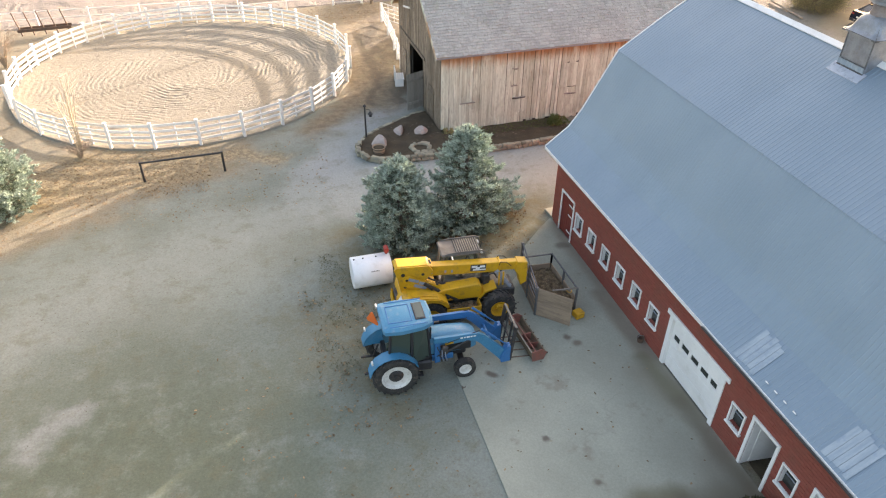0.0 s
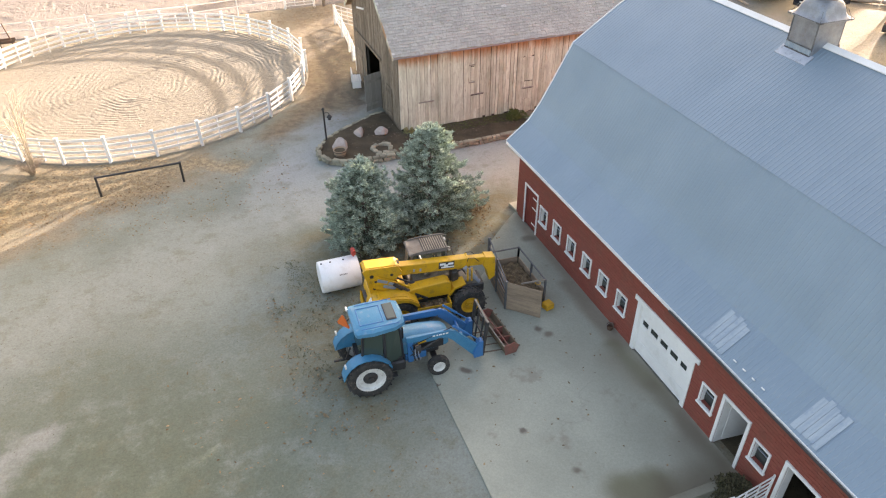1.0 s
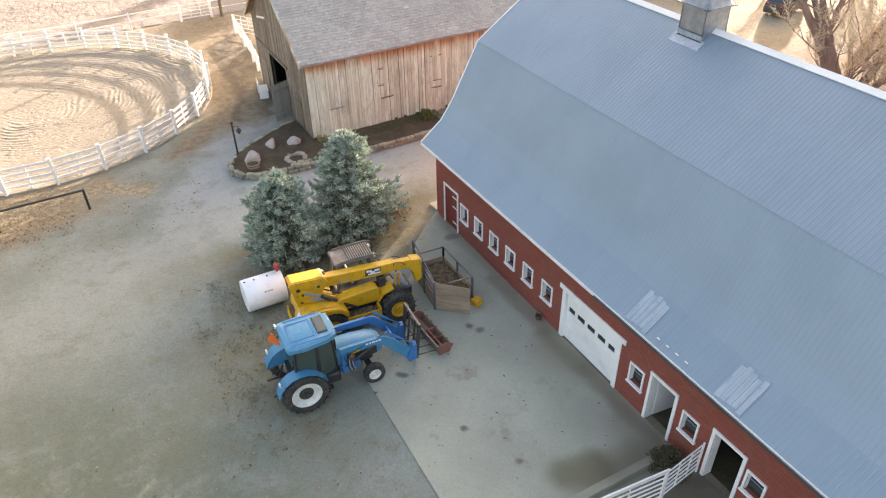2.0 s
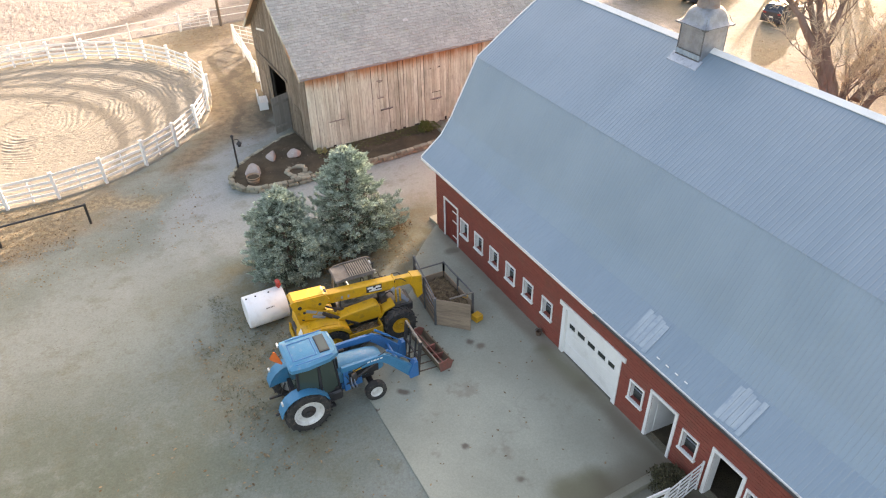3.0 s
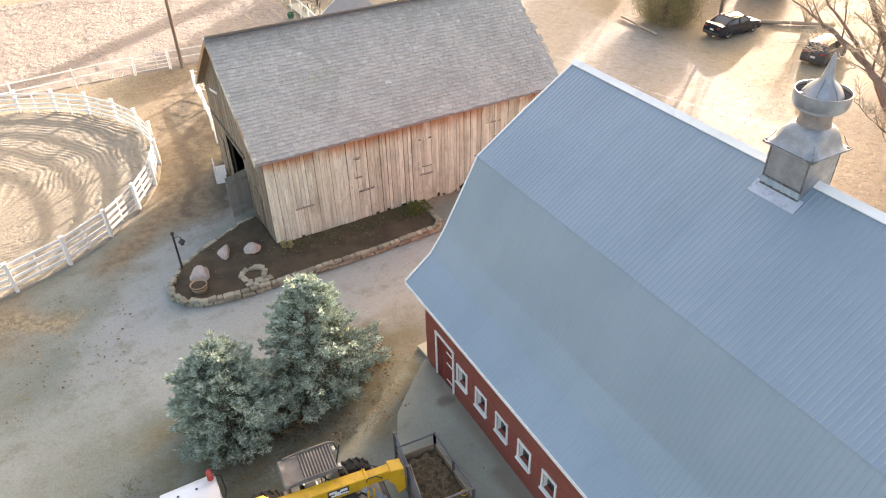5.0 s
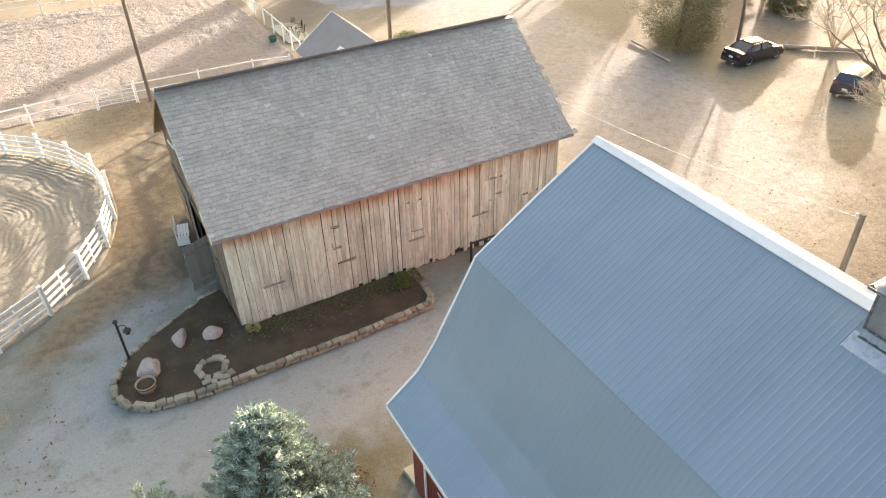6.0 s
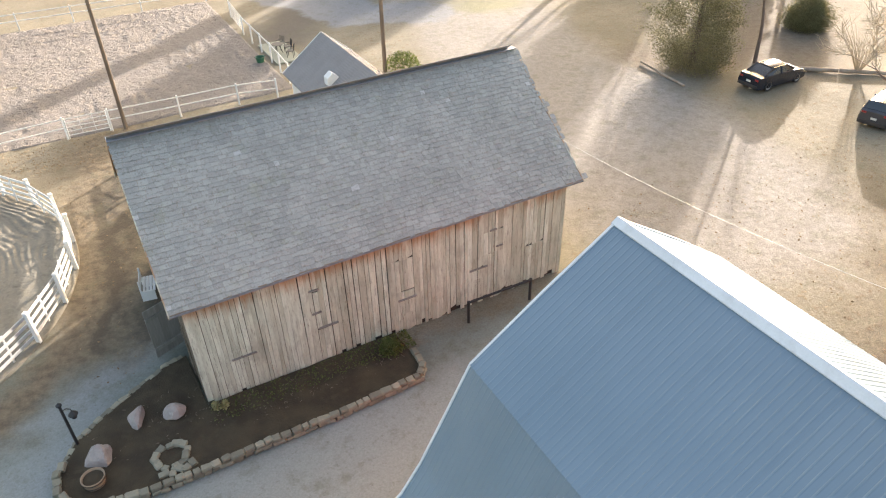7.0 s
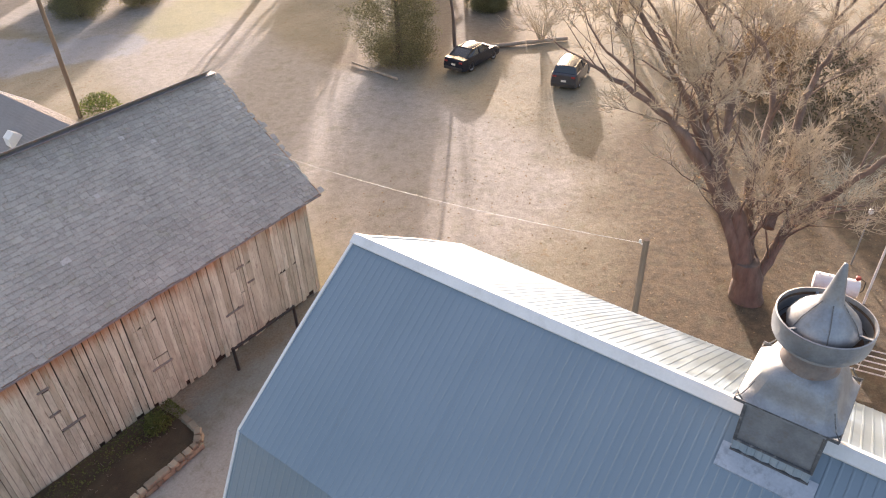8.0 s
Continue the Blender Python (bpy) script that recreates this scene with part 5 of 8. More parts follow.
def manure_bucket():
    t = thing("loader_bucket", "rusty red steel trough bucket lying on the concrete", "bucket", pose(-4.27, 5.33, 0.03, 0, 0, 3))
    L, w = 2.0, 0.27
    prof = [(-w, 0.42), (-w - 0.02, 0.40), (-w * 0.8, 0.04), (0.0, 0.0), (w * 0.8, 0.02), (w + 0.04, 0.30), (w, 0.30), (w * 0.7, 0.06), (0.0, 0.04), (-w * 0.74, 0.07)]
    bm = B()
    extrude(bm, prof, -L / 2, L / 2)
    part("shell", bm, TROUGH, t, "brown weathered trough with a worn red lip")
    for s in (-1, 1):
        bm = B()
        extrude(bm, [(-w, 0.44), (-w * 0.8, 0.0), (w * 0.8, 0.0), (w + 0.05, 0.32), (0.1, 0.5)], s * L / 2, s * (L / 2 + 0.03))
        part("end_plate", bm, RUST_RED, t, "worn red end plate")
    bm = B()
    rod(bm, (-0.1, -L / 2, 0.42), (-0.1, L / 2, 0.40), 0.025, seg=8)
    part("bar", bm, RUST_RED, t)
    bm = B()
    bar(bm, (-w + 0.01, -L / 2, 0.425), (-w + 0.01, L / 2, 0.425), 0.05, 0.02)
    part("lip", bm, WORN_GREY, t)
    bm = B()
    box(bm, (-0.02, 0.0, 0.24), (0.40, 0.05, 0.34), bevel=0.01)
    part("rib", bm, RUST_RED, t)
    for y in (-0.45,):
        bm = B()
        extrude(bm, [(-w * 0.9, 0.4), (-w * 0.7, 0.05), (w * 0.7, 0.05), (w, 0.3)], y - 0.012, y + 0.012)
        part("rib", bm, RUST_RED, t)
    for k in range(6):
        bm = B()
        bar(bm, (w, -L / 2 + 0.2 + k * 0.37, 0.05), (w + 0.22, -L / 2 + 0.2 + k * 0.37, 0.04), 0.04, 0.03)
        part("tooth", bm, RUST, t)


TROUGH = plain("weathered_trough", (0.12, 0.10, 0.065), (0.19, 0.14, 0.09), 0.85, big=3, fine=18, bump=0.4, dirt=(0.25, 0.09, 0.065), dirt_amount=0.7)
manure_bucket()


# ---- yellow telescopic handler ----
def telehandler():
    t = thing("telehandler", "yellow telescopic handler with worn paint and black tyres", "loader", pose(-4.72, 7.86, 0, 0, 0, -5))
    for x in (0.0, -2.62):
        for s in (-1, 1):
            wheel(t, (x, s * 1.04, 0.63), 0.625, 0.40, 0.34, (RUBBER, "worn black lugged tyre"), (YELLOW, "yellow rim"), face=s, lugs=18, hub=YELLOW)
    bm = B()
    box(bm, (-1.5, 0, 0.75), (4.6, 0.9, 0.40), bevel=0.04)
    for x in (0.0, -2.62):
        box(bm, (x, 0, 0.63), (0.26, 1.6, 0.26), bevel=0.03)
    part("chassis", bm, DARK_STEEL, t)
    # tail with counterweight
    bm = B()
    arch = [(-2.62 + 0.70 * math.cos(math.radians(a)), 0.63 + 0.70 * math.sin(math.radians(a))) for a in range(30, 186, 15)]
    extrude(bm, [(-3.36, 0.50), (-3.66, 0.52), (-3.80, 0.80), (-3.76, 1.18), (-3.62, 1.42), (-3.40, 1.53), (-2.85, 1.53), (-2.30, 1.44), (-1.98, 1.20), (-1.92, 1.02)] + arch, -1.20, -0.30)
    bmesh.ops.bevel(bm, geom=[e for e in bm.edges if e.calc_length() > 0.2], offset=0.035, segments=2, affect="EDGES")
    part("rear_body", bm, YELLOW, t, "yellow rounded tail cover")
    bm = B()
    extrude(bm, [(-2.9, 0.55), (-3.58, 0.62), (-3.70, 0.85), (-3.62, 1.20), (-3.38, 1.34), (-2.82, 1.36), (-2.2, 1.20), (-2.2, 0.9)], -0.30, 0.80)
    bmesh.ops.bevel(bm, geom=list(bm.edges), offset=0.03, segments=1, affect="EDGES")
    part("rear_body", bm, YELLOW, t)
    bm = B()
    box(bm, (-3.703, -0.78, 1.305), (0.26, 0.26, 0.012), pose(0, 0, 0, 0, -60, 0))
    part("decal", bm, WHITE, t, "white decal")
    bm = B()
    extrude(bm, [(-3.3, 1.525), (-2.86, 1.525), (-2.36, 1.44), (-2.36, 1.47), (-2.85, 1.555), (-3.3, 1.555)], -1.02, -0.62)
    part("tail_lid", bm, YELLOW, t)
    bm = B()
    extrude(bm, [(-3.90, 0.40), (-3.78, 0.36), (-3.74, 0.70), (-3.86, 0.82)], -0.9, 0.6)
    part("rear_bumper", bm, YELLOW, t)
    # boom head at the rear: two cheek plates with pin holes
    for y in (-0.42, 0.12):
        bm = B()
        extrude(bm, [(-3.60, 1.35), (-3.70, 1.95), (-3.84, 2.42), (-3.72, 2.52), (-2.55, 2.46), (-2.40, 2.20), (-2.75, 1.75), (-2.46, 1.30)], y - 0.035, y + 0.035)
        cheek = part("boom_tower", bm, YELLOW, t, "yellow cheek plate")
        f = -1 if y < 0 else 1
        for x, z, r0 in ((-3.52, 2.18, 0.075), (-3.45, 1.62, 0.06), (-2.78, 2.12, 0.06), (-3.05, 1.95, 0.045)):
            bm = B()
            rod(bm, (x, y + f * 0.03, z), (x, y + f * 0.042, z), r0, seg=16)
            part("pin", bm, BLACK, cheek)
    bm = B()
    extrude(bm, [(-3.80, 2.44), (-3.70, 2.54), (-2.60, 2.49), (-2.42, 2.40), (-2.60, 2.45), (-3.66, 2.48)], -0.385, 0.085)
    part("head_plate", bm, YELLOW, t, "bright yellow top plate")
    bm = B()
    box(bm, (-2.52, -0.16, 2.44), (0.16, 0.22, 0.03), bevel=0.01)
    part("grab_hole", bm, BLACK, t)
    for x, z in ((-3.60, 1.70), (-3.30, 2.20)):
        bm = B()
        rod(bm, (x, -0.41, z), (x, 0.11, z), 0.07, seg=14)
        part("cross_pin", bm, DARK_STEEL, t)
    # sloping side plate with grey decals
    bm = B()
    extrude(bm, [(-3.50, 1.72), (-3.56, 2.10), (-3.30, 2.16), (-2.7, 1.84), (-1.45, 1.06), (-1.2, 0.88), (-1.6, 0.84), (-2.38, 1.22)], -0.55, -0.49)
    side = part("side_plate", bm, YELLOW, t)
    for x0, z0, w in ((-3.15, 1.96, 0.40), (-2.78, 1.76, 0.34), (-2.9, 1.64, 0.5)):
        bm = B()
        box(bm, (x0, -0.557, z0), (w, 0.012, 0.12), pose(0, 0, 0, 0, 24, 0))
        part("decal", bm, GREY_PAINT, side, "worn grey decal")
    for x, z in ((-3.40, 2.0), (-2.45, 1.50), (-1.7, 1.04)):
        bm = B()
        rod(bm, (x, -0.55, z), (x, -0.57, z), 0.05, seg=14)
        part("pin", bm, BLACK, side)
    # dark link running down to the tray
    bm = B()
    bar(bm, (-2.75, -0.60, 1.80), (-1.55, -0.80, 0.98), 0.07, 0.09)
    rod(bm, (-1.9, -0.84, 1.18), (-1.9, -0.66, 1.18), 0.06, seg=12)
    part("link", bm, DARK_STEEL, t, "dirty steel link")
    # boom in two sections
    ang = math.degrees(math.atan2(2.10 - 1.78, 4.6))
    m = pose(-3.75, -0.10, 2.16, 0, ang, 0)
    bm = B()
    box(bm, (2.1, 0, 0), (3.6, 0.34, 0.44), bevel=0.02)
    part("boom", bm, YELLOW, t, "yellow box-section boom", m=m)
    bm = B()
    box(bm, (4.3, 0, -0.01), (1.0, 0.26, 0.36), bevel=0.02)
    box(bm, (3.93, 0, 0), (0.08, 0.40, 0.48), bevel=0.01)
    part("inner_boom", bm, YELLOW, t, m=m)
    bm = B()
    extrude(bm, [(4.62, 0.20), (5.02, 0.16), (5.10, -0.75), (4.88, -0.92), (4.72, -0.40), (4.55, -0.18)], -0.2, 0.2)
    bmesh.ops.bevel(bm, geom=list(bm.edges), offset=0.015, segments=1, affect="EDGES")
    part("boom_nose", bm, YELLOW, t, m=m)
    bm = B()
    box(bm, (3.10, -0.175, 0.03), (0.60, 0.012, 0.29))
    part("decal", bm, BLACK, t, "black and white decal", m=m)
    for dx, dz, w, h in ((-0.15, 0.06, 0.22, 0.09), (0.16, 0.06, 0.20, 0.09), (-0.02, 0.0, 0.16, 0.08), (0.05, -0.08, 0.50, 0.06)):
        bm = B()
        box(bm, (3.10 + dx, -0.184, 0.03 + dz), (w, 0.010, h))
        part("decal_mark", bm, WHITE, t, m=m)
    for k, x in enumerate((1.25, 1.85, 2.1)):
        bm = B()
        box(bm, (x, -0.176, -0.05), (0.22 if k == 0 else 0.07, 0.01, 0.12))
        part("decal", bm, GREY_PAINT, t, m=m)
    # cylinders and hoses
    bm = B()
    rod(bm, (-1.0, -0.35, 1.0), (-2.1, -0.35, 1.55), 0.06, seg=12)
    rod(bm, (-2.1, -0.35, 1.55), (-2.78, -0.30, 1.95), 0.035, seg=10)
    part("lift_cylinder", bm, DARK_STEEL, t)
    for k in range(3):
        bm = B()
        tube(bm, [(-2.78, -0.62 + 0.05 * k, 1.75), (-2.2, -0.70 + 0.05 * k, 1.25 + 0.04 * k), (-1.5, -0.7 + 0.06 * k, 1.02), (-1.0, -0.5, 1.02)], 0.02, 6)
        part("hydraulic_hose", bm, HOSE, t)
    for k in range(2):
        bm = B()
        tube(bm, [(0.15, -0.32 + 0.4 * k, 2.02), (0.18, -0.33 + 0.4 * k, 2.16), (0.42, -0.32 + 0.4 * k, 2.12), (0.62, -0.3 + 0.4 * k, 1.9)], 0.016, 6)
        part("hydraulic_hose", bm, HOSE, t)
    # engine cover and leaf-strewn tray on the near side
    bm = B()
    extrude(bm, [(-2.30, 0.95), (-2.30, 1.40), (-2.1, 1.50), (-0.78, 1.60), (-0.62, 1.48), (-0.60, 0.95)], -0.76, -0.30)
    bmesh.ops.bevel(bm, geom=list(bm.edges), offset=0.03, segments=1, affect="EDGES")
    part("engine_cover", bm, YELLOW, t, "yellow engine cover")
    bm = B()
    extrude(bm, [(-2.0, 0.55), (-0.75, 0.55), (-0.72, 0.88), (-0.76, 0.88), (-0.80, 0.62), (-1.95, 0.62)], -1.24, -0.74)
    box(bm, (-1.38, -1.235, 0.74), (1.30, 0.03, 0.40))
    box(bm, (-0.74, -1.0, 0.80), (0.03, 0.48, 0.30))
    part("step_tray", bm, YELLOW, t)
    bm = B()
    r2 = random.Random(3)
    for k in range(150):
        x, y = r2.uniform(-1.9, -0.85), r2.uniform(-1.20, -0.78)
        box(bm, (x, y, 0.78 + r2.uniform(0, 0.07)), (0.09, 0.06, 0.012), pose(0, 0, 0, r2.uniform(-30, 30), r2.uniform(-30, 30), r2.uniform(0, 180)))
    tagged(part("leaf_litter", bm, DRY_LEAF, t, "dry leaves in the tray"), kind="stuff")
    # front mudguard struts
    bm = B()
    extrude(bm, [(-0.72, 0.95), (-0.50, 1.22), (-0.05, 1.36), (-0.05, 1.30), (-0.47, 1.15), (-0.66, 0.90)], -0.80, -0.30)
    part("mudguard", bm, YELLOW, t)
    for dx in (0.02, 0.18):
        bm = B()
        box(bm, (0.12 + dx, -0.42, 1.45), (0.06, 0.05, 0.62), bevel=0.01)
        part("boom_stop", bm, YELLOW, t)
    bm = B()
    rod(bm, (0.05, -0.30, 1.75), (0.62, -0.30, 0.95), 0.09, seg=14)
    part("tilt_cylinder", bm, GREY_PAINT, t, "grey tilt cylinder")
    bm = B()
    box(bm, (0.25, 0.0, 1.0), (0.7, 0.75, 0.35), bevel=0.04)
    part("front_frame", bm, WORN_GREY, t)
    bm = B()
    box(bm, (-0.35, -0.25, 1.42), (0.26, 0.3, 0.5), bevel=0.03)
    part("valve_block", bm, DARK_STEEL, t)
    for k in range(5):
        bm = B()
        tube(bm, [(-0.35, -0.42 + 0.05 * k, 1.55), (-0.25 + 0.04 * k, -0.46, 1.78), (-0.05, -0.35, 1.7), (0.1, -0.30 + 0.05 * k, 1.4)], 0.018, 6)
        part("hydraulic_hose", bm, HOSE, t)
    # cab
    bm = B()
    for x0, y0, x1, y1 in ((-1.95, 0.18, -1.85, 0.22), (-1.95, 1.10, -1.85, 1.02), (-0.35, 0.18, -0.55, 0.22), (-0.35, 1.10, -0.55, 1.02)):
        bar(bm, (x0, y0, 0.9), (x1, y1, 2.32), 0.07)
    box(bm, (-1.2, 0.64, 0.9), (1.65, 0.98, 0.5), bevel=0.03)
    part("cab_frame", bm, CAB_ROOF, t, "dull grey-brown cab posts")
    bm = B()
    box(bm, (-1.25, 0.64, 1.28), (0.45, 0.48, 0.14), bevel=0.04)
    box(bm, (-1.48, 0.64, 1.58), (0.13, 0.46, 0.6), bevel=0.04)
    part("seat", bm, BLACK, t)
    bm = B()
    tube(bm, [(-0.85 + 0.06 * math.sin(a), 0.64 + 0.2 * math.cos(a), 1.66 + 0.18 * math.sin(a)) for a in [k * math.tau / 16 for k in range(17)]], 0.018, 6)
    rod(bm, (-0.85, 0.64, 1.66), (-0.6, 0.64, 1.2), 0.025, seg=8)
    part("steering_wheel", bm, BLACK, t)
    bm = B()
    box(bm, (-1.22, 0.62, 2.36), (1.52, 0.98, 0.11), bevel=0.045)
    part("cab_roof", bm, CAB_ROOF, t, "dull grey-brown cab roof")
    bm = B()
    box(bm, (-0.93, 0.62, 2.425), (0.94, 0.90, 0.03), bevel=0.01)
    guard = part("roof_guard", bm, BLACK, t, "black slatted guard panel on the cab roof")
    for k in range(11):
        bm = B()
        bar(bm, (-1.36 + 0.086 * k, 0.20, 2.452), (-1.36 + 0.086 * k, 1.04, 2.452), 0.030, 0.022)
        part("slat", bm, WORN_GREY, guard, "worn pale slat")
    for y in (0.15, 1.09):
        bm = B()
        tube(bm, [(-1.86, y, 2.30), (-1.80, y, 2.42), (-1.40, y, 2.47), (-0.50, y, 2.47), (-0.34, y, 2.40), (-0.24, y, 2.0)], 0.028, 8)
        part("roof_rail", bm, CAB_ROOF, t, "dull tubular roof rail")
    bm = B()
    for y in (0.30, 0.94):
        box(bm, (-0.40, y, 2.30), (0.09, 0.16, 0.10), bevel=0.015)
    part("work_lamp", bm, RIM_WHITE, t)
    for pts in ([(-1.93, 0.24, 1.2), (-1.93, 1.04, 1.2), (-1.86, 0.98, 2.28), (-1.86, 0.26, 2.28)], [(-0.38, 0.24, 1.2), (-0.38, 1.04, 1.2), (-0.54, 0.98, 2.28), (-0.54, 0.26, 2.28)], [(-1.88, 0.185, 1.2), (-0.42, 0.185, 1.2), (-0.58, 0.22, 2.28), (-1.8, 0.22, 2.28)]):
        b = B()
        b.faces.new([b.verts.new(p) for p in pts])
        r = bmesh.ops.extrude_face_region(b, geom=list(b.faces))
        for v in r["geom"]:
            if isinstance(v, bmesh.types.BMVert):
                v.co += Vector((0.005, 0.005, 0))
        bmesh.ops.recalc_face_normals(b, faces=b.faces)
        part("window_pane", b, CLEAR_GLASS, t, "dusty clear cab glass")
    bm = B()
    bar(bm, (-0.30, 0.10, 1.6), (-0.10, -0.05, 2.1), 0.03)
    bar(bm, (-0.35, 1.1, 1.4), (-0.15, 1.25, 2.0), 0.03)
    part("mirror_arm", bm, BLACK, t)


CAB_ROOF = plain("dull_cab_roof", (0.11, 0.098, 0.086), (0.17, 0.15, 0.13), 0.55, big=2.5, dirt=(0.12, 0.08, 0.06), dirt_amount=0.6)
n = Nodes("clear_cab_glass")
CLEAR_GLASS = n.done((0.80, 0.86, 0.82), 0.03, 0.0, None, Transmission_Weight=1.0, IOR=1.02, Specular_IOR_Level=0.6)
telehandler()


# ---- steel pen box with dung ----
def dung_box():
    t = thing("dung_box", "dark steel cattle crate with a wooden end panel, full of dung", "crate", pose(-3.36, 6.62, 0.03))
    A, D, C, E = (0.0, 0.0), (0.22, 2.15), (1.50, 2.05), (1.52, -0.25)
    def fence(a, b, h, rails, w=0.05, posts=2, name="side_gate"):
        bm = B()
        for k in range(rails):
            z = 0.12 + (h - 0.12) * k / (rails - 1)
            bar(bm, (*a, z), (*b, z), w * 0.8, w)
        for k in range(posts):
            f = k / (posts - 1)
            x, y = a[0] + (b[0] - a[0]) * f, a[1] + (b[1] - a[1]) * f
            box(bm, (x, y, h / 2), (w * 1.3, w * 1.3, h + 0.04))
        part(name, bm, CRATE_STEEL, t, "dark tubular steel side")
    for k in range(6):
        f = k / 5
        bm = B()
        bar(bm, (*A, 0.14 + 1.16 * f), (*D, 0.20 + 1.65 * f), 0.04, 0.05)
        part("gate_rail", bm, CRATE_STEEL, t, "dark steel gate rail")
    for f in (0.0, 0.5, 1.0):
        x, y, h = A[0] + (D[0] - A[0]) * f, A[1] + (D[1] - A[1]) * f, 1.34 + 0.55 * f
        bm = B()
        box(bm, (x, y, h / 2), (0.09, 0.09, h))
        part("gate_post", bm, CRATE_STEEL, t)
    fence(D, C, 1.15, 2)
    fence(C, E, 1.15, 2, posts=3)
    for a, b in ((A, D), (D, C), (C, E)):
        bm = B()
        bar(bm, (*a, 0.35), (*b, 0.35), 0.03, 0.7)
        part("side_board", bm, TAN_WOOD, t)
    # end panel of planks, swung outwards
    p0, p1 = Vector((0.02, -0.04, 0)), Vector((0.98, -1.0, 0))
    for k in range(6):
        bm = B()
        z = 0.14 + 0.215 * k
        bar(bm, p0 + Vector((0, 0, z)), p1 + Vector((0, 0, z)), 0.03, 0.205)
        part("plank", bm, TAN_WOOD, t, "weathered brown plank")
    bm = B()
    bar(bm, p0 + Vector((0.02, 0.05, 1.2)), p1 + Vector((0.02, 0.05, 1.2)), 0.03, 0.03)
    part("panel_rail", bm, CRATE_STEEL, t)
    bm = B()
    bar(bm, (0.55, -0.14, 1.17), (1.52, -0.25, 1.17), 0.05)
    part("top_bar", bm, WORN_GREY, t)
    bm = B()
    bar(bm, (0.10, 0.30, 1.0), (0.45, 1.7, 0.62), 0.03, 0.22)
    part("loose_board", bm, TAN_WOOD, t, "loose weathered board")
    # heap
    verts, faces = [], []
    nx, ny = 40, 56
    for j in range(ny + 1):
        for i in range(nx + 1):
            u, v = i / nx, j / ny
            x = 0.06 + (0.2 * v) * (1 - u) + 1.40 * u
            y = -0.1 + 2.1 * v
            z = 0.48 + 0.22 * math.sin(math.pi * u) * math.sin(math.pi * v) + 0.12 * noise.noise((x * 4, y * 4, 0)) + 0.08 * noise.noise((x * 10, y * 10, 0)) + 0.04 * noise.noise((x * 24, y * 24, 0))
            verts.append((x, y, z))
    for j in range(ny):
        for i in range(nx):
            a = j * (nx + 1) + i
            faces.append((a, a + 1, a + nx + 2, a + nx + 1))
    raw("dung_mound", verts, faces, MANURE, t, True, "brown dung and straw heap")
    bm = B()
    box(bm, (1.55, -0.55, 0.13), (0.36, 0.34, 0.26), pose(0, 0, 0, 0, 0, 12), 0.02)
    part("ear_plate", bm, YELLOW, t, "yellow steel lug")
    bm = B()
    tube(bm, [(1.25 + 0.1 * math.cos(a), -0.15 + 0.1 * math.sin(a), 1.02) for a in [k * math.tau / 10 for k in range(11)]], 0.012, 6)
    part("loop", bm, YELLOW, t)


dung_box()


# ---- white fuel tank ----
def fuel_tank(m, full=True):
    t = thing("fuel_tank", "white cylindrical farm fuel tank with a red hand pump", "tank", m)
    bm = B()
    turn = pose(0, 0, 0.68, 0, 90, 0)
    lathe(bm, [(0, -0.80), (0.52, -0.795), (0.62, -0.78), (0.64, -0.75), (0.64, 0.75), (0.62, 0.78), (0.52, 0.795), (0, 0.80)], 44, turn)
    part("tank_shell", bm, TANK_WHITE, t, smooth=True)
    for x in (-0.5, 0.5):
        bm = B()
        box(bm, (x, 0, 0.03), (0.10, 0.5, 0.09), bevel=0.01)
        part("skid", bm, DARK_STEEL, t)
    for x in (-0.30, 0.22, -0.66):
        bm = B()
        lathe(bm, [(0.035, 1.30), (0.035, 1.34), (0.025, 1.35), (0, 1.35)], 12, pose(x, 0, 0))
        part("bung", bm, BLACK, t)
    bm = B()
    rod(bm, (0.66, 0.1, 1.24), (0.66, 0.1, 1.40), 0.04)
    box(bm, (0.66, 0.1, 1.52), (0.17, 0.17, 0.28), bevel=0.03)
    rod(bm, (0.66, -0.04, 1.56), (0.66, 0.24, 1.56), 0.09, seg=14)
    part("hand_pump", bm, PUMP_RED, t, "red hand pump", smooth=True)
    bm = B()
    tube(bm, [(0.74, 0.1, 1.5), (0.94, 0.12, 1.34), (0.96, 0.12, 0.6), (0.88, 0.1, 0.35)], 0.018, 6)
    part("hose", bm, HOSE, t)
    if full:
        bm = B()
        for k, w in enumerate((0.05, 0.03, 0.045, 0.03, 0.05, 0.035)):
            box(bm, (-0.05 + 0.055 * k, -0.545, 1.02), (w * 0.75, 0.014, 0.045), pose(0, 0, 0, -32, 0, 0))
        part("lettering_bar", bm, BLACK, t, "small unreadable dark lettering")
    return t


fuel_tank(pose(-8.98, 10.27, 0.0, 0, 0, -1))
fuel_tank(pose(23.55, 5.3, 0.35, 0, 0, -79) @ Matrix.Diagonal((1.0, 0.55, 0.55, 1.0)), False)


# ---- hitching rails ----
def hitch_rail(a, b, h, label):
    a, b = Vector((*a, 0)), Vector((*b, 0))
    t = thing("hitching_rail", label, "rail", Matrix.Translation(a), group="hitching rails")
    d = b - a
    for p in (Vector(), d):
        bm = B()
        rod(bm, p - Vector((0, 0, 0.05)), p + Vector((0, 0, h)), 0.06, seg=12)
        part("post", bm, BLACK, t)
    bm = B()
    rod(bm, Vector((0, 0, h - 0.06)) - d.normalized() * 0.05, d + Vector((0, 0, h - 0.06)) + d.normalized() * 0.05, 0.05, seg=12)
    part("rail", bm, BLACK, t)


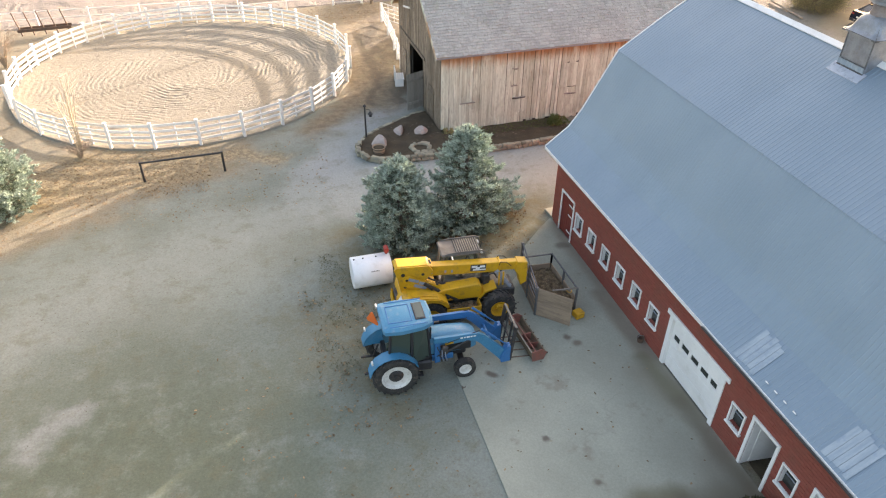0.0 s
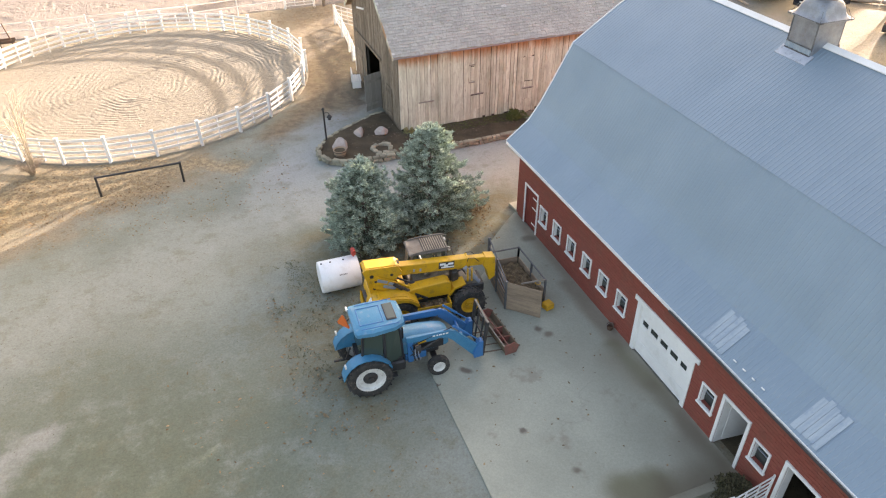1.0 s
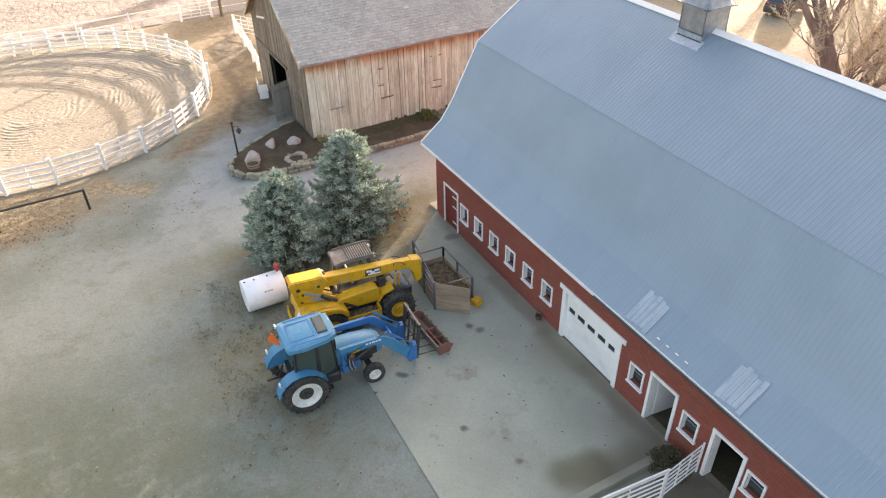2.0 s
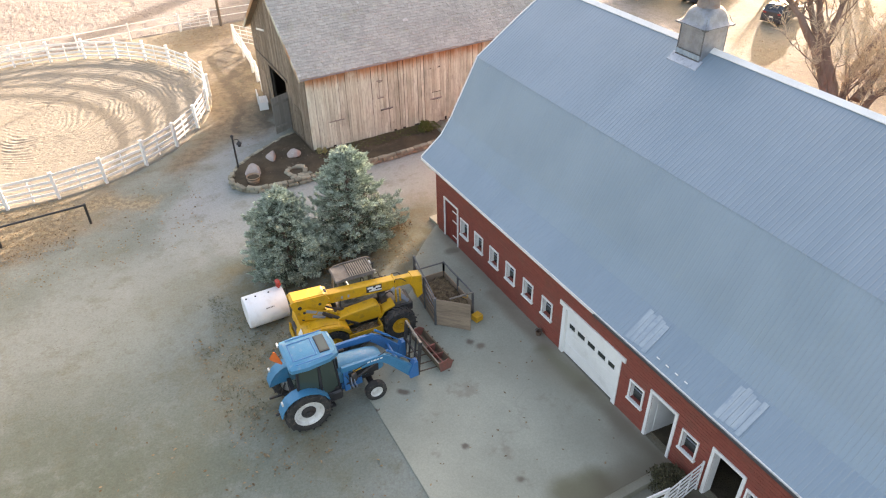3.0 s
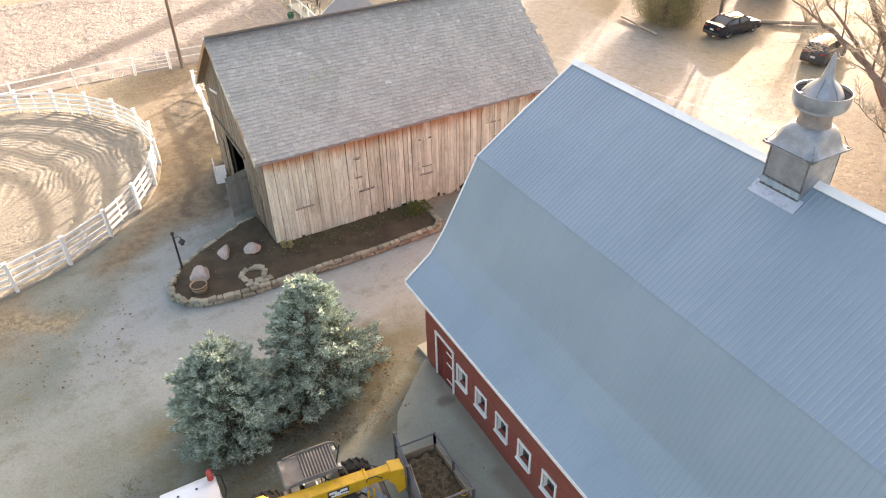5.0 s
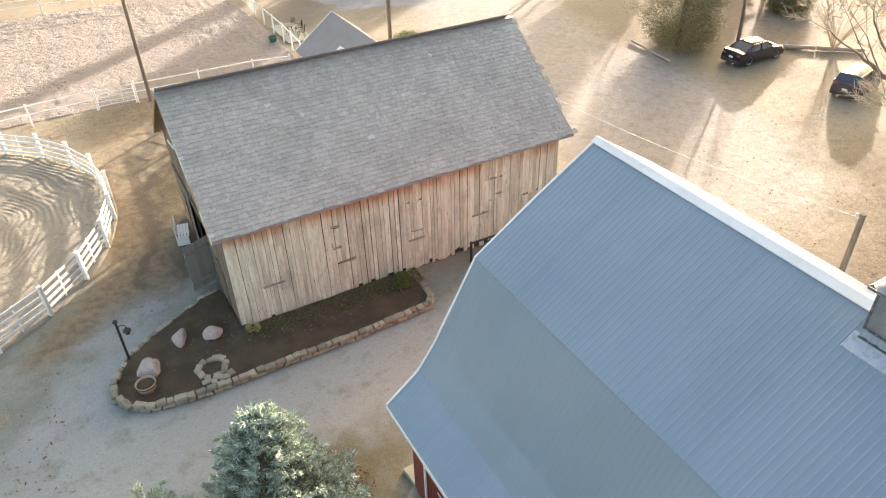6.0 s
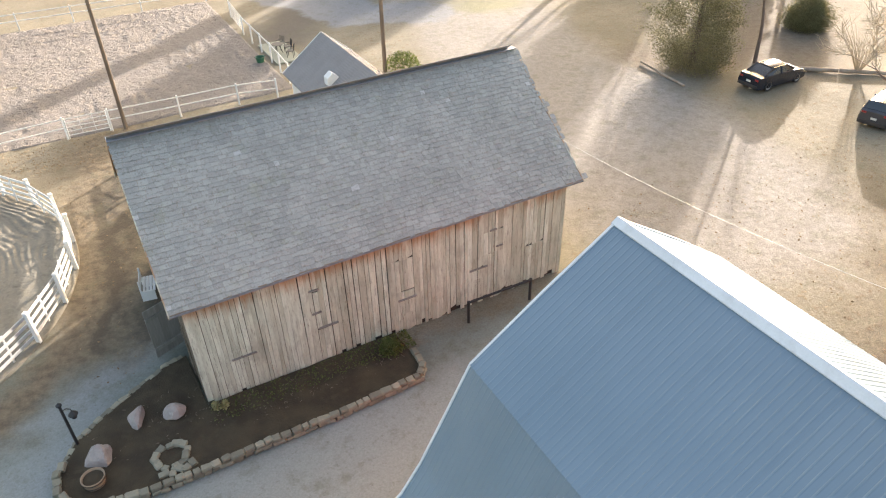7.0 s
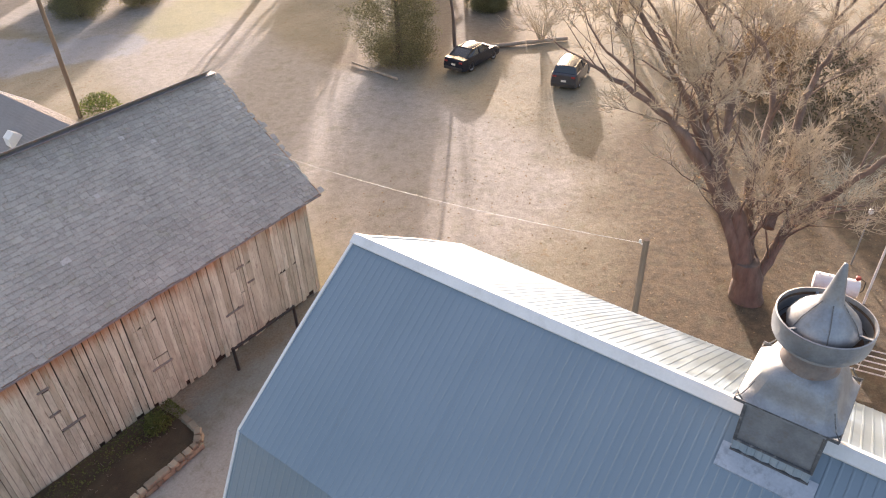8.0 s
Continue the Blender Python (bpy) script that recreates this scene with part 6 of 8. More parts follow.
hitch_rail((-18.15, 21.35), (-14.27, 21.42), 1.08, "black pipe hitching rail on the yard edge")
hitch_rail((7.45, 21.56), (10.30, 21.50), 1.05, "black pipe hitching rail beside the old barn")


# ---- white gate and kerb before the barn doors ----
def farm_gate(name, a, b, h, rails, m_label, mat=None, brace=True):
    a, b = Vector((*a, 0)), Vector((*b, 0))
    t = thing(name, m_label, "gate", Matrix.Translation(a))
    d = b - a
    mat = mat or STEEL_WHITE
    for p in (Vector(), d):
        bm = B()
        rod(bm, p, p + Vector((0, 0, h + 0.05)), 0.035, seg=10)
        part("upright", bm, mat, t)
    for k in range(rails):
        z = 0.22 + (h - 0.22) * k / (rails - 1)
        bm = B()
        rod(bm, Vector((0, 0, z)), d + Vector((0, 0, z)), 0.024, seg=8)
        part("rail", bm, mat, t)
    if brace:
        for f in (0.33, 0.66):
            bm = B()
            bar(bm, d * f + Vector((0, 0, 0.22)), d * f + Vector((0, 0, h)), 0.03)
            part("brace", bm, mat, t)
    return t


farm_gate("farm_gate", (-0.08, -3.84), (-1.65, -4.05), 1.3, 6, "white tubular steel gate hung on the red barn")
long_gate = farm_gate("farm_gate", (-1.72, -4.05), (-5.4, -3.72), 1.3, 6, "white tubular steel gate across the apron")
bm = B()
bar(bm, (0.1, 0, 1.36), (-3.68, 0.33, 1.36), 0.05, 0.13)
part("top_board", bm, STEEL_WHITE, long_gate, "thick white top board")
bm = B()
box(bm, (-2.6, -2.95, 0.12), (3.2, 0.28, 0.28), bevel=0.02)
structure("kerb", bm, CONCRETE, "low concrete kerb on the apron", "kerb")


def leaf_clump(name, at, r, h, n, mat, label, category, stems=6, seed=0, leaf=0.07):
    """A small shrub: thin stems and many leaves."""
    q = random.Random(seed)
    t = thing(name, label, category, pose(*at))
    bm = B()
    for k in range(stems):
        a = q.uniform(0, math.tau)
        tube(bm, [(0.05 * math.cos(a), 0.05 * math.sin(a), 0), (0.4 * r * math.cos(a), 0.4 * r * math.sin(a), h * 0.5), (0.8 * r * math.cos(a), 0.8 * r * math.sin(a), h * q.uniform(0.7, 1.0))], [0.02, 0.014, 0.006], 5)
    part("stem", bm, TWIG, t)
    verts, faces = [], []
    for k in range(n):
        a, u, z = q.uniform(0, math.tau), math.sqrt(q.random()), q.random()
        rr = r * u * (1.15 - 0.5 * z)
        c = Vector((rr * math.cos(a), rr * math.sin(a), 0.05 + h * z))
        d = Vector((q.uniform(-1, 1), q.uniform(-1, 1), q.uniform(-0.2, 1))).normalized() * leaf
        e = d.orthogonal().normalized() * leaf * 0.45
        i = len(verts)
        verts += [tuple(c - e), tuple(c + e), tuple(c + d)]
        verts += [tuple(c + d * 0.5 + d.cross(e).normalized() * leaf * 0.2)]
        faces += [(i, i + 1, i + 3), (i + 1, i + 2, i + 3), (i + 2, i, i + 3)]
    raw("foliage", verts, faces, mat, t)
    return t


leaf_clump("shrub", (-0.70, -3.30, 0.0), 0.62, 0.5, 1100, DARK_SHRUB, "dark brown low shrub against the red barn", "shrub", seed=4, leaf=0.08)


def wall_bucket(at):
    t = thing("bucket", "small rusty bucket standing against the red barn", "bucket", pose(*at))
    bm = B()
    lathe(bm, [(0, 0.0), (0.10, 0.0), (0.13, 0.20), (0.14, 0.21), (0.12, 0.20), (0.09, 0.03), (0, 0.03)], 20)
    part("pail", bm, RUST, t, "rusty pail", smooth=True)
    bm = B()
    tube(bm, [(0.135 * math.cos(a), 0.03, 0.20 + 0.08 * math.sin(a)) for a in [math.pi * k / 8 for k in range(9)]], 0.006, 5)
    part("handle", bm, GALVANISED, t)


wall_bucket((-0.22, 4.15, 0.03))

# ---- round pen ----
pen = thing("round_pen_fence", "white board fence round the sand pen", "fence", pose(PEN_X, PEN_Y, 0))
PEN_POSTS = 28
b = B()
box(b, (0, 0, 0.72), (0.16, 0.16, 1.5), bevel=0.015)
box(b, (0, 0, 1.49), (0.20, 0.20, 0.05), bevel=0.015)
post_mesh = mesh_of("post", b, FENCE_WHITE)
step_a = math.tau / PEN_POSTS
chord = 2 * PEN_R * math.sin(step_a / 2)
b = B()
box(b, (0, 0, 0), (chord + 0.02, 0.04, 0.14), bevel=0.006)
rail_mesh = mesh_of("rail", b, FENCE_WHITE)
b = B()
box(b, (0, 0, 0.65), (0.07, 0.05, 1.3))
slat_mesh = mesh_of("stay", b, FENCE_WHITE)
q = random.Random(8)
for k in range(PEN_POSTS):
    a = k * step_a + 0.05
    piece("post", post_mesh, pen, pose(PEN_R * math.cos(a), PEN_R * math.sin(a), 0, q.uniform(-1.5, 1.5), q.uniform(-1.5, 1.5), math.degrees(a)))
    c = a + step_a / 2
    rr = (PEN_R - 0.09) * math.cos(step_a / 2)
    for z in (0.30, 0.62, 0.94, 1.28):
        piece("rail", rail_mesh, pen, pose(rr * math.cos(c), rr * math.sin(c), z + q.uniform(-0.01, 0.01), 0, q.uniform(-0.4, 0.4), math.degrees(c) + 90))
    piece("stay", slat_mesh, pen, pose((rr - 0.05) * math.cos(c), (rr - 0.05) * math.sin(c), 0.05, 0, 0, math.degrees(c) + 90))


def line_fence(name, pts, spacing, h, rails, label, post=0.12, rail=0.09):
    t = thing(name, label, "fence", pose(pts[0][0], pts[0][1], 0))
    o = Vector((pts[0][0], pts[0][1], 0))
    for a, b2 in zip(pts, pts[1:]):
        a, b2 = Vector((*a, 0)) - o, Vector((*b2, 0)) - o
        n = max(1, round((b2 - a).length / spacing))
        for k in range(n + 1):
            p = a + (b2 - a) * k / n
            if k == n and b2 + o != Vector((*pts[-1], 0)):
                continue
            bm = B()
            box(bm, p + Vector((0, 0, h / 2)), (post, post, h + 0.1), bevel=0.01)
            part("post", bm, FENCE_WHITE, t)
        for k in range(n):
            p0, p1 = a + (b2 - a) * k / n, a + (b2 - a) * (k + 1) / n
            for j in range(rails):
                z = h - 0.08 - j * (h - 0.25) / max(1, rails)
                bm = B()
                bar(bm, p0 + Vector((0, 0, z)), p1 + Vector((0, 0, z)), 0.04, rail)
                part("rail", bm, FENCE_WHITE, t)


line_fence("arena_fence", [(-1.95, 47.25), (2.06, 47.05), (5.7, 46.95), (8.1, 46.4)], 4.2, 1.35, 2, "white post and rail fence of the riding arena", 0.10, 0.06)
line_fence("arena_fence", [(-4.4, 47.4), (-12, 46.9), (-34, 47.6)], 3.6, 1.35, 2, "white post and rail fence of the riding arena", 0.10, 0.06)
line_fence("arena_fence", [(9.65, 48.5), (9.85, 53.0), (9.88, 60.2)], 2.4, 1.4, 1, "white rail fence beside the patio", 0.10, 0.12)
farm_gate("arena_gate", (9.9, 60.4), (10.2, 65.0), 1.4, 6, "white tubular gate at the arena corner", FENCE_WHITE)
farm_gate("arena_gate", (-2.05, 47.3), (-4.3, 47.4), 1.25, 5, "white tubular gate in the arena fence", FENCE_WHITE)
line_fence("arena_fence", [(9.6, 71.0), (-1.5, 71.4), (-14, 71.9), (-40, 70.5)], 4.6, 1.35, 2, "white post and rail fence at the far arena side", 0.10, 0.07)
line_fence("alley_fence", [(-2.3, 32.4), (-1.9, 36.0), (-1.6, 39.2), (-1.42, 42.3)], 2.2, 1.4, 4, "white board fence along the alley", 0.13, 0.10)
farm_gate("alley_gate", (-1.3, 42.35), (-0.3, 40.6), 1.4, 5, "white tubular gate behind the old barn", FENCE_WHITE)

# feed rack far behind the pen
rack = thing("hay_rack", "rusty brown hay rack on the grass", "rack", pose(-26.0, 46.0, 0, 0, 0, 4))
for k in range(5):
    bm = B()
    bar(bm, (-1.6 + 0.8 * k, 0, 0), (-1.9 + 0.8 * k, 0.1, 1.7), 0.07)
    part("upright", bm, RUST, rack)
for y in (-0.3, 0.3):
    bm = B()
    box(bm, (0, y, 0.45), (3.6, 0.05, 0.20))
    part("side_board", bm, RUST, rack)

# white garden stay by the barn door: bracket with boxes
t = thing("white_bench", "white slatted bench leaning at the old barn wall", "bench", pose(-3.2, 30.0, 0, 0, 0, 80))
for k in range(4):
    bm = B()
    box(bm, (0, -0.05 - 0.13 * k, 0.48), (1.1, 0.10, 0.03))
    part("seat_slat", bm, WHITE, t)
for k in range(3):
    bm = B()
    box(bm, (0, 0.05, 0.62 + 0.14 * k), (1.1, 0.03, 0.10))
    part("back_slat", bm, WHITE, t)
for x in (-0.5, 0.5):
    bm = B()
    box(bm, (x, -0.2, 0.24), (0.06, 0.5, 0.48))
    box(bm, (x, 0.07, 0.5), (0.06, 0.06, 1.0))
    part("leg", bm, WHITE, t)


# ---- stone-edged bed by the old barn ----
bed_outline = [(-7.30, 21.2), (-7.05, 20.5), (-6.4, 20.05), (-5.0, 19.8), (-3.2, 19.75), (-1.2, 19.75), (1.3, 19.72), (4.3, 19.85), (4.7, 20.4), (4.62, 22.35), (-2.5, 22.35), (-2.6, 25.2), (-3.3, 25.05), (-5.35, 23.9), (-6.65, 22.95), (-7.2, 22.1)]


def bed():
    inside = bed_outline
    def within(x, y):
        c = False
        for (x0, y0), (x1, y1) in zip(inside, inside[1:] + inside[:1]):
            if (y0 > y) != (y1 > y) and x < (x1 - x0) * (y - y0) / (y1 - y0) + x0:
                c = not c
        return c
    bm = B()
    extrude(bm, inside, -0.1, 0.16, "z")
    top = [f for f in bm.faces if f.normal.z > 0.9]
    bmesh.ops.triangulate(bm, faces=top)
    for _ in range(4):
        es = [e for e in bm.edges if e.calc_length() > 0.35 and all(v.co.z > 0.1 for v in e.verts)]
        bmesh.ops.subdivide_edges(bm, edges=es, cuts=1)
        bmesh.ops.triangulate(bm, faces=[f for f in bm.faces if len(f.verts) > 4])
    for v in bm.verts:
        if v.co.z > 0.1:
            v.co.z += 0.06 * noise.noise((v.co.x * 1.3, v.co.y * 1.3, 0)) + 0.035 * noise.noise((v.co.x * 4, v.co.y * 4, 0))
    ob = structure("planting_bed", bm, SOIL, "dark mulch bed beside the old barn", "soil", True)
    return ob


the_bed = bed()
q = random.Random(21)


def stone_mesh(w, d, h, seed):
    r = random.Random(seed)
    b = B()
    box(b, (0, 0, h / 2), (w, d, h))
    bmesh.ops.bevel(b, geom=list(b.edges), offset=0.035, segments=1, affect="EDGES")
    for v in b.verts:
        v.co += Vector((r.uniform(-1, 1), r.uniform(-1, 1), r.uniform(-1, 1))) * 0.022
    return mesh_of("stone", b, STONE)


stones = [stone_mesh(0.34, 0.24, 0.17, 1), stone_mesh(0.28, 0.24, 0.18, 2), stone_mesh(0.42, 0.26, 0.16, 3), stone_mesh(0.24, 0.22, 0.17, 4)]
widths = (0.34, 0.28, 0.42, 0.24)


def stone_run(pts, courses, low=0.0):
    for course in range(courses):
        carry = 0.12 * course
        for a, b2 in zip(pts, pts[1:]):
            a, b2 = Vector((*a, 0)), Vector((*b2, 0))
            d = b2 - a
            s = carry
            while s < d.length:
                i = q.randrange(4)
                p = a + d.normalized() * (s + widths[i] / 2)
                piece("stone", stones[i], the_bed, pose(p.x + q.uniform(-0.02, 0.02), p.y + q.uniform(-0.02, 0.02), low + 0.165 * course, q.uniform(-3, 3), q.uniform(-3, 3), math.degrees(math.atan2(d.y, d.x)) + q.uniform(-5, 5) + q.choice((0, 180))))
                s += widths[i] + 0.012
            carry = s - d.length


stone_run([(-7.05, 22.3), (-7.32, 21.7), (-7.35, 21.2), (-7.1, 20.5), (-6.4, 20.0), (-5.0, 19.75), (-3.2, 19.7), (-1.2, 19.7), (1.3, 19.67), (4.3, 19.8), (4.7, 20.2), (4.78, 20.9)], 2)
stone_run([(-2.7, 25.25), (-3.3, 25.1), (-5.35, 23.95), (-6.65, 23.0), (-7.05, 22.3)], 1)
# stone ring round a hollow
ring = thing("stone_ring", "small ring of pale stones round a planting hollow", "stones", pose(-4.05, 20.80, 0.14))
for k in range(12):
    a = k * math.tau / 12 + q.uniform(-0.12, 0.12)
    piece("stone", stones[q.randrange(4)], ring, pose(q.uniform(0.42, 0.52) * math.cos(a), q.uniform(0.40, 0.50) * math.sin(a), q.uniform(-0.10, -0.03), q.uniform(-10, 10), q.uniform(-10, 10), math.degrees(a) + 90 + q.uniform(-25, 25)))
for k in range(5):
    piece("stone", stones[(k * 3) % 4], ring, pose(-0.35 + 0.22 * k, -0.62 - 0.12 * (k % 2), -0.06, 6, -5, 70 * k))


def boulder(at, s, seed, label):
    b = B()
    bmesh.ops.create_icosphere(b, subdivisions=3, radius=1)
    for v in b.verts:
        n1 = noise.noise(v.co * 1.1 + Vector((seed * 7.1, 0, 0)))
        n2 = noise.noise(v.co * 2.6 + Vector((0, seed * 3.3, 0)))
        v.co *= 1 + 0.32 * n1 + 0.14 * n2
        v.co.z = max(v.co.z, -0.45)
        v.co = Vector((v.co.x * s[0], v.co.y * s[1], v.co.z * s[2]))
    q = random.Random(seed)
    for k in range(9):
        d = Vector((q.uniform(-1, 1), q.uniform(-1, 1), q.uniform(-0.1, 1))).normalized()
        far = max(v.co.dot(d) for v in b.verts) * q.uniform(0.60, 0.82)
        for v in b.verts:
            over = v.co.dot(d) - far
            if over > 0:
                v.co -= d * over * 0.9
    ob = part("boulder", b, ROCK, None, "", False, pose(at[0], at[1], at[2] + s[2] * 0.4, 0, 0, seed * 50))
    tagged(ob, label, "rock", "boulders in the bed")


boulder((-6.12, 21.80, 0.12), (0.55, 0.45, 0.38), 1, "pinkish boulder on the mulch beside the lamp")
boulder((-4.76, 22.95, 0.12), (0.54, 0.36, 0.26), 2, "flat pinkish boulder on the mulch")
boulder((-3.58, 22.62, 0.12), (0.42, 0.42, 0.32), 3, "pale grey boulder on the mulch")
tub = thing("planter_tub", "old round wooden tub planter with soil in the bed", "planter", pose(-6.32, 20.95, 0.12))
bm = B()
lathe(bm, [(0.30, 0), (0.36, 0.34), (0.33, 0.34), (0.30, 0.26), (0, 0.26)], 20)
part("tub", bm, TAN_WOOD, tub)
bm = B()
for z, r in ((0.08, 0.315), (0.26, 0.348)):
    lathe(bm, [(r, z), (r + 0.008, z), (r + 0.01, z + 0.035), (r, z + 0.035)], 20)
part("hoop", bm, DARK_STEEL, tub)
bm = B()
lathe(bm, [(0.31, 0.27), (0.15, 0.31), (0, 0.30)], 16)
part("soil", bm, SOIL, tub)

lamp = thing("path_lamp", "black post lamp with a hanging lantern beside the bed", "lamp", pose(-6.62, 22.85, 0.0, 0, 0, -20))
bm = B()
rod(bm, (0, 0, 0), (0, 0, 1.95), 0.05, 0.045, 12)
part("post", bm, BLACK, lamp)
bm = B()
lathe(bm, [(0.05, 1.93), (0.09, 1.95), (0.09, 2.0), (0.03, 2.06), (0, 2.08)], 12)
part("finial", bm, BLACK, lamp)
bm = B()
tube(bm, [(0, 0, 1.72), (0.16, 0, 1.80), (0.28, 0, 1.76), (0.29, 0, 1.66)], 0.018, 8)
part("arm", bm, BLACK, lamp)
bm = B()
lathe(bm, [(0.02, 1.68), (0.13, 1.56), (0.15, 1.52), (0.10, 1.50), (0.08, 1.38), (0, 1.37)], 14, pose(0.29, 0, 0))
part("lantern", bm, BLACK, lamp)

leaf_clump("shrub", (4.05, 21.5, 0.14), 0.42, 0.5, 900, GREEN_LEAF, "low green shrub at the end of the bed", "shrub", seed=2)
for k, (x, y) in enumerate(((-2.3, 22.0), (-2.0, 21.9))):
    leaf_clump("grass_tuft", (x, y, 0.14), 0.12, 0.32, 70, DRY_GRASS, "dry straw-coloured grass tuft in the bed", "grass", 8, seed=30 + k, leaf=0.10)
bm = B()
box(bm, (0.32, 12.95, 0.06), (0.7, 0.9, 0.16), pose(0, 0, 0, 0, 0, 4), 0.02)
structure("door_step", bm, CONCRETE, "pale concrete pad at the barn end", "step")


def bed_litter():
    """Straw, dead stalks and small green shoots on the mulch."""
    q = random.Random(19)
    for name, n, mat, label, size in (("straw_litter", 260, TWIG, "dry straw and stalks strewn on the mulch", 0.09), ("green_shoot_litter", 1500, GREEN_LEAF, "small green shoots growing in the mulch", 0.07)):
        v, f = [], []
        for k in range(n):
            x, y = q.uniform(-6.3, 6.0), q.uniform(20.75, 22.2)
            if name[0] == "g":
                x = 5.0 - 7.5 * q.random() ** 2
                y = 21.9 + q.uniform(-0.6, 0.4)
            if x < -2.6:
                y = q.uniform(21.2, 23.6)
            a, s = q.uniform(0, math.tau), size * q.uniform(0.5, 1.3)
            c = Vector((x, y, 0.17))
            d = Vector((math.cos(a), math.sin(a), q.uniform(0.0, 0.9))) * s
            e = Vector((-math.sin(a), math.cos(a), 0)) * s * (0.06 if name[0] == "s" else 0.35)
            i = len(v)
            v.extend([tuple(c - e), tuple(c + e), tuple(c + d), tuple(c + d * 0.5 + Vector((0, 0, s * 0.15)))])
            f.extend([(i, i + 1, i + 3), (i + 1, i + 2, i + 3), (i + 2, i, i + 3)])
        tagged(raw(name, v, f, mat), label, "plants", kind="stuff")


bed_litter()

farm_gate("farm_gate", (19.6, 4.4), (20.1, 2.0), 1.2, 5, "white tubular gate behind the red barn")

# ---- trees ----
def spruce(at, height, radius, seed, label, mat=None, shape=0.72, dense=1.0, name="blue_spruce", spike=1.0, fluff=0.0, inner_mat=None, tuft=12, waist=0.2, loose=0.05):
    """A conifer: tapered trunk, whorls of branches, each with many needle sprays."""
    q = random.Random(seed)
    mat = mat or SPRUCE
    t = thing(name, label, "tree", pose(*at))
    bm = B()
    tube(bm, [(0, 0, -0.1), (0.03, 0, height * 0.3), (0, 0.02, height * 0.7), (0, 0, height * 0.97)], [radius * 0.09, radius * 0.07, radius * 0.04, 0.01], 8)
    part("trunk", bm, BARK, t)
    limb = B()
    verts, faces = [], []
    inner_verts, inner_faces = [], []
    lobes = [(q.uniform(0, math.tau), q.uniform(0.1, 0.85), q.uniform(0.10, 0.26)) for _ in range(14)]

    def spray(p, d, l, w, deep=False):
        """One spray: a flat-ish spindle of needles."""
        vs, fs = (inner_verts, inner_faces) if deep else (verts, faces)
        d = d.normalized()
        s = d.orthogonal().normalized()
        s.rotate(Matrix.Rotation(q.uniform(0, math.tau), 3, d))
        u = d.cross(s)
        i = len(vs)
        a = p + d * l * 0.35
        for v in (p, a + s * w, a - s * w * 0.5 + u * w * 0.87, a - s * w * 0.5 - u * w * 0.87, p + d * l):
            vs.append((v.x, v.y, v.z))
        fs.extend([(i, i + 1, i + 2), (i, i + 2, i + 3), (i, i + 3, i + 1), (i + 4, i + 2, i + 1), (i + 4, i + 3, i + 2), (i + 4, i + 1, i + 3)])

    n = int(250 * dense)
    for k in range(n):
        f = (k + q.random()) / n
        f = 0.03 + 0.95 * f ** 1.25
        z = f * height
        az = k * 2.399963 + q.uniform(-0.4, 0.4)
        reach = radius * min(1.0, (1 - f) / (1 - waist)) ** shape
        if f < waist:
            reach *= 0.82 + 0.18 * f / waist
        for la, lf, ls in lobes:
            da = abs((az - la + math.pi) % math.tau - math.pi)
            reach *= 1 + ls * math.exp(-(da / 0.45) ** 2 - ((f - lf) / 0.12) ** 2)
        reach *= q.uniform(0.72, 1.10)
        reach = max(reach, 0.12)
        out = Vector((math.cos(az), math.sin(az), 0))
        rise = -0.10 + 0.65 * f
        tip = Vector((0, 0, z)) + out * reach + Vector((0, 0, rise * reach + 0.10 * reach))
        root = Vector((0, 0, z))
        mid = root + (tip - root) * 0.55 + Vector((0, 0, -0.06 * reach))
        if k % 2 == 0:
            tube(limb, [root, mid, tip], [0.022 * (1 - f) + 0.008, 0.012, 0.004], 4)
        side = out.cross(Vector((0, 0, 1)))
        # side shoots, each ending in a tuft of sprays
        m = int(5 + 11 * reach / radius)
        for j in range(m):
            u = 0.25 + 0.75 * ((j + q.random()) / m) ** 0.7
            p = root.lerp(mid, u / 0.55) if u < 0.55 else mid.lerp(tip, (u - 0.55) / 0.45)
            spread = (1 - u) * 0.40 * reach + 0.10
            p = p + side * q.uniform(-1, 1) * spread * 0.8 + Vector((0, 0, q.uniform(-0.07, 0.06)))
            if fluff:
                p = p + Vector((q.gauss(0, 1), q.gauss(0, 1), q.gauss(0, 1))) * fluff
                p.z = max(p.z, 0.1)
            d = out * 0.9 + side * q.uniform(-0.8, 0.8) + Vector((0, 0, q.uniform(0.1, 0.7)))
            for c in range(tuft):
                e = d + Vector((q.uniform(-1, 1), q.uniform(-1, 1), q.uniform(-0.5, 0.9)))
                b = p + Vector((q.uniform(-1, 1), q.uniform(-1, 1), q.uniform(-1, 1))) * loose * spike
                # most sprays near the trunk get the darker, shade-painted needle material
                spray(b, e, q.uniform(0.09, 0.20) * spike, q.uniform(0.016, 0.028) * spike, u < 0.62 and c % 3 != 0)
    for j in range(8):
        spray(Vector((0, 0, height * (0.9 + 0.014 * j))), Vector((q.uniform(-0.3, 0.3), q.uniform(-0.3, 0.3), 1)), 0.25, 0.03)
    part("limb_work", limb, BARK, t)
    raw("crown", verts, faces, mat, t)
    raw("inner_needles", inner_verts, inner_faces, inner_mat or mat, t)
    return t


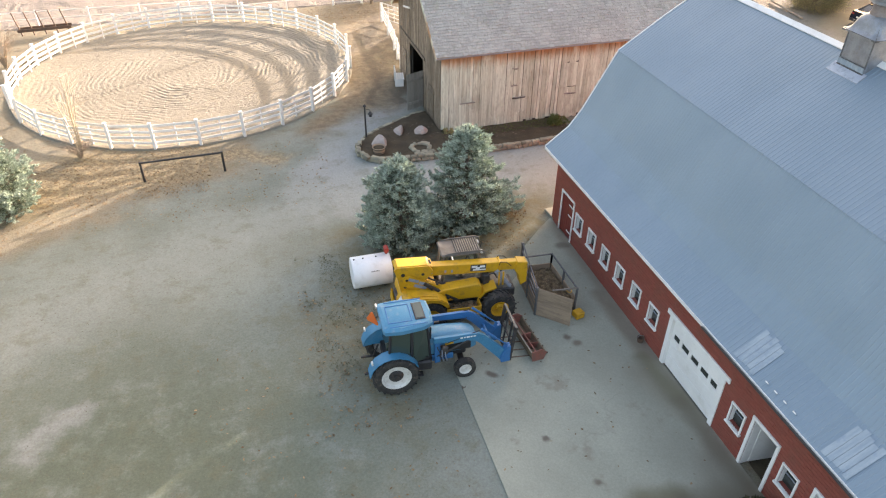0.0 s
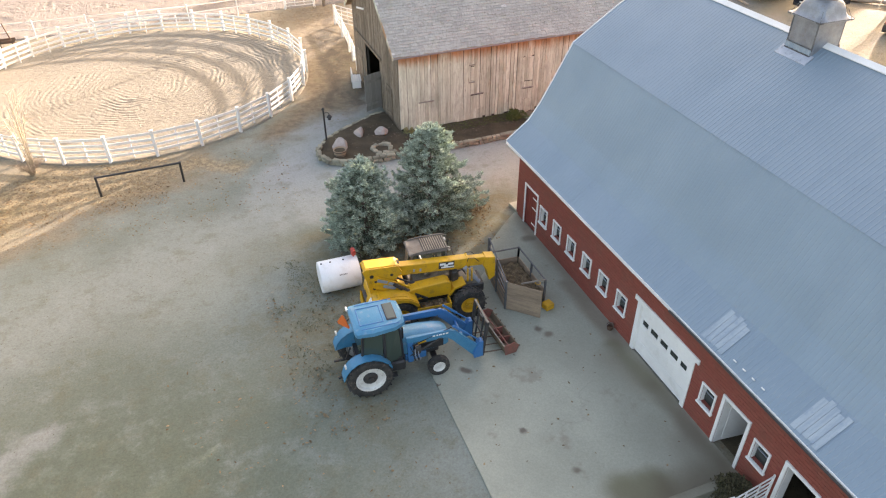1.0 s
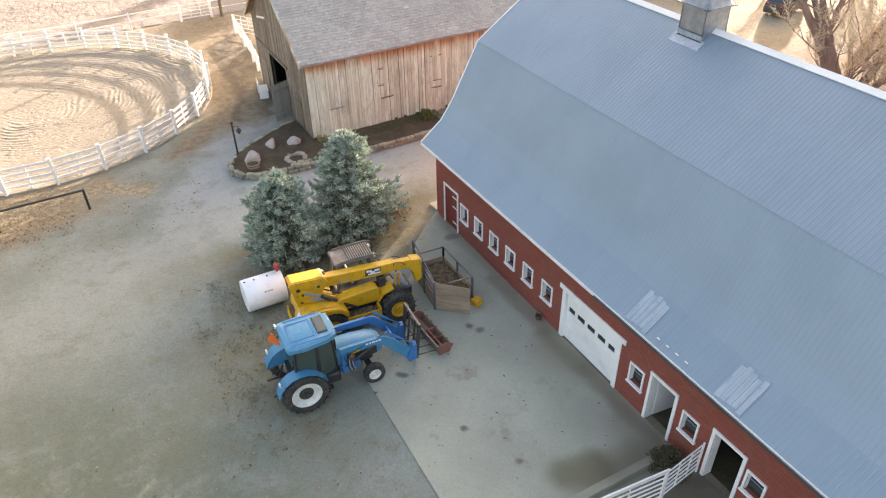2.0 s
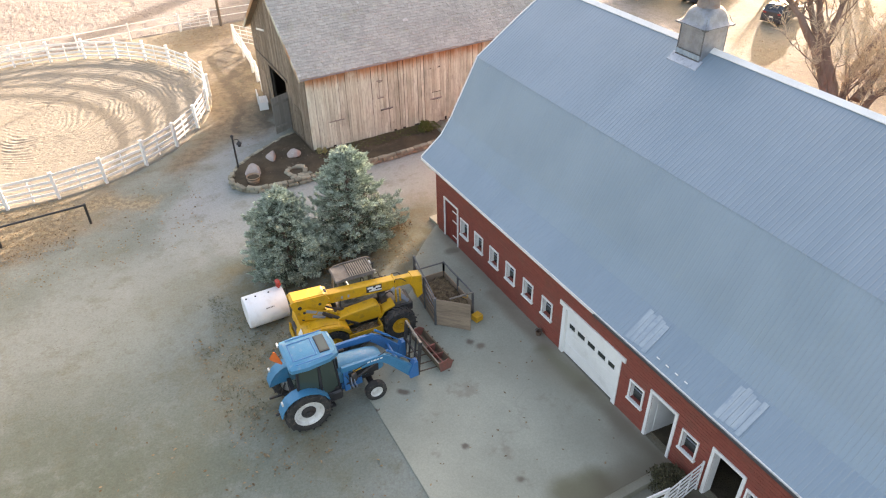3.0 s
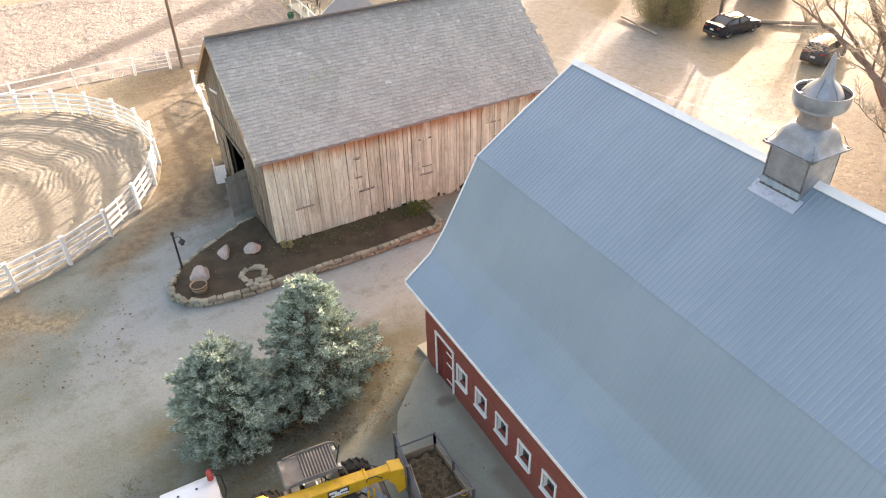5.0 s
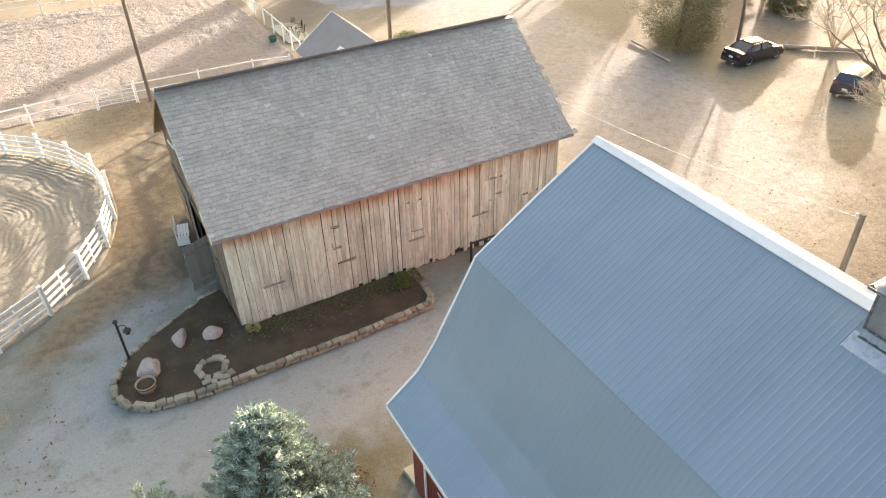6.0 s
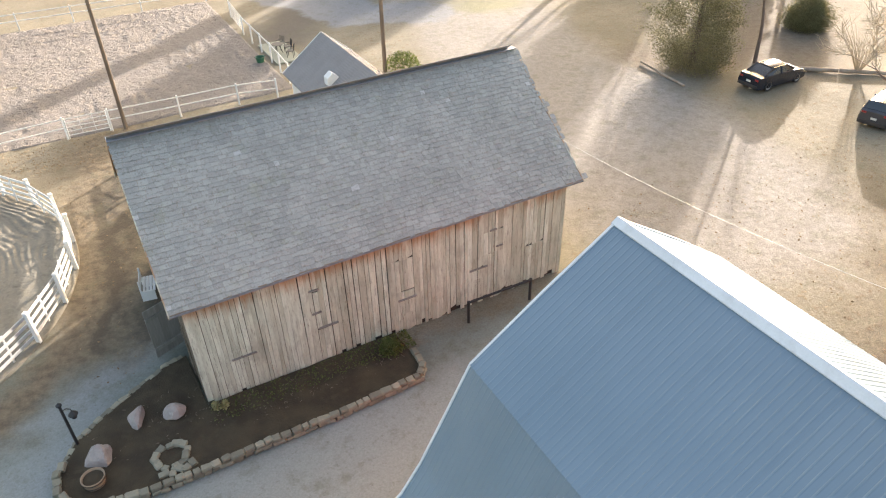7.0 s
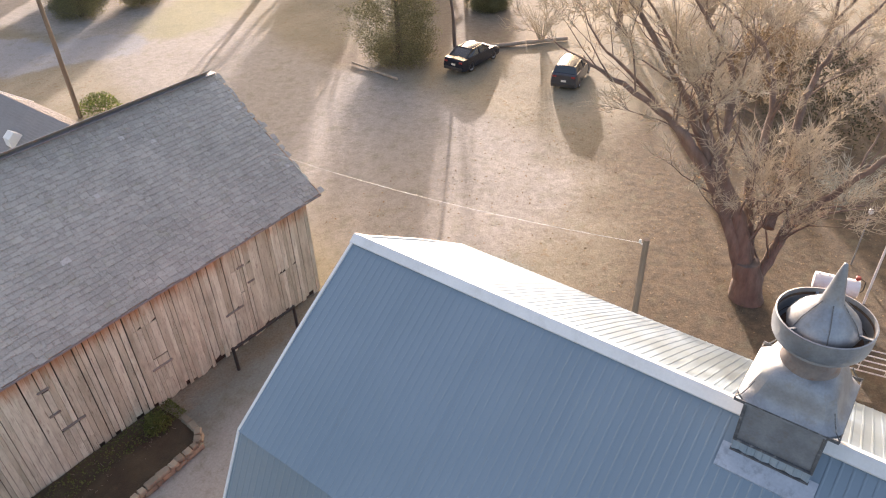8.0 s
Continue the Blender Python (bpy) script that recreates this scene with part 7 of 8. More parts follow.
spruce((-7.2, 12.75, 0), 4.0, 1.80, 3, "young blue spruce with full low branches beside the tank", shape=0.62, inner_mat=SPRUCE_SHADE)
spruce((-3.95, 13.48, 0), 4.75, 2.0, 10, "taller blue spruce with a lumpy crown", shape=0.66, inner_mat=SPRUCE_SHADE)
spruce((-24.6, 20.2, 0), 4.3, 2.0, 14, "blue spruce at the yard edge in the sun", inner_mat=SPRUCE_SHADE)


def bare_tree(at, height, r, seed, label, levels=5, spread=0.55, stems=1, lean=(0, 0), twigs=True, mat=None, name="bare_tree", first=0.3, limbs=(), twig_mat=None, thin=1.0):
    """A leafless tree: forking tapered limbs down to fine twigs."""
    q = random.Random(seed)
    t = thing(name, label, "tree", pose(*at))
    trunk, boughs, tw_v, tw_f = B(), B(), [], []

    def twig(p, d, l, w):
        """A thin three-sided sliver."""
        d = d.normalized()
        s = d.orthogonal().normalized()
        u = d.cross(s)
        i = len(tw_v)
        e = p + d * l
        for v in (p + s * w, p - s * w * 0.5 + u * w * 0.87, p - s * w * 0.5 - u * w * 0.87, e):
            tw_v.append((v.x, v.y, v.z))
        tw_f.extend([(i, i + 1, i + 3), (i + 1, i + 2, i + 3), (i + 2, i, i + 3)])
        return e

    def grow(p, d, l, w, level):
        pts, rs = [p], [w]
        n = 4
        for k in range(n):
            d = (d + Vector((q.uniform(-1, 1), q.uniform(-1, 1), q.uniform(-0.5, 0.9))) * 0.16).normalized()
            p = p + d * l / n
            pts.append(p)
            rs.append(w * (1 - 0.42 * (k + 1) / n))
        if level == 0 or w > 0.035:
            tube(trunk if level == 0 else boughs, pts, rs, 9 if level < 2 else 6)
        else:
            tube(boughs, [pts[0], pts[2], pts[4]], [rs[0], rs[2], rs[4]], 4)
        if level >= levels:
            if twigs:
                for k in range(9 if thin == 1.0 else 14):
                    b = pts[q.randrange(1, 5)]
                    dd = (d + Vector((q.uniform(-1, 1), q.uniform(-1, 1), q.uniform(-0.7, 0.9)))).normalized()
                    e = twig(b, dd, q.uniform(0.3, 0.75) * l, 0.009 * thin)
                    for _ in range(2):
                        twig(b.lerp(e, q.uniform(0.3, 0.8)), dd + Vector((q.uniform(-1, 1), q.uniform(-1, 1), q.uniform(-0.6, 0.8))), q.uniform(0.2, 0.45) * l, 0.007 * thin)
            return
        kids = 2 if level == 0 else q.choice((2, 2, 3))
        for k in range(kids):
            a = q.uniform(0, math.tau) if level else k * math.tau / kids + q.uniform(-0.5, 0.5)
            s = d.orthogonal().normalized()
            s.rotate(Matrix.Rotation(a, 3, d))
            nd = (d * math.cos(spread) + s * math.sin(spread) * q.uniform(0.7, 1.25)).normalized()
            nd.z = max(nd.z, -0.15)
            grow(pts[-1], nd, l * q.uniform(0.68, 0.86), rs[-1] * q.uniform(0.66, 0.85), level + 1)
        if level > 0 and q.random() < 0.6:
            s = Vector((q.uniform(-1, 1), q.uniform(-1, 1), q.uniform(0, 0.6))).normalized()
            grow(pts[2], (d + s).normalized(), l * 0.5, rs[2] * 0.4, level + 1)

    for k, (pts, r0, r1) in enumerate(limbs):
        pts = [Vector(p) for p in pts]
        fine = []
        for i in range(len(pts) - 1):
            # smooth run through the limb's joints
            p0, p1, p2, p3 = pts[max(i - 1, 0)], pts[i], pts[i + 1], pts[min(i + 2, len(pts) - 1)]
            for u in (0.0, 0.25, 0.5, 0.75):
                c = 0.5 * ((2 * p1) + (p2 - p0) * u + (2 * p0 - 5 * p1 + 4 * p2 - p3) * u * u + (3 * p1 - p0 - 3 * p2 + p3) * u ** 3)
                fine.append(c + Vector((q.uniform(-1, 1), q.uniform(-1, 1), q.uniform(-1, 1))) * 0.05)
        fine.append(pts[-1])
        rs = [r0 + (r1 - r0) * (i / (len(fine) - 1)) ** 0.8 for i in range(len(fine))]
        tube(trunk if k == 0 else boughs, fine, rs, 12)
        if k == 0:
            continue
        for i in range(3, len(fine) - 1):
            if q.random() < 0.6:
                d = (fine[i + 1] - fine[i - 1]).normalized()
                s = d.orthogonal().normalized()
                s.rotate(Matrix.Rotation(q.uniform(0, math.tau), 3, d))
                nd = (d * 0.55 + s * 0.75 + Vector((0, 0, 0.3))).normalized()
                grow(fine[i], nd, height * q.uniform(0.09, 0.16), min(rs[i] * 0.35, 0.05), levels - 2)
        grow(fine[-1], (fine[-1] - fine[-3]).normalized(), height * 0.15, r1 * 0.95, levels - 2)
    for k in range(stems if not limbs else 0):
        a = k * math.tau / stems + seed
        d = Vector((lean[0] + (0.42 * math.cos(a) if stems > 1 else 0), lean[1] + (0.42 * math.sin(a) if stems > 1 else 0), 1)).normalized()
        off = Vector((0.12 * r * math.cos(a), 0.12 * r * math.sin(a), -0.1)) if stems > 1 else Vector((0, 0, -0.1))
        grow(off * 2, d, height * first, r * (1 if stems == 1 else 0.72), 0)
    part("trunk", trunk, mat or BARK, t, smooth=True)
    part("crown", boughs, mat or BARK, t, smooth=True)
    if tw_v:
        ob = raw("twig_mass", tw_v, tw_f, twig_mat or (TWIG if mat is None else mat), t)
        tagged(ob, kind="stuff")
    return t


bare_tree((21.84, 8.02, 0), 13.0, 0.50, 12, "large leafless shade tree with several thick limbs behind the barn", 6, 0.50, twig_mat=PALE_TWIG, thin=1.5, limbs=(
    ([(0, 0, -0.2), (-0.03, 0.1, 0.6), (-0.08, 0.3, 1.7)], 0.70, 0.50),
    ([(-0.1, 0.25, 0.9), (-0.25, 0.9, 2.4), (-0.3, 1.8, 4.1), (-1.0, 2.9, 6.3), (-1.4, 4.2, 7.5), (-1.5, 6.0, 8.3), (-1.2, 7.2, 8.6)], 0.32, 0.05),
    ([(-0.05, 0.2, 1.0), (-0.1, 0.6, 2.3), (-0.1, 1.2, 3.7), (-0.1, 2.2, 5.4)], 0.34, 0.24),
    ([(-0.1, 2.1, 5.2), (-0.3, 2.7, 6.5), (-0.2, 3.2, 7.8), (0.0, 4.2, 8.8), (0.1, 5.1, 10.0)], 0.19, 0.05),
    ([(-0.1, 2.1, 5.2), (0.3, 2.2, 6.3), (1.0, 2.5, 8.0), (1.1, 3.3, 9.4), (0.6, 4.2, 10.8)], 0.20, 0.05),
    ([(-0.25, 1.3, 3.4), (-0.6, 3.4, 7.4), (-0.9, 5.5, 10.5), (-1.0, 8.0, 12.5)], 0.20, 0.05),
    ([(-0.3, 1.8, 4.1), (-0.6, 3.4, 6.2), (-0.4, 5.4, 7.9), (0.0, 7.0, 8.6)], 0.14, 0.05),
    ([(0.05, 0.2, 1.0), (0.5, 0.6, 2.4), (1.6, 1.2, 3.9), (3.7, 1.5, 5.6), (4.8, 2.0, 7.0), (5.5, 3.0, 8.2), (5.5, 4.1, 8.9)], 0.26, 0.06),
    ([(0.0, 0.02, 0.35), (0.5, -0.35, 1.6), (1.0, -0.6, 3.2), (1.4, -1.6, 4.5), (1.7, -2.7, 6.1), (1.7, -3.6, 7.4)], 0.28, 0.07),
    ([(0.7, 0.0, 2.9), (3.7, 0.5, 5.1), (5.4, 0.7, 6.6), (6.5, 0.4, 7.9), (7.5, -0.5, 9.3)], 0.22, 0.06),
))
bare_tree((38.5, 34.5, 0), 13.0, 0.15, 5, "slender leafless tree beside the parked cars", 4, 0.40)
# tall pine on the drive island
spruce((34.2, 36.2, 0), 8.0, 2.7, 31, "tall olive-green pine on the drive island", PINE, 0.6, 0.9, "pine_tree", 0.85, 0.15, waist=0.3, tuft=16, loose=0.42)
spruce((27.5, 66.5, 0), 7.2, 2.4, 33, "dark evergreen beside the road", PINE, 0.5, 0.8, "pine_tree", 0.9, 0.12, loose=0.4)
spruce((32.5, 65.0, 0), 6.0, 2.3, 34, "dark evergreen beside the road", PINE, 0.5, 0.8, "pine_tree", 0.9, 0.12, loose=0.4)
spruce((47.5, 37.5, 0), 1.9, 1.7, 35, "low dark evergreen among leafless trees", PINE, 0.5, 0.8, "pine_tree", 0.9, 0.12, loose=0.4)

# evergreens beyond the drive, whose long shadows lie across it
for k, (x, y, h) in enumerate(((61.0, 64.0, 11.0), (40.0, 86.2, 11.5), (31.0, 71.8, 7.0), (74.0, 76.0, 13.0), (60.5, 53.0, 9.0))):
    spruce((x, y, 0), h, (3.3, 1.2, 3.2, 2.8, 2.6)[k], 61 + k, "tall dark evergreen beyond the drive", PINE, 0.5, 1.0, "pine_tree", 1.9, 0.25)


def bare_shrub(at, r, h, n, seed, label, mat=None, name="bare_shrub"):
    """A leafless shrub of many arching stems."""
    q = random.Random(seed)
    t = thing(name, label, "shrub", pose(*at))
    bm = B()
    v, f = [], []
    for k in range(n):
        a = q.uniform(0, math.tau)
        o = Vector((math.cos(a), math.sin(a), 0))
        l = q.uniform(0.5, 1.0)
        p = [Vector((0, 0, 0)) + o * 0.08, o * r * 0.35 * l + Vector((0, 0, h * 0.5 * l)), o * r * 0.7 * l + Vector((0, 0, h * 0.85 * l)), o * r * l + Vector((q.uniform(-0.2, 0.2), q.uniform(-0.2, 0.2), h * q.uniform(0.8, 1.0) * l))]
        tube(bm, p, [0.011 * h * 0.4, 0.009 * h * 0.4, 0.006 * h * 0.4, 0.004], 4)
        for j in range(10):
            b = p[1].lerp(p[3], q.random())
            d = (o + Vector((q.uniform(-1, 1), q.uniform(-1, 1), q.uniform(-0.2, 1)))).normalized()
            s = d.orthogonal().normalized() * 0.008
            u = d.cross(s)
            i = len(v)
            e = b + d * q.uniform(0.2, 0.45) * h * 0.5
            for w in (b + s, b - s * 0.5 + u, b - s * 0.5 - u, e):
                v.append(tuple(w))
            f += [(i, i + 1, i + 3), (i + 1, i + 2, i + 3), (i + 2, i, i + 3)]
    part("stem", bm, mat or PALE_TWIG, t)
    tagged(raw("twig_mass", v, f, mat or PALE_TWIG, t), kind="stuff")
    return t


bare_shrub((-21.4, 25.0, 0), 0.9, 5.2, 12, 3, "tall thin-stemmed leafless shrub at the round pen fence", PALE_TWIG)
bare_shrub((-21.45, 24.8, 0), 0.8, 1.1, 90, 4, "low tan straw-like clump at the foot of a shrub", TWIG, "dry_clump")
bare_shrub((42.6, 29.6, 0), 3.0, 3.8, 46, 5, "pale leafless shrub behind the parked cars")
bare_shrub((50.0, 27.0, 0), 3.0, 4.5, 80, 6, "pale leafless shrub behind the parked cars")
bare_shrub((47.0, 21.0, 0), 3.0, 4.5, 80, 7, "pale leafless shrub behind the parked cars")
for k, (x, y, r, h) in enumerate(((45.0, 9.5, 3.0, 4.5), (41.5, 15.5, 2.8, 4.2), (50.0, 15.0, 3.2, 5.0), (53.0, 21.0, 3.2, 5.0), (47.5, 4.0, 3.0, 4.5), (40.0, 6.0, 2.4, 3.2))):
    bare_shrub((x, y, 0), r, h, 110, 20 + k, "brown leafless thicket behind the shade tree", TWIG)
bare_shrub((30.5, 6.6, 0), 2.2, 2.8, 60, 28, "pale lichen-grey leafless bush beside the shade tree", LICHEN_TWIG)
leaf_clump("shrub", (42.5, 13.5, 0), 2.6, 3.6, 3000, DRY_LEAF, "brown dense bush behind the shade tree", "shrub", seed=42, leaf=0.18)
leaf_clump("shrub", (38.0, 9.5, 0), 3.0, 4.4, 2400, DARK_SHRUB, "dark evergreen bush behind the shade tree", "shrub", seed=41, leaf=0.13)
bare_shrub((-27.6, 39.5, 0), 1.5, 3.2, 60, 9, "tan leafless shrub at the round pen fence", TWIG)
leaf_clump("shrub", (17.2, 46.6, 0), 1.3, 1.0, 1000, GREEN_LEAF, "yellow-green bush beside the pole", "shrub", seed=12, leaf=0.13)
leaf_clump("shrub", (-2.0, 13.6, 0), 1.0, 0.35, 700, DRY_LEAF, "brown dry plants under the spruces", "plants", seed=13, leaf=0.08)
leaf_clump("shrub", (-5.3, 12.2, 0), 0.9, 0.4, 700, DRY_LEAF, "brown dry plants under the spruces", "plants", seed=14, leaf=0.08)
# leafless wood to the east, which shades the drive
for k, (x, y, h) in enumerate(((45, 61, 15), (62, 63, 16), (72, 69, 16), (68, 74, 17), (54, 68, 15), (66, 36, 13), (48, 26, 11), (64, 18, 15), (46, 12, 13), (82, 82, 18), (44, 74, 15), (58.3, 47.6, 12))):
    bare_tree((x, y, 0), h, 0.26, 50 + k, "tall leafless tree at the edge of the drive", 5, 0.45)

# ---- parked cars ----
CAR_PAINT = plain("black_car_paint", (0.012, 0.015, 0.024), (0.018, 0.022, 0.032), 0.20, 0.0, big=1, fine=60, bump=0.01)
CAR_GREY = plain("grey_car_paint", (0.06, 0.065, 0.075), (0.08, 0.085, 0.095), 0.22, 0.3, big=1, fine=60, bump=0.01)
n = Nodes("car_glass")
CAR_GLASS = n.done((0.02, 0.024, 0.028), 0.05, 0.0, None, Specular_IOR_Level=0.8)
LAMP_RED = plain("tail_lamp_red", (0.30, 0.015, 0.012), (0.25, 0.012, 0.01), 0.3, bump=0.02)
ALLOY = plain("alloy_wheel", (0.42, 0.42, 0.43), (0.36, 0.36, 0.37), 0.35, 0.7, bump=0.03)


def car(m, paint, label, hatch=False):
    """Nose towards +x; sections along x give the body its shape."""
    t = thing("car", label, "car", m, group="parked cars")
    L = 4.1 if hatch else 4.5
    W = 0.88
    h = 0.1 if hatch else 0.0
    bm = B()
    # x, belt height, half width low, half width belt
    secs = [(-L / 2, 0.86 + h, 0.80, 0.72), (-L / 2 + 0.12, 0.96 + h, 0.86, 0.80), (-L * 0.30, 0.98 + h * 0.6, W, 0.84), (0, 0.94, W, 0.84), (L * 0.22, 0.92, W, 0.82), (L * 0.40, 0.78, 0.87, 0.76), (L / 2 - 0.06, 0.62, 0.78, 0.66), (L / 2, 0.50, 0.70, 0.60)]
    rings = []
    for x, z, w0, w1 in secs:
        rings.append([bm.verts.new(p) for p in ((x, -w0, 0.22), (x, -w0 - 0.01, 0.55 if z > 0.6 else 0.4), (x, -w1, z), (x, 0, z + 0.03), (x, w1, z), (x, w0 + 0.01, 0.55 if z > 0.6 else 0.4), (x, w0, 0.22))])
    for a, b in zip(rings, rings[1:]):
        for i in range(7):
            bm.faces.new((a[i], a[(i + 1) % 7], b[(i + 1) % 7], b[i]))
    bm.faces.new(rings[0])
    bm.faces.new(list(reversed(rings[-1])))
    bmesh.ops.recalc_face_normals(bm, faces=bm.faces)
    part("body", bm, paint, t, smooth=True)
    # cabin glass and roof
    base = [(-L / 2 + 0.15, 0.76), (-L * 0.28, 0.80), (L * 0.06, 0.80), (L * 0.24, 0.72)] if hatch else [(-L * 0.40, 0.70), (-L * 0.25, 0.78), (L * 0.06, 0.78), (L * 0.25, 0.70)]
    topx = (-L / 2 + 0.42, -L * 0.05, L * 0.06, L * 0.10) if hatch else (-L * 0.20, -L * 0.06, L * 0.03, L * 0.06)
    zt = 1.46 if hatch else 1.36
    bm = B()
    lo = [bm.verts.new((x, -y, 0.94 + h * 0.4)) for x, y in base] + [bm.verts.new((x, y, 0.94 + h * 0.4)) for x, y in reversed(base)]
    hi = [bm.verts.new((x, -0.60, zt)) for x in topx] + [bm.verts.new((x, 0.60, zt)) for x in reversed(topx)]
    for i in range(8):
        bm.faces.new((lo[i], lo[(i + 1) % 8], hi[(i + 1) % 8], hi[i]))
    bm.faces.new(hi)
    bm.faces.new(list(reversed(lo)))
    bmesh.ops.recalc_face_normals(bm, faces=bm.faces)
    part("window_band", bm, CAR_GLASS, t, "dark car glass")
    bm = B()
    x0, x1 = topx[0] - 0.04, topx[-1] + 0.05
    rr = []
    for x, k in ((x0, 0.9), (x0 + 0.15, 1.0), ((x0 + x1) / 2, 1.02), (x1 - 0.1, 1.0), (x1, 0.92)):
        rr.append([bm.verts.new((x, y * k, zt + dz)) for y, dz in ((-0.63, -0.03), (-0.5, 0.035), (0, 0.06), (0.5, 0.035), (0.63, -0.03))])
    for a, b in zip(rr, rr[1:]):
        for i in range(4):
            bm.faces.new((a[i], a[i + 1], b[i + 1], b[i]))
    bmesh.ops.solidify(bm, geom=list(bm.faces), thickness=0.03)
    bmesh.ops.recalc_face_normals(bm, faces=bm.faces)
    part("roof", bm, paint, t, smooth=True)
    for s in (-1, 1):
        for k in range(2):
            bm = B()
            a, b = ((base[0][0] + 0.1, -1), (topx[0], 0)) if k == 0 else ((base[3][0], 0), (topx[3], 0))
            bar(bm, (base[0][0] if k == 0 else base[3][0], s * (base[0][1] if k == 0 else base[3][1]), 0.95), (topx[0] if k == 0 else topx[3], s * 0.61, zt), 0.07)
            part("pillar", bm, paint, t)
        bm = B()
        bar(bm, (-0.25, s * 0.80, 0.95), (-0.2, s * 0.615, zt), 0.06)
        part("pillar", bm, paint, t)
        for x in (-L * 0.30, L * 0.30):
            wheel(t, (x, s * 0.80, 0.32), 0.32, 0.20, 0.21, (RUBBER, "black car tyre"), (ALLOY, "alloy rim"), face=s, lugs=0)
        bm = B()
        box(bm, (-L / 2 + 0.02, s * 0.60, 0.80 + h), (0.08, 0.26, 0.12), bevel=0.015)
        part("tail_lamp", bm, LAMP_RED, t, "red tail lamp")
        bm = B()
        box(bm, (L / 2 - 0.10, s * 0.52, 0.60), (0.12, 0.26, 0.10), bevel=0.02)
        part("headlamp", bm, RIM_WHITE, t)
        bm = B()
        box(bm, (L * 0.16, s * 0.95, 0.98), (0.12, 0.16, 0.10), bevel=0.02)
        part("wing_mirror", bm, paint, t)
    bm = B()
    box(bm, (-L / 2 - 0.01, 0, 0.62), (0.02, 0.32, 0.12))
    part("plate_bar", bm, RIM_WHITE, t, "pale blank plate")
    bm = B()
    box(bm, (-L / 2 + 0.03, 0, 0.34), (0.14, 1.5, 0.22), bevel=0.03)
    part("bumper", bm, BLACK, t)


car(pose(36.55, 31.55, 0, 0, 0, 0), CAR_PAINT, "black sedan parked on the earth drive")
car(pose(37.7, 24.45, 0, 0, 0, 14), CAR_GREY, "dark grey hatchback parked on the earth drive", True)


# ---- log edging of the parking place ----
def log(a, b, r, seed):
    q = random.Random(seed)
    a, b = Vector(a), Vector(b)
    bm = B()
    pts = [a.lerp(b, k / 6) + Vector((q.uniform(-0.05, 0.05), q.uniform(-0.05, 0.05), 0)) for k in range(7)]
    tube(bm, [p - a for p in pts], [r * q.uniform(0.9, 1.05) for _ in pts], 10)
    ob = part("log", bm, TWIG, None, "", True, Matrix.Translation(a))
    tagged(ob, "grey-brown log lying as a parking edge", "log", "parking logs")


log((39.0, 32.6, 0.13), (41.6, 30.4, 0.13), 0.15, 1)
log((41.7, 30.3, 0.13), (44.0, 28.2, 0.13), 0.15, 2)
log((31.9, 38.6, 0.10), (31.25, 34.0, 0.08), 0.085, 3)


# ---- poles and wire ----
def pole(at, h, r, label, arm=False):
    t = thing("utility_pole", label, "pole", pose(*at), group="poles")
    bm = B()
    tube(bm, [(0, 0, -0.1), (0.02, 0, h * 0.5), (0, 0, h)], [r, r * 0.88, r * 0.75], 12)
    part("shaft", bm, POLE_WOOD, t)
    bm = B()
    rod(bm, (0, 0, h - 0.25), (0, 0.16, h - 0.15), 0.02, seg=6)
    lathe(bm, [(0.03, h - 0.16), (0.04, h - 0.12), (0.03, h - 0.06), (0, h - 0.05)], 10, pose(0, 0.16, 0))
    part("insulator", bm, RIM_WHITE, t)


pole((-1.2, 47.2, 0), 10.5, 0.125, "tall brown wooden pole at the arena fence")
pole((16.05, 47.0, 0), 9.0, 0.15, "brown wooden pole beside the shed")
pole((12.95, 9.36, 0), 7.4, 0.11, "wooden pole standing behind the red barn")
wire = B()
a, b2 = Vector((12.95, 9.45, 7.25)), Vector((12.47, 25.3, 5.9))
tube(wire, [a.lerp(b2, k / 16) - Vector((0, 0, 0.35 * 4 * (k / 16) * (1 - k / 16))) for k in range(17)], 0.0042, 5)
ob = part("overhead_wire", wire, WHITE)
tagged(ob, "pale overhead cable from the pole to the old barn", "cable")

# white ladder rails behind the barn
farm_gate("pipe_gate", (15.2, -1.5), (15.0, 3.6), 1.3, 6, "white pipe gate behind the red barn")
t = thing("white_post", "slim white post standing behind the red barn", "post", pose(24.0, 4.2, 0))
bm = B()
rod(bm, (0, 0, -0.1), (0, 0, 3.3), 0.045, 0.04, 10)
part("shaft", bm, WHITE, t)
bm = B()
lathe(bm, [(0.045, 3.3), (0.06, 3.32), (0.06, 3.36), (0, 3.38)], 12)
part("cap", bm, WHITE, t)
t = thing("lamp_post", "thin grey pole with a small white fitting", "post", pose(26.4, 5.15, 0))
bm = B()
rod(bm, (0, 0, -0.1), (0, 0, 2.5), 0.03, 0.025, 8)
part("shaft", bm, GALVANISED, t)
bm = B()
lathe(bm, [(0.04, 2.48), (0.09, 2.54), (0.09, 2.68), (0, 2.74)], 12)
part("fitting", bm, WHITE, t)


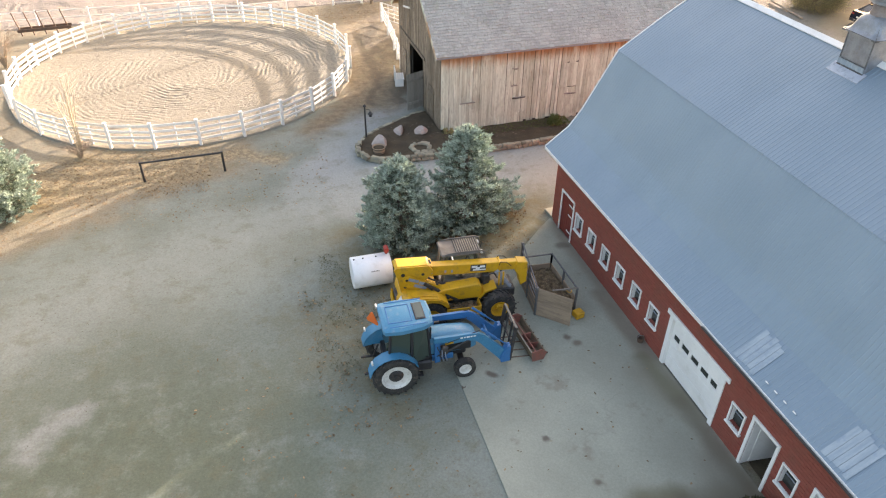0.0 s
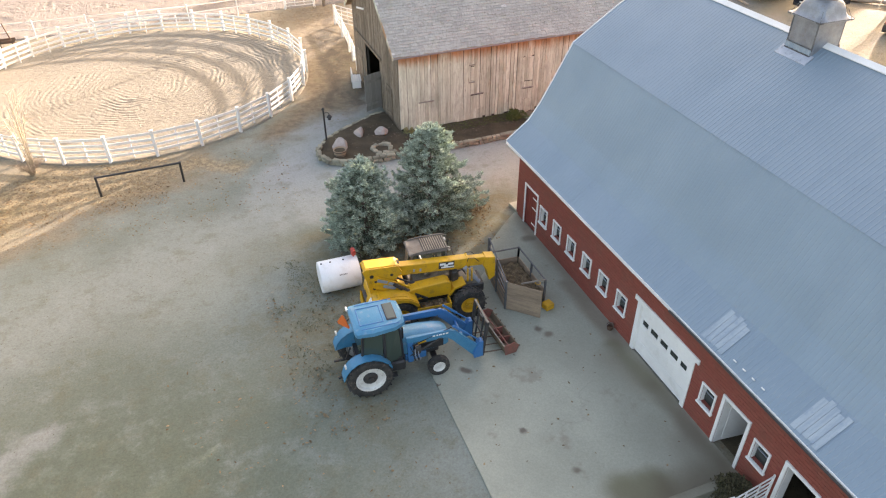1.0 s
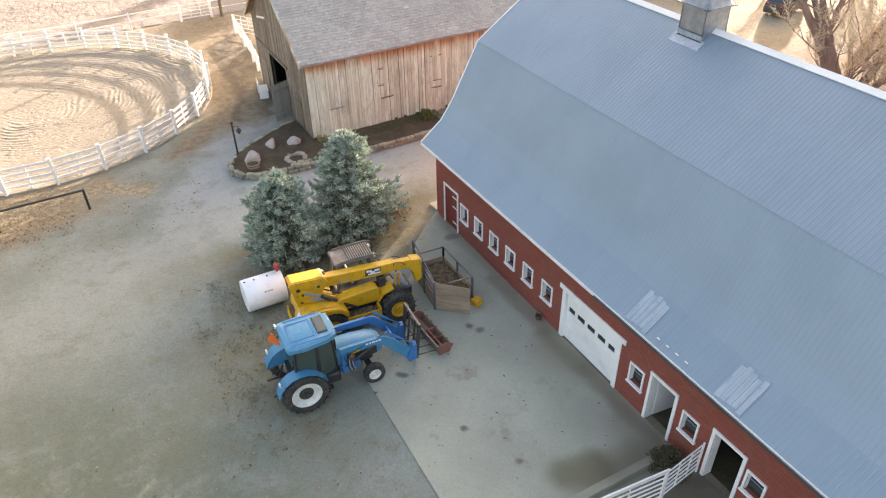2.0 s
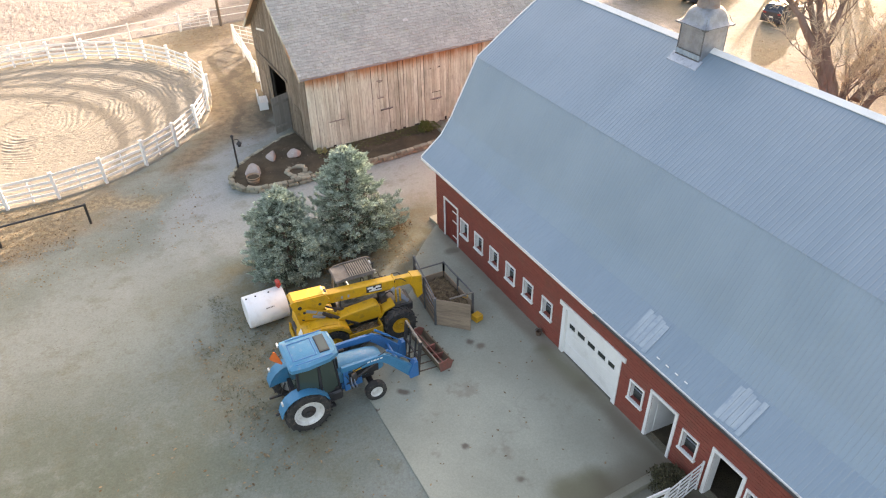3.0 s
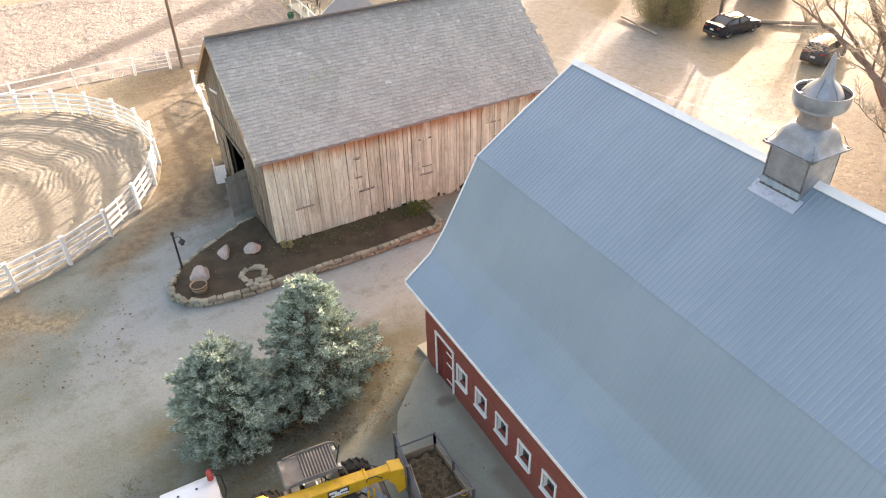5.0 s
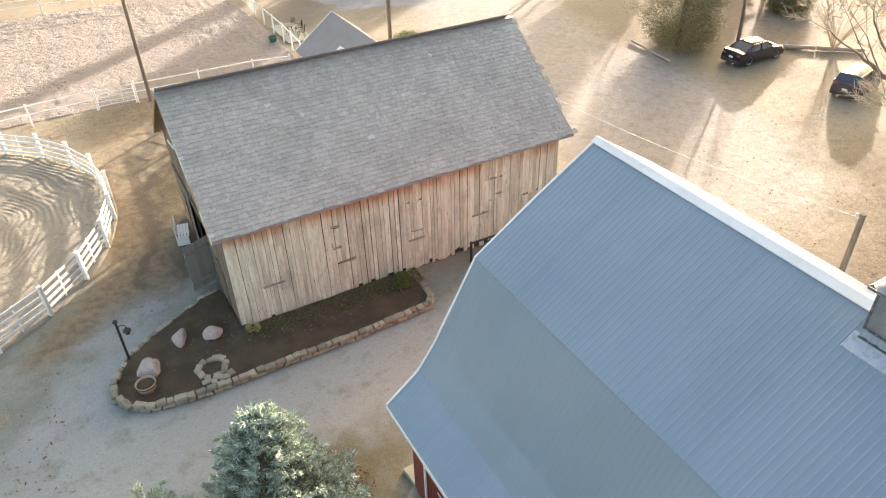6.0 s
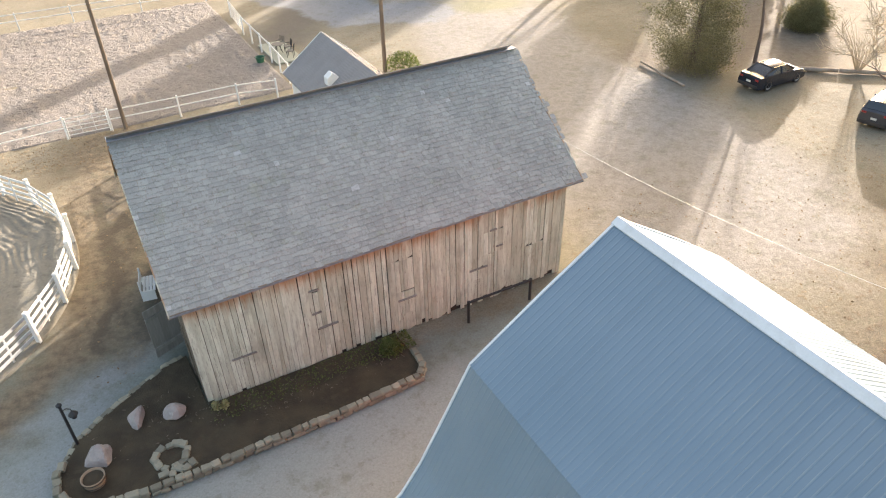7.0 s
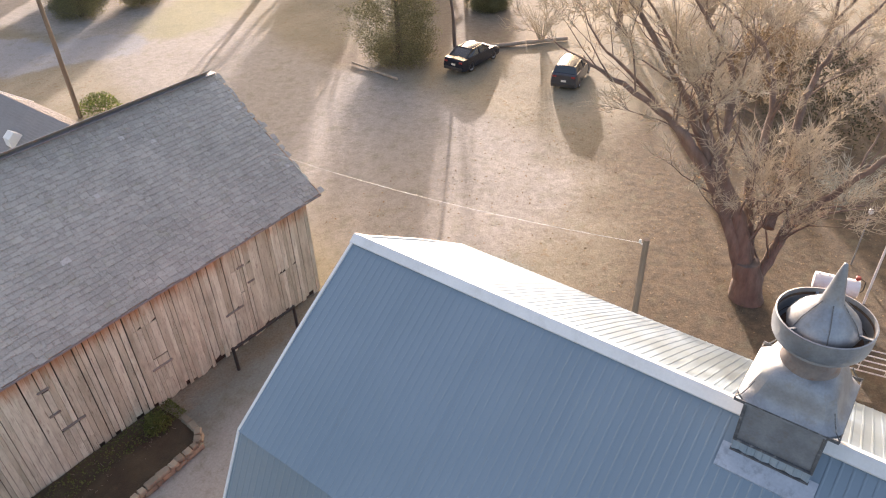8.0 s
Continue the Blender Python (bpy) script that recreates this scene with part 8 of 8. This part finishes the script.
# ---- low shed behind the old barn ----
SHED_ROOF = plain("grey_shed_roof", (0.25, 0.232, 0.222), (0.30, 0.28, 0.27), 0.88, big=0.8, fine=18, bump=0.3)
shed = thing("shed", "low white shed with a grey ridged shingle roof", "shed", pose(0, 0, 0))
SX0, SXR, SX1, SY0, SY1 = 8.8, 11.7, 13.7, 35.6, 46.9
bm = B()
extrude(bm, [(SX0 + 0.4, -0.05), (SX1 - 0.4, -0.05), (SX1 - 0.4, 1.95), (SXR, 3.40), (SX0 + 0.4, 1.50)], SY0 + 0.3, SY1 - 0.3)
part("wall", bm, WHITE, shed)
for pts in ([(SX0, 1.40), (SXR, 3.55)], [(SXR, 3.55), (SX1, 1.95)]):
    (x0, z0), (x1, z1) = pts
    bm = B()
    extrude(bm, [(x0, z0), (x1, z1), (x1, z1 - 0.08), (x0, z0 - 0.08)], SY0, SY1)
    part("roof_slope", bm, SHED_ROOF, shed)
    rows = 22
    b = B()
    box(b, (0, 0, 0), (0.05, SY1 - SY0 - 0.04, 0.012))
    me = mesh_of("shingle_course", b, SHED_ROOF)
    for k in range(rows):
        f = (k + 0.5) / rows
        piece("shingle_course", me, shed, pose(x0 + (x1 - x0) * f, (SY0 + SY1) / 2, z0 + (z1 - z0) * f + 0.006, 0, -math.degrees(math.atan2(z1 - z0, x1 - x0)), 0))
for y in (SY0 - 0.02, SY1 + 0.02):
    bm = B()
    bar(bm, (SX0, y, 1.36), (SXR, y, 3.52), 0.04, 0.14)
    bar(bm, (SXR, y, 3.52), (SX1, y, 1.91), 0.04, 0.14)
    part("rake_trim", bm, WHITE, shed)
bm = B()
extrude(bm, [(-0.35, 0.0), (0.35, 0.0), (0.35, 0.45), (0.0, 0.72), (-0.35, 0.45)], -0.3, 0.3)
part("roof_vent", bm, WHITE, shed, "white gabled roof vent", m=pose(10.15, 41.6, 2.25))

# ---- patio furniture and bin at the shed ----
bm = B()
box(bm, (11.0, 54.6, 0.03), (2.0, 4.6, 0.08), bevel=0.01)
structure("patio", bm, CONCRETE, "pale concrete patio pad", "patio")


def patio_chair(m):
    t = thing("patio_chair", "black metal patio chair on the pad", "chair", m, group="patio chairs")
    bm = B()
    box(bm, (0, 0, 0.44), (0.5, 0.5, 0.03), bevel=0.01)
    part("seat", bm, BLACK, t)
    for k in range(5):
        bm = B()
        bar(bm, (-0.2 + 0.1 * k, 0.24, 0.45), (-0.2 + 0.1 * k, 0.32, 0.95), 0.025)
        part("back_slat", bm, BLACK, t)
    for x in (-0.22, 0.22):
        for y in (-0.22, 0.22):
            bm = B()
            bar(bm, (x, y, 0.0), (x, y, 0.44), 0.03)
            part("leg", bm, BLACK, t)
        bm = B()
        bar(bm, (x, -0.22, 0.66), (x, 0.26, 0.66), 0.03)
        part("armrest", bm, BLACK, t)
    return t


first_chair = patio_chair(pose(11.2, 55.0, 0.07, 0, 0, -60))
copy_thing(first_chair, pose(11.35, 53.1, 0.07, 0, 0, -120))
copy_thing(first_chair, pose(11.5, 54.1, 0.07, 0, 0, -95))
tb = thing("patio_table", "round black metal patio table", "table", pose(10.75, 54.2, 0.07))
bm = B()
lathe(bm, [(0, 0.70), (0.42, 0.70), (0.42, 0.73), (0, 0.73)], 24)
part("tabletop", bm, BLACK, tb)
for k in range(3):
    bm = B()
    bar(bm, (0.1 * math.cos(k * 2.09), 0.1 * math.sin(k * 2.09), 0.7), (0.35 * math.cos(k * 2.09), 0.35 * math.sin(k * 2.09), 0), 0.03)
    part("leg", bm, BLACK, tb)
GREEN = plain("green_plastic", (0.02, 0.10, 0.06), (0.03, 0.12, 0.07), 0.5)
tb = thing("muck_tub", "small dark green plastic muck tub on the arena sand", "tub", pose(9.1, 53.3, 0.0))
bm = B()
lathe(bm, [(0.24, 0), (0.32, 0.42), (0.35, 0.42), (0.35, 0.45), (0.30, 0.45), (0.22, 0.04), (0, 0.04)], 20)
part("tub", bm, GREEN, tb)
for s in (-1, 1):
    bm = B()
    tube(bm, [(s * 0.34, -0.1, 0.42), (s * 0.40, -0.05, 0.5), (s * 0.40, 0.05, 0.5), (s * 0.34, 0.1, 0.42)], 0.015, 6)
    part("handle", bm, BLACK, tb)


# ---- litter on the ground ----
def litter():
    q = random.Random(77)
    v, f = [], []
    zones = [((-24, -9), (17, 24), 900), ((-27, -15), (19.5, 24.6), 2600), ((-12, -8.6), (3, 11), 450), ((-8.5, -1.5), (10.8, 14.2), 700), ((-6, -1), (25, 46), 400), ((-9, -1), (43.5, 47.2), 900), ((16, 34), (3, 26), 1500), ((-7, -0.5), (-3, 8), 90), ((-16, -8), (-8, 8), 300)]
    for (x0, x1), (y0, y1), n in zones:
        for _ in range(n):
            c = Vector((q.uniform(x0, x1), q.uniform(y0, y1), q.uniform(0.01, 0.05)))
            a, s = q.uniform(0, math.tau), q.uniform(0.03, 0.075)
            d, e = Vector((math.cos(a), math.sin(a), q.uniform(-0.2, 0.4))) * s, Vector((-math.sin(a), math.cos(a), q.uniform(-0.3, 0.3))) * s * 0.5
            i = len(v)
            v.extend([tuple(c - d), tuple(c + e), tuple(c + d), tuple(c - e + Vector((0, 0, s * 0.3)))])
            f.extend([(i, i + 1, i + 3), (i + 1, i + 2, i + 3)])
    ob = raw("leaf_litter", v, f, DRY_LEAF)
    wv, wf = [], []
    for (x0, x1), (y0, y1), n in (((-11.8, -9.4), (5.5, 12.8), 4200), ((-10.0, -7.6), (7.2, 9.6), 1400), ((-6.5, -2.2), (10.6, 12.2), 900), ((-1.6, -0.2), (-4.6, -2.7), 300)):
        for _ in range(n):
            x, y = q.uniform(x0, x1), q.uniform(y0, y1)
            if noise.noise((x * 1.1, y * 1.1, 5.0)) + 0.6 * noise.noise((x * 3.7, y * 3.7, 2.0)) < 0.0:
                continue
            c = Vector((x, y, 0.01))
            a, s = q.uniform(0, math.tau), q.uniform(0.02, 0.065)
            d, e = Vector((math.cos(a), math.sin(a), q.uniform(0.2, 1.2))) * s, Vector((-math.sin(a), math.cos(a), 0)) * s * 0.3
            i = len(wv)
            wv.extend([tuple(c - e), tuple(c + e), tuple(c + d), tuple(c + d * 0.5 + Vector((0, 0, s * 0.2)))])
            wf.extend([(i, i + 1, i + 3), (i + 1, i + 2, i + 3), (i + 2, i, i + 3)])
    for _ in range(1500):
        x, y = q.uniform(-24, -7.4), q.uniform(-4, 15)
        c = Vector((x, y, 0.005))
        a, s = q.uniform(0, math.tau), q.uniform(0.010, 0.026)
        d, e = Vector((math.cos(a), math.sin(a), 0)) * s, Vector((-math.sin(a), math.cos(a), 0)) * s * 0.7
        i = len(wv)
        wv.extend([tuple(c - d), tuple(c + e), tuple(c + d), tuple(c - e), tuple(c + Vector((0, 0, s * 0.8)))])
        wf.extend([(i, i + 3, i + 4), (i + 3, i + 2, i + 4), (i + 2, i + 1, i + 4), (i + 1, i, i + 4)])
    tagged(raw("weed_growth", wv, wf, WEED), "low dark green and brown weeds and clods on the yard", "weeds", kind="stuff")
    tagged(ob, "scattered dry leaves and clods on the ground", "leaves", kind="stuff")


litter()

# ---- shingles of the old barn, the nearest as pieces and the rest joined ----
slope = math.hypot(RIDGE_Y - 22.07, RIDGE_Z - 4.52)
pitch = math.atan2(RIDGE_Z - 4.52, RIDGE_Y - 22.07)
COURSE = 0.185
b = B()
box(b, (0, 0.11, 0), (0.29, 0.24, 0.011))
for v in b.verts:
    v.co.z += 0.007 if v.co.y < 0.1 else 0.002
shingle_mesh = mesh_of("shingle", b, SHINGLE)
rng = random.Random(11)
verts, faces = [], []
count = 0
for r in range(int(slope / COURSE) + 1):
    s0 = r * COURSE
    if s0 > slope - 0.1:
        continue
    x = -2.86 - rng.uniform(0, 0.1)
    while x < 12.9:
        w = rng.choice((rng.uniform(0.13, 0.22), rng.uniform(0.20, 0.34), rng.uniform(0.20, 0.34)))
        s = s0 + rng.uniform(-0.03, 0.03)
        yy, zz = 22.05 + s * math.cos(pitch), roof_z(22.07) + s * math.sin(pitch)
        x = max(x, -2.86)
        m = pose(x + w / 2, yy, zz + rng.uniform(0, 0.010), math.degrees(pitch) - 3.0 + rng.uniform(-1.8, 0.8), rng.uniform(-1.2, 1.2), rng.uniform(-2.2, 2.2))
        if r < 9 and x < 6.5 and count < 290:
            ob = piece("shingle", shingle_mesh, old, m)
            ob.scale.x = (w - 0.004) / 0.29
            count += 1
        else:
            k = len(verts)
            for v in shingle_mesh.vertices:
                verts.append(tuple(m @ Vector((v.co.x * (w - 0.004) / 0.29, v.co.y, v.co.z))))
            faces += [tuple(k + i for i in p.vertices) for p in shingle_mesh.polygons]
        x += w
for r in range(int(slope / 0.37) + 1):
    # wide far-side courses
    s0 = r * 0.37
    x = -2.84
    while x < 12.6:
        m = pose(x + 0.32, 32.25 - s0 * math.cos(pitch), roof_z(32.23) + s0 * math.sin(pitch)) @ pose(0, 0, 0, 0, 0, 180) @ pose(0, 0, 0, math.degrees(pitch) - 3, 0, 0)
        k = len(verts)
        for v in shingle_mesh.vertices:
            verts.append(tuple(m @ Vector((v.co.x * 2.1, v.co.y * 2, v.co.z))))
        faces += [tuple(k + i for i in p.vertices) for p in shingle_mesh.polygons]
        x += 0.62
ob = raw("shingle_field", verts, faces, SHINGLE, old)
tagged(ob, "grey weathered shingles in ragged courses", kind="stuff")

# ---- bricks of the west wall, the nearest as pieces and the rest joined ----
b = B()
box(b, (0, 0, 0), (0.014, 0.29, 0.113))
brick_mesh = mesh_of("brick", b, BRICK_FACE)
rng = random.Random(17)
verts, faces = [], []
count = 0
for r in range(30):
    z = 0.065 + 0.125 * r
    y = -9.0 - (0.15 if r % 2 else 0.0)
    while y < Y_END - 0.15:
        y += 0.30
        if y > Y_END - 0.145 or any(h[0] - 0.15 < y < h[1] + 0.15 and h[2] - 0.06 < z < h[3] + 0.06 for h in OPEN):
            continue
        m = pose(-0.003 - rng.uniform(0, 0.004), y, z)
        if z > 1.8 and 3.0 < y and z < 3.0 and count < 290:
            piece("brick", brick_mesh, west_wall, m)
            count += 1
        else:
            k = len(verts)
            verts += [tuple(m @ v.co) for v in brick_mesh.vertices]
            faces += [tuple(k + i for i in p.vertices) for p in brick_mesh.polygons]
ob = raw("brick_field", verts, faces, BRICK_FACE, west_wall)
tagged(ob, "red-painted bricks in running courses", kind="stuff")
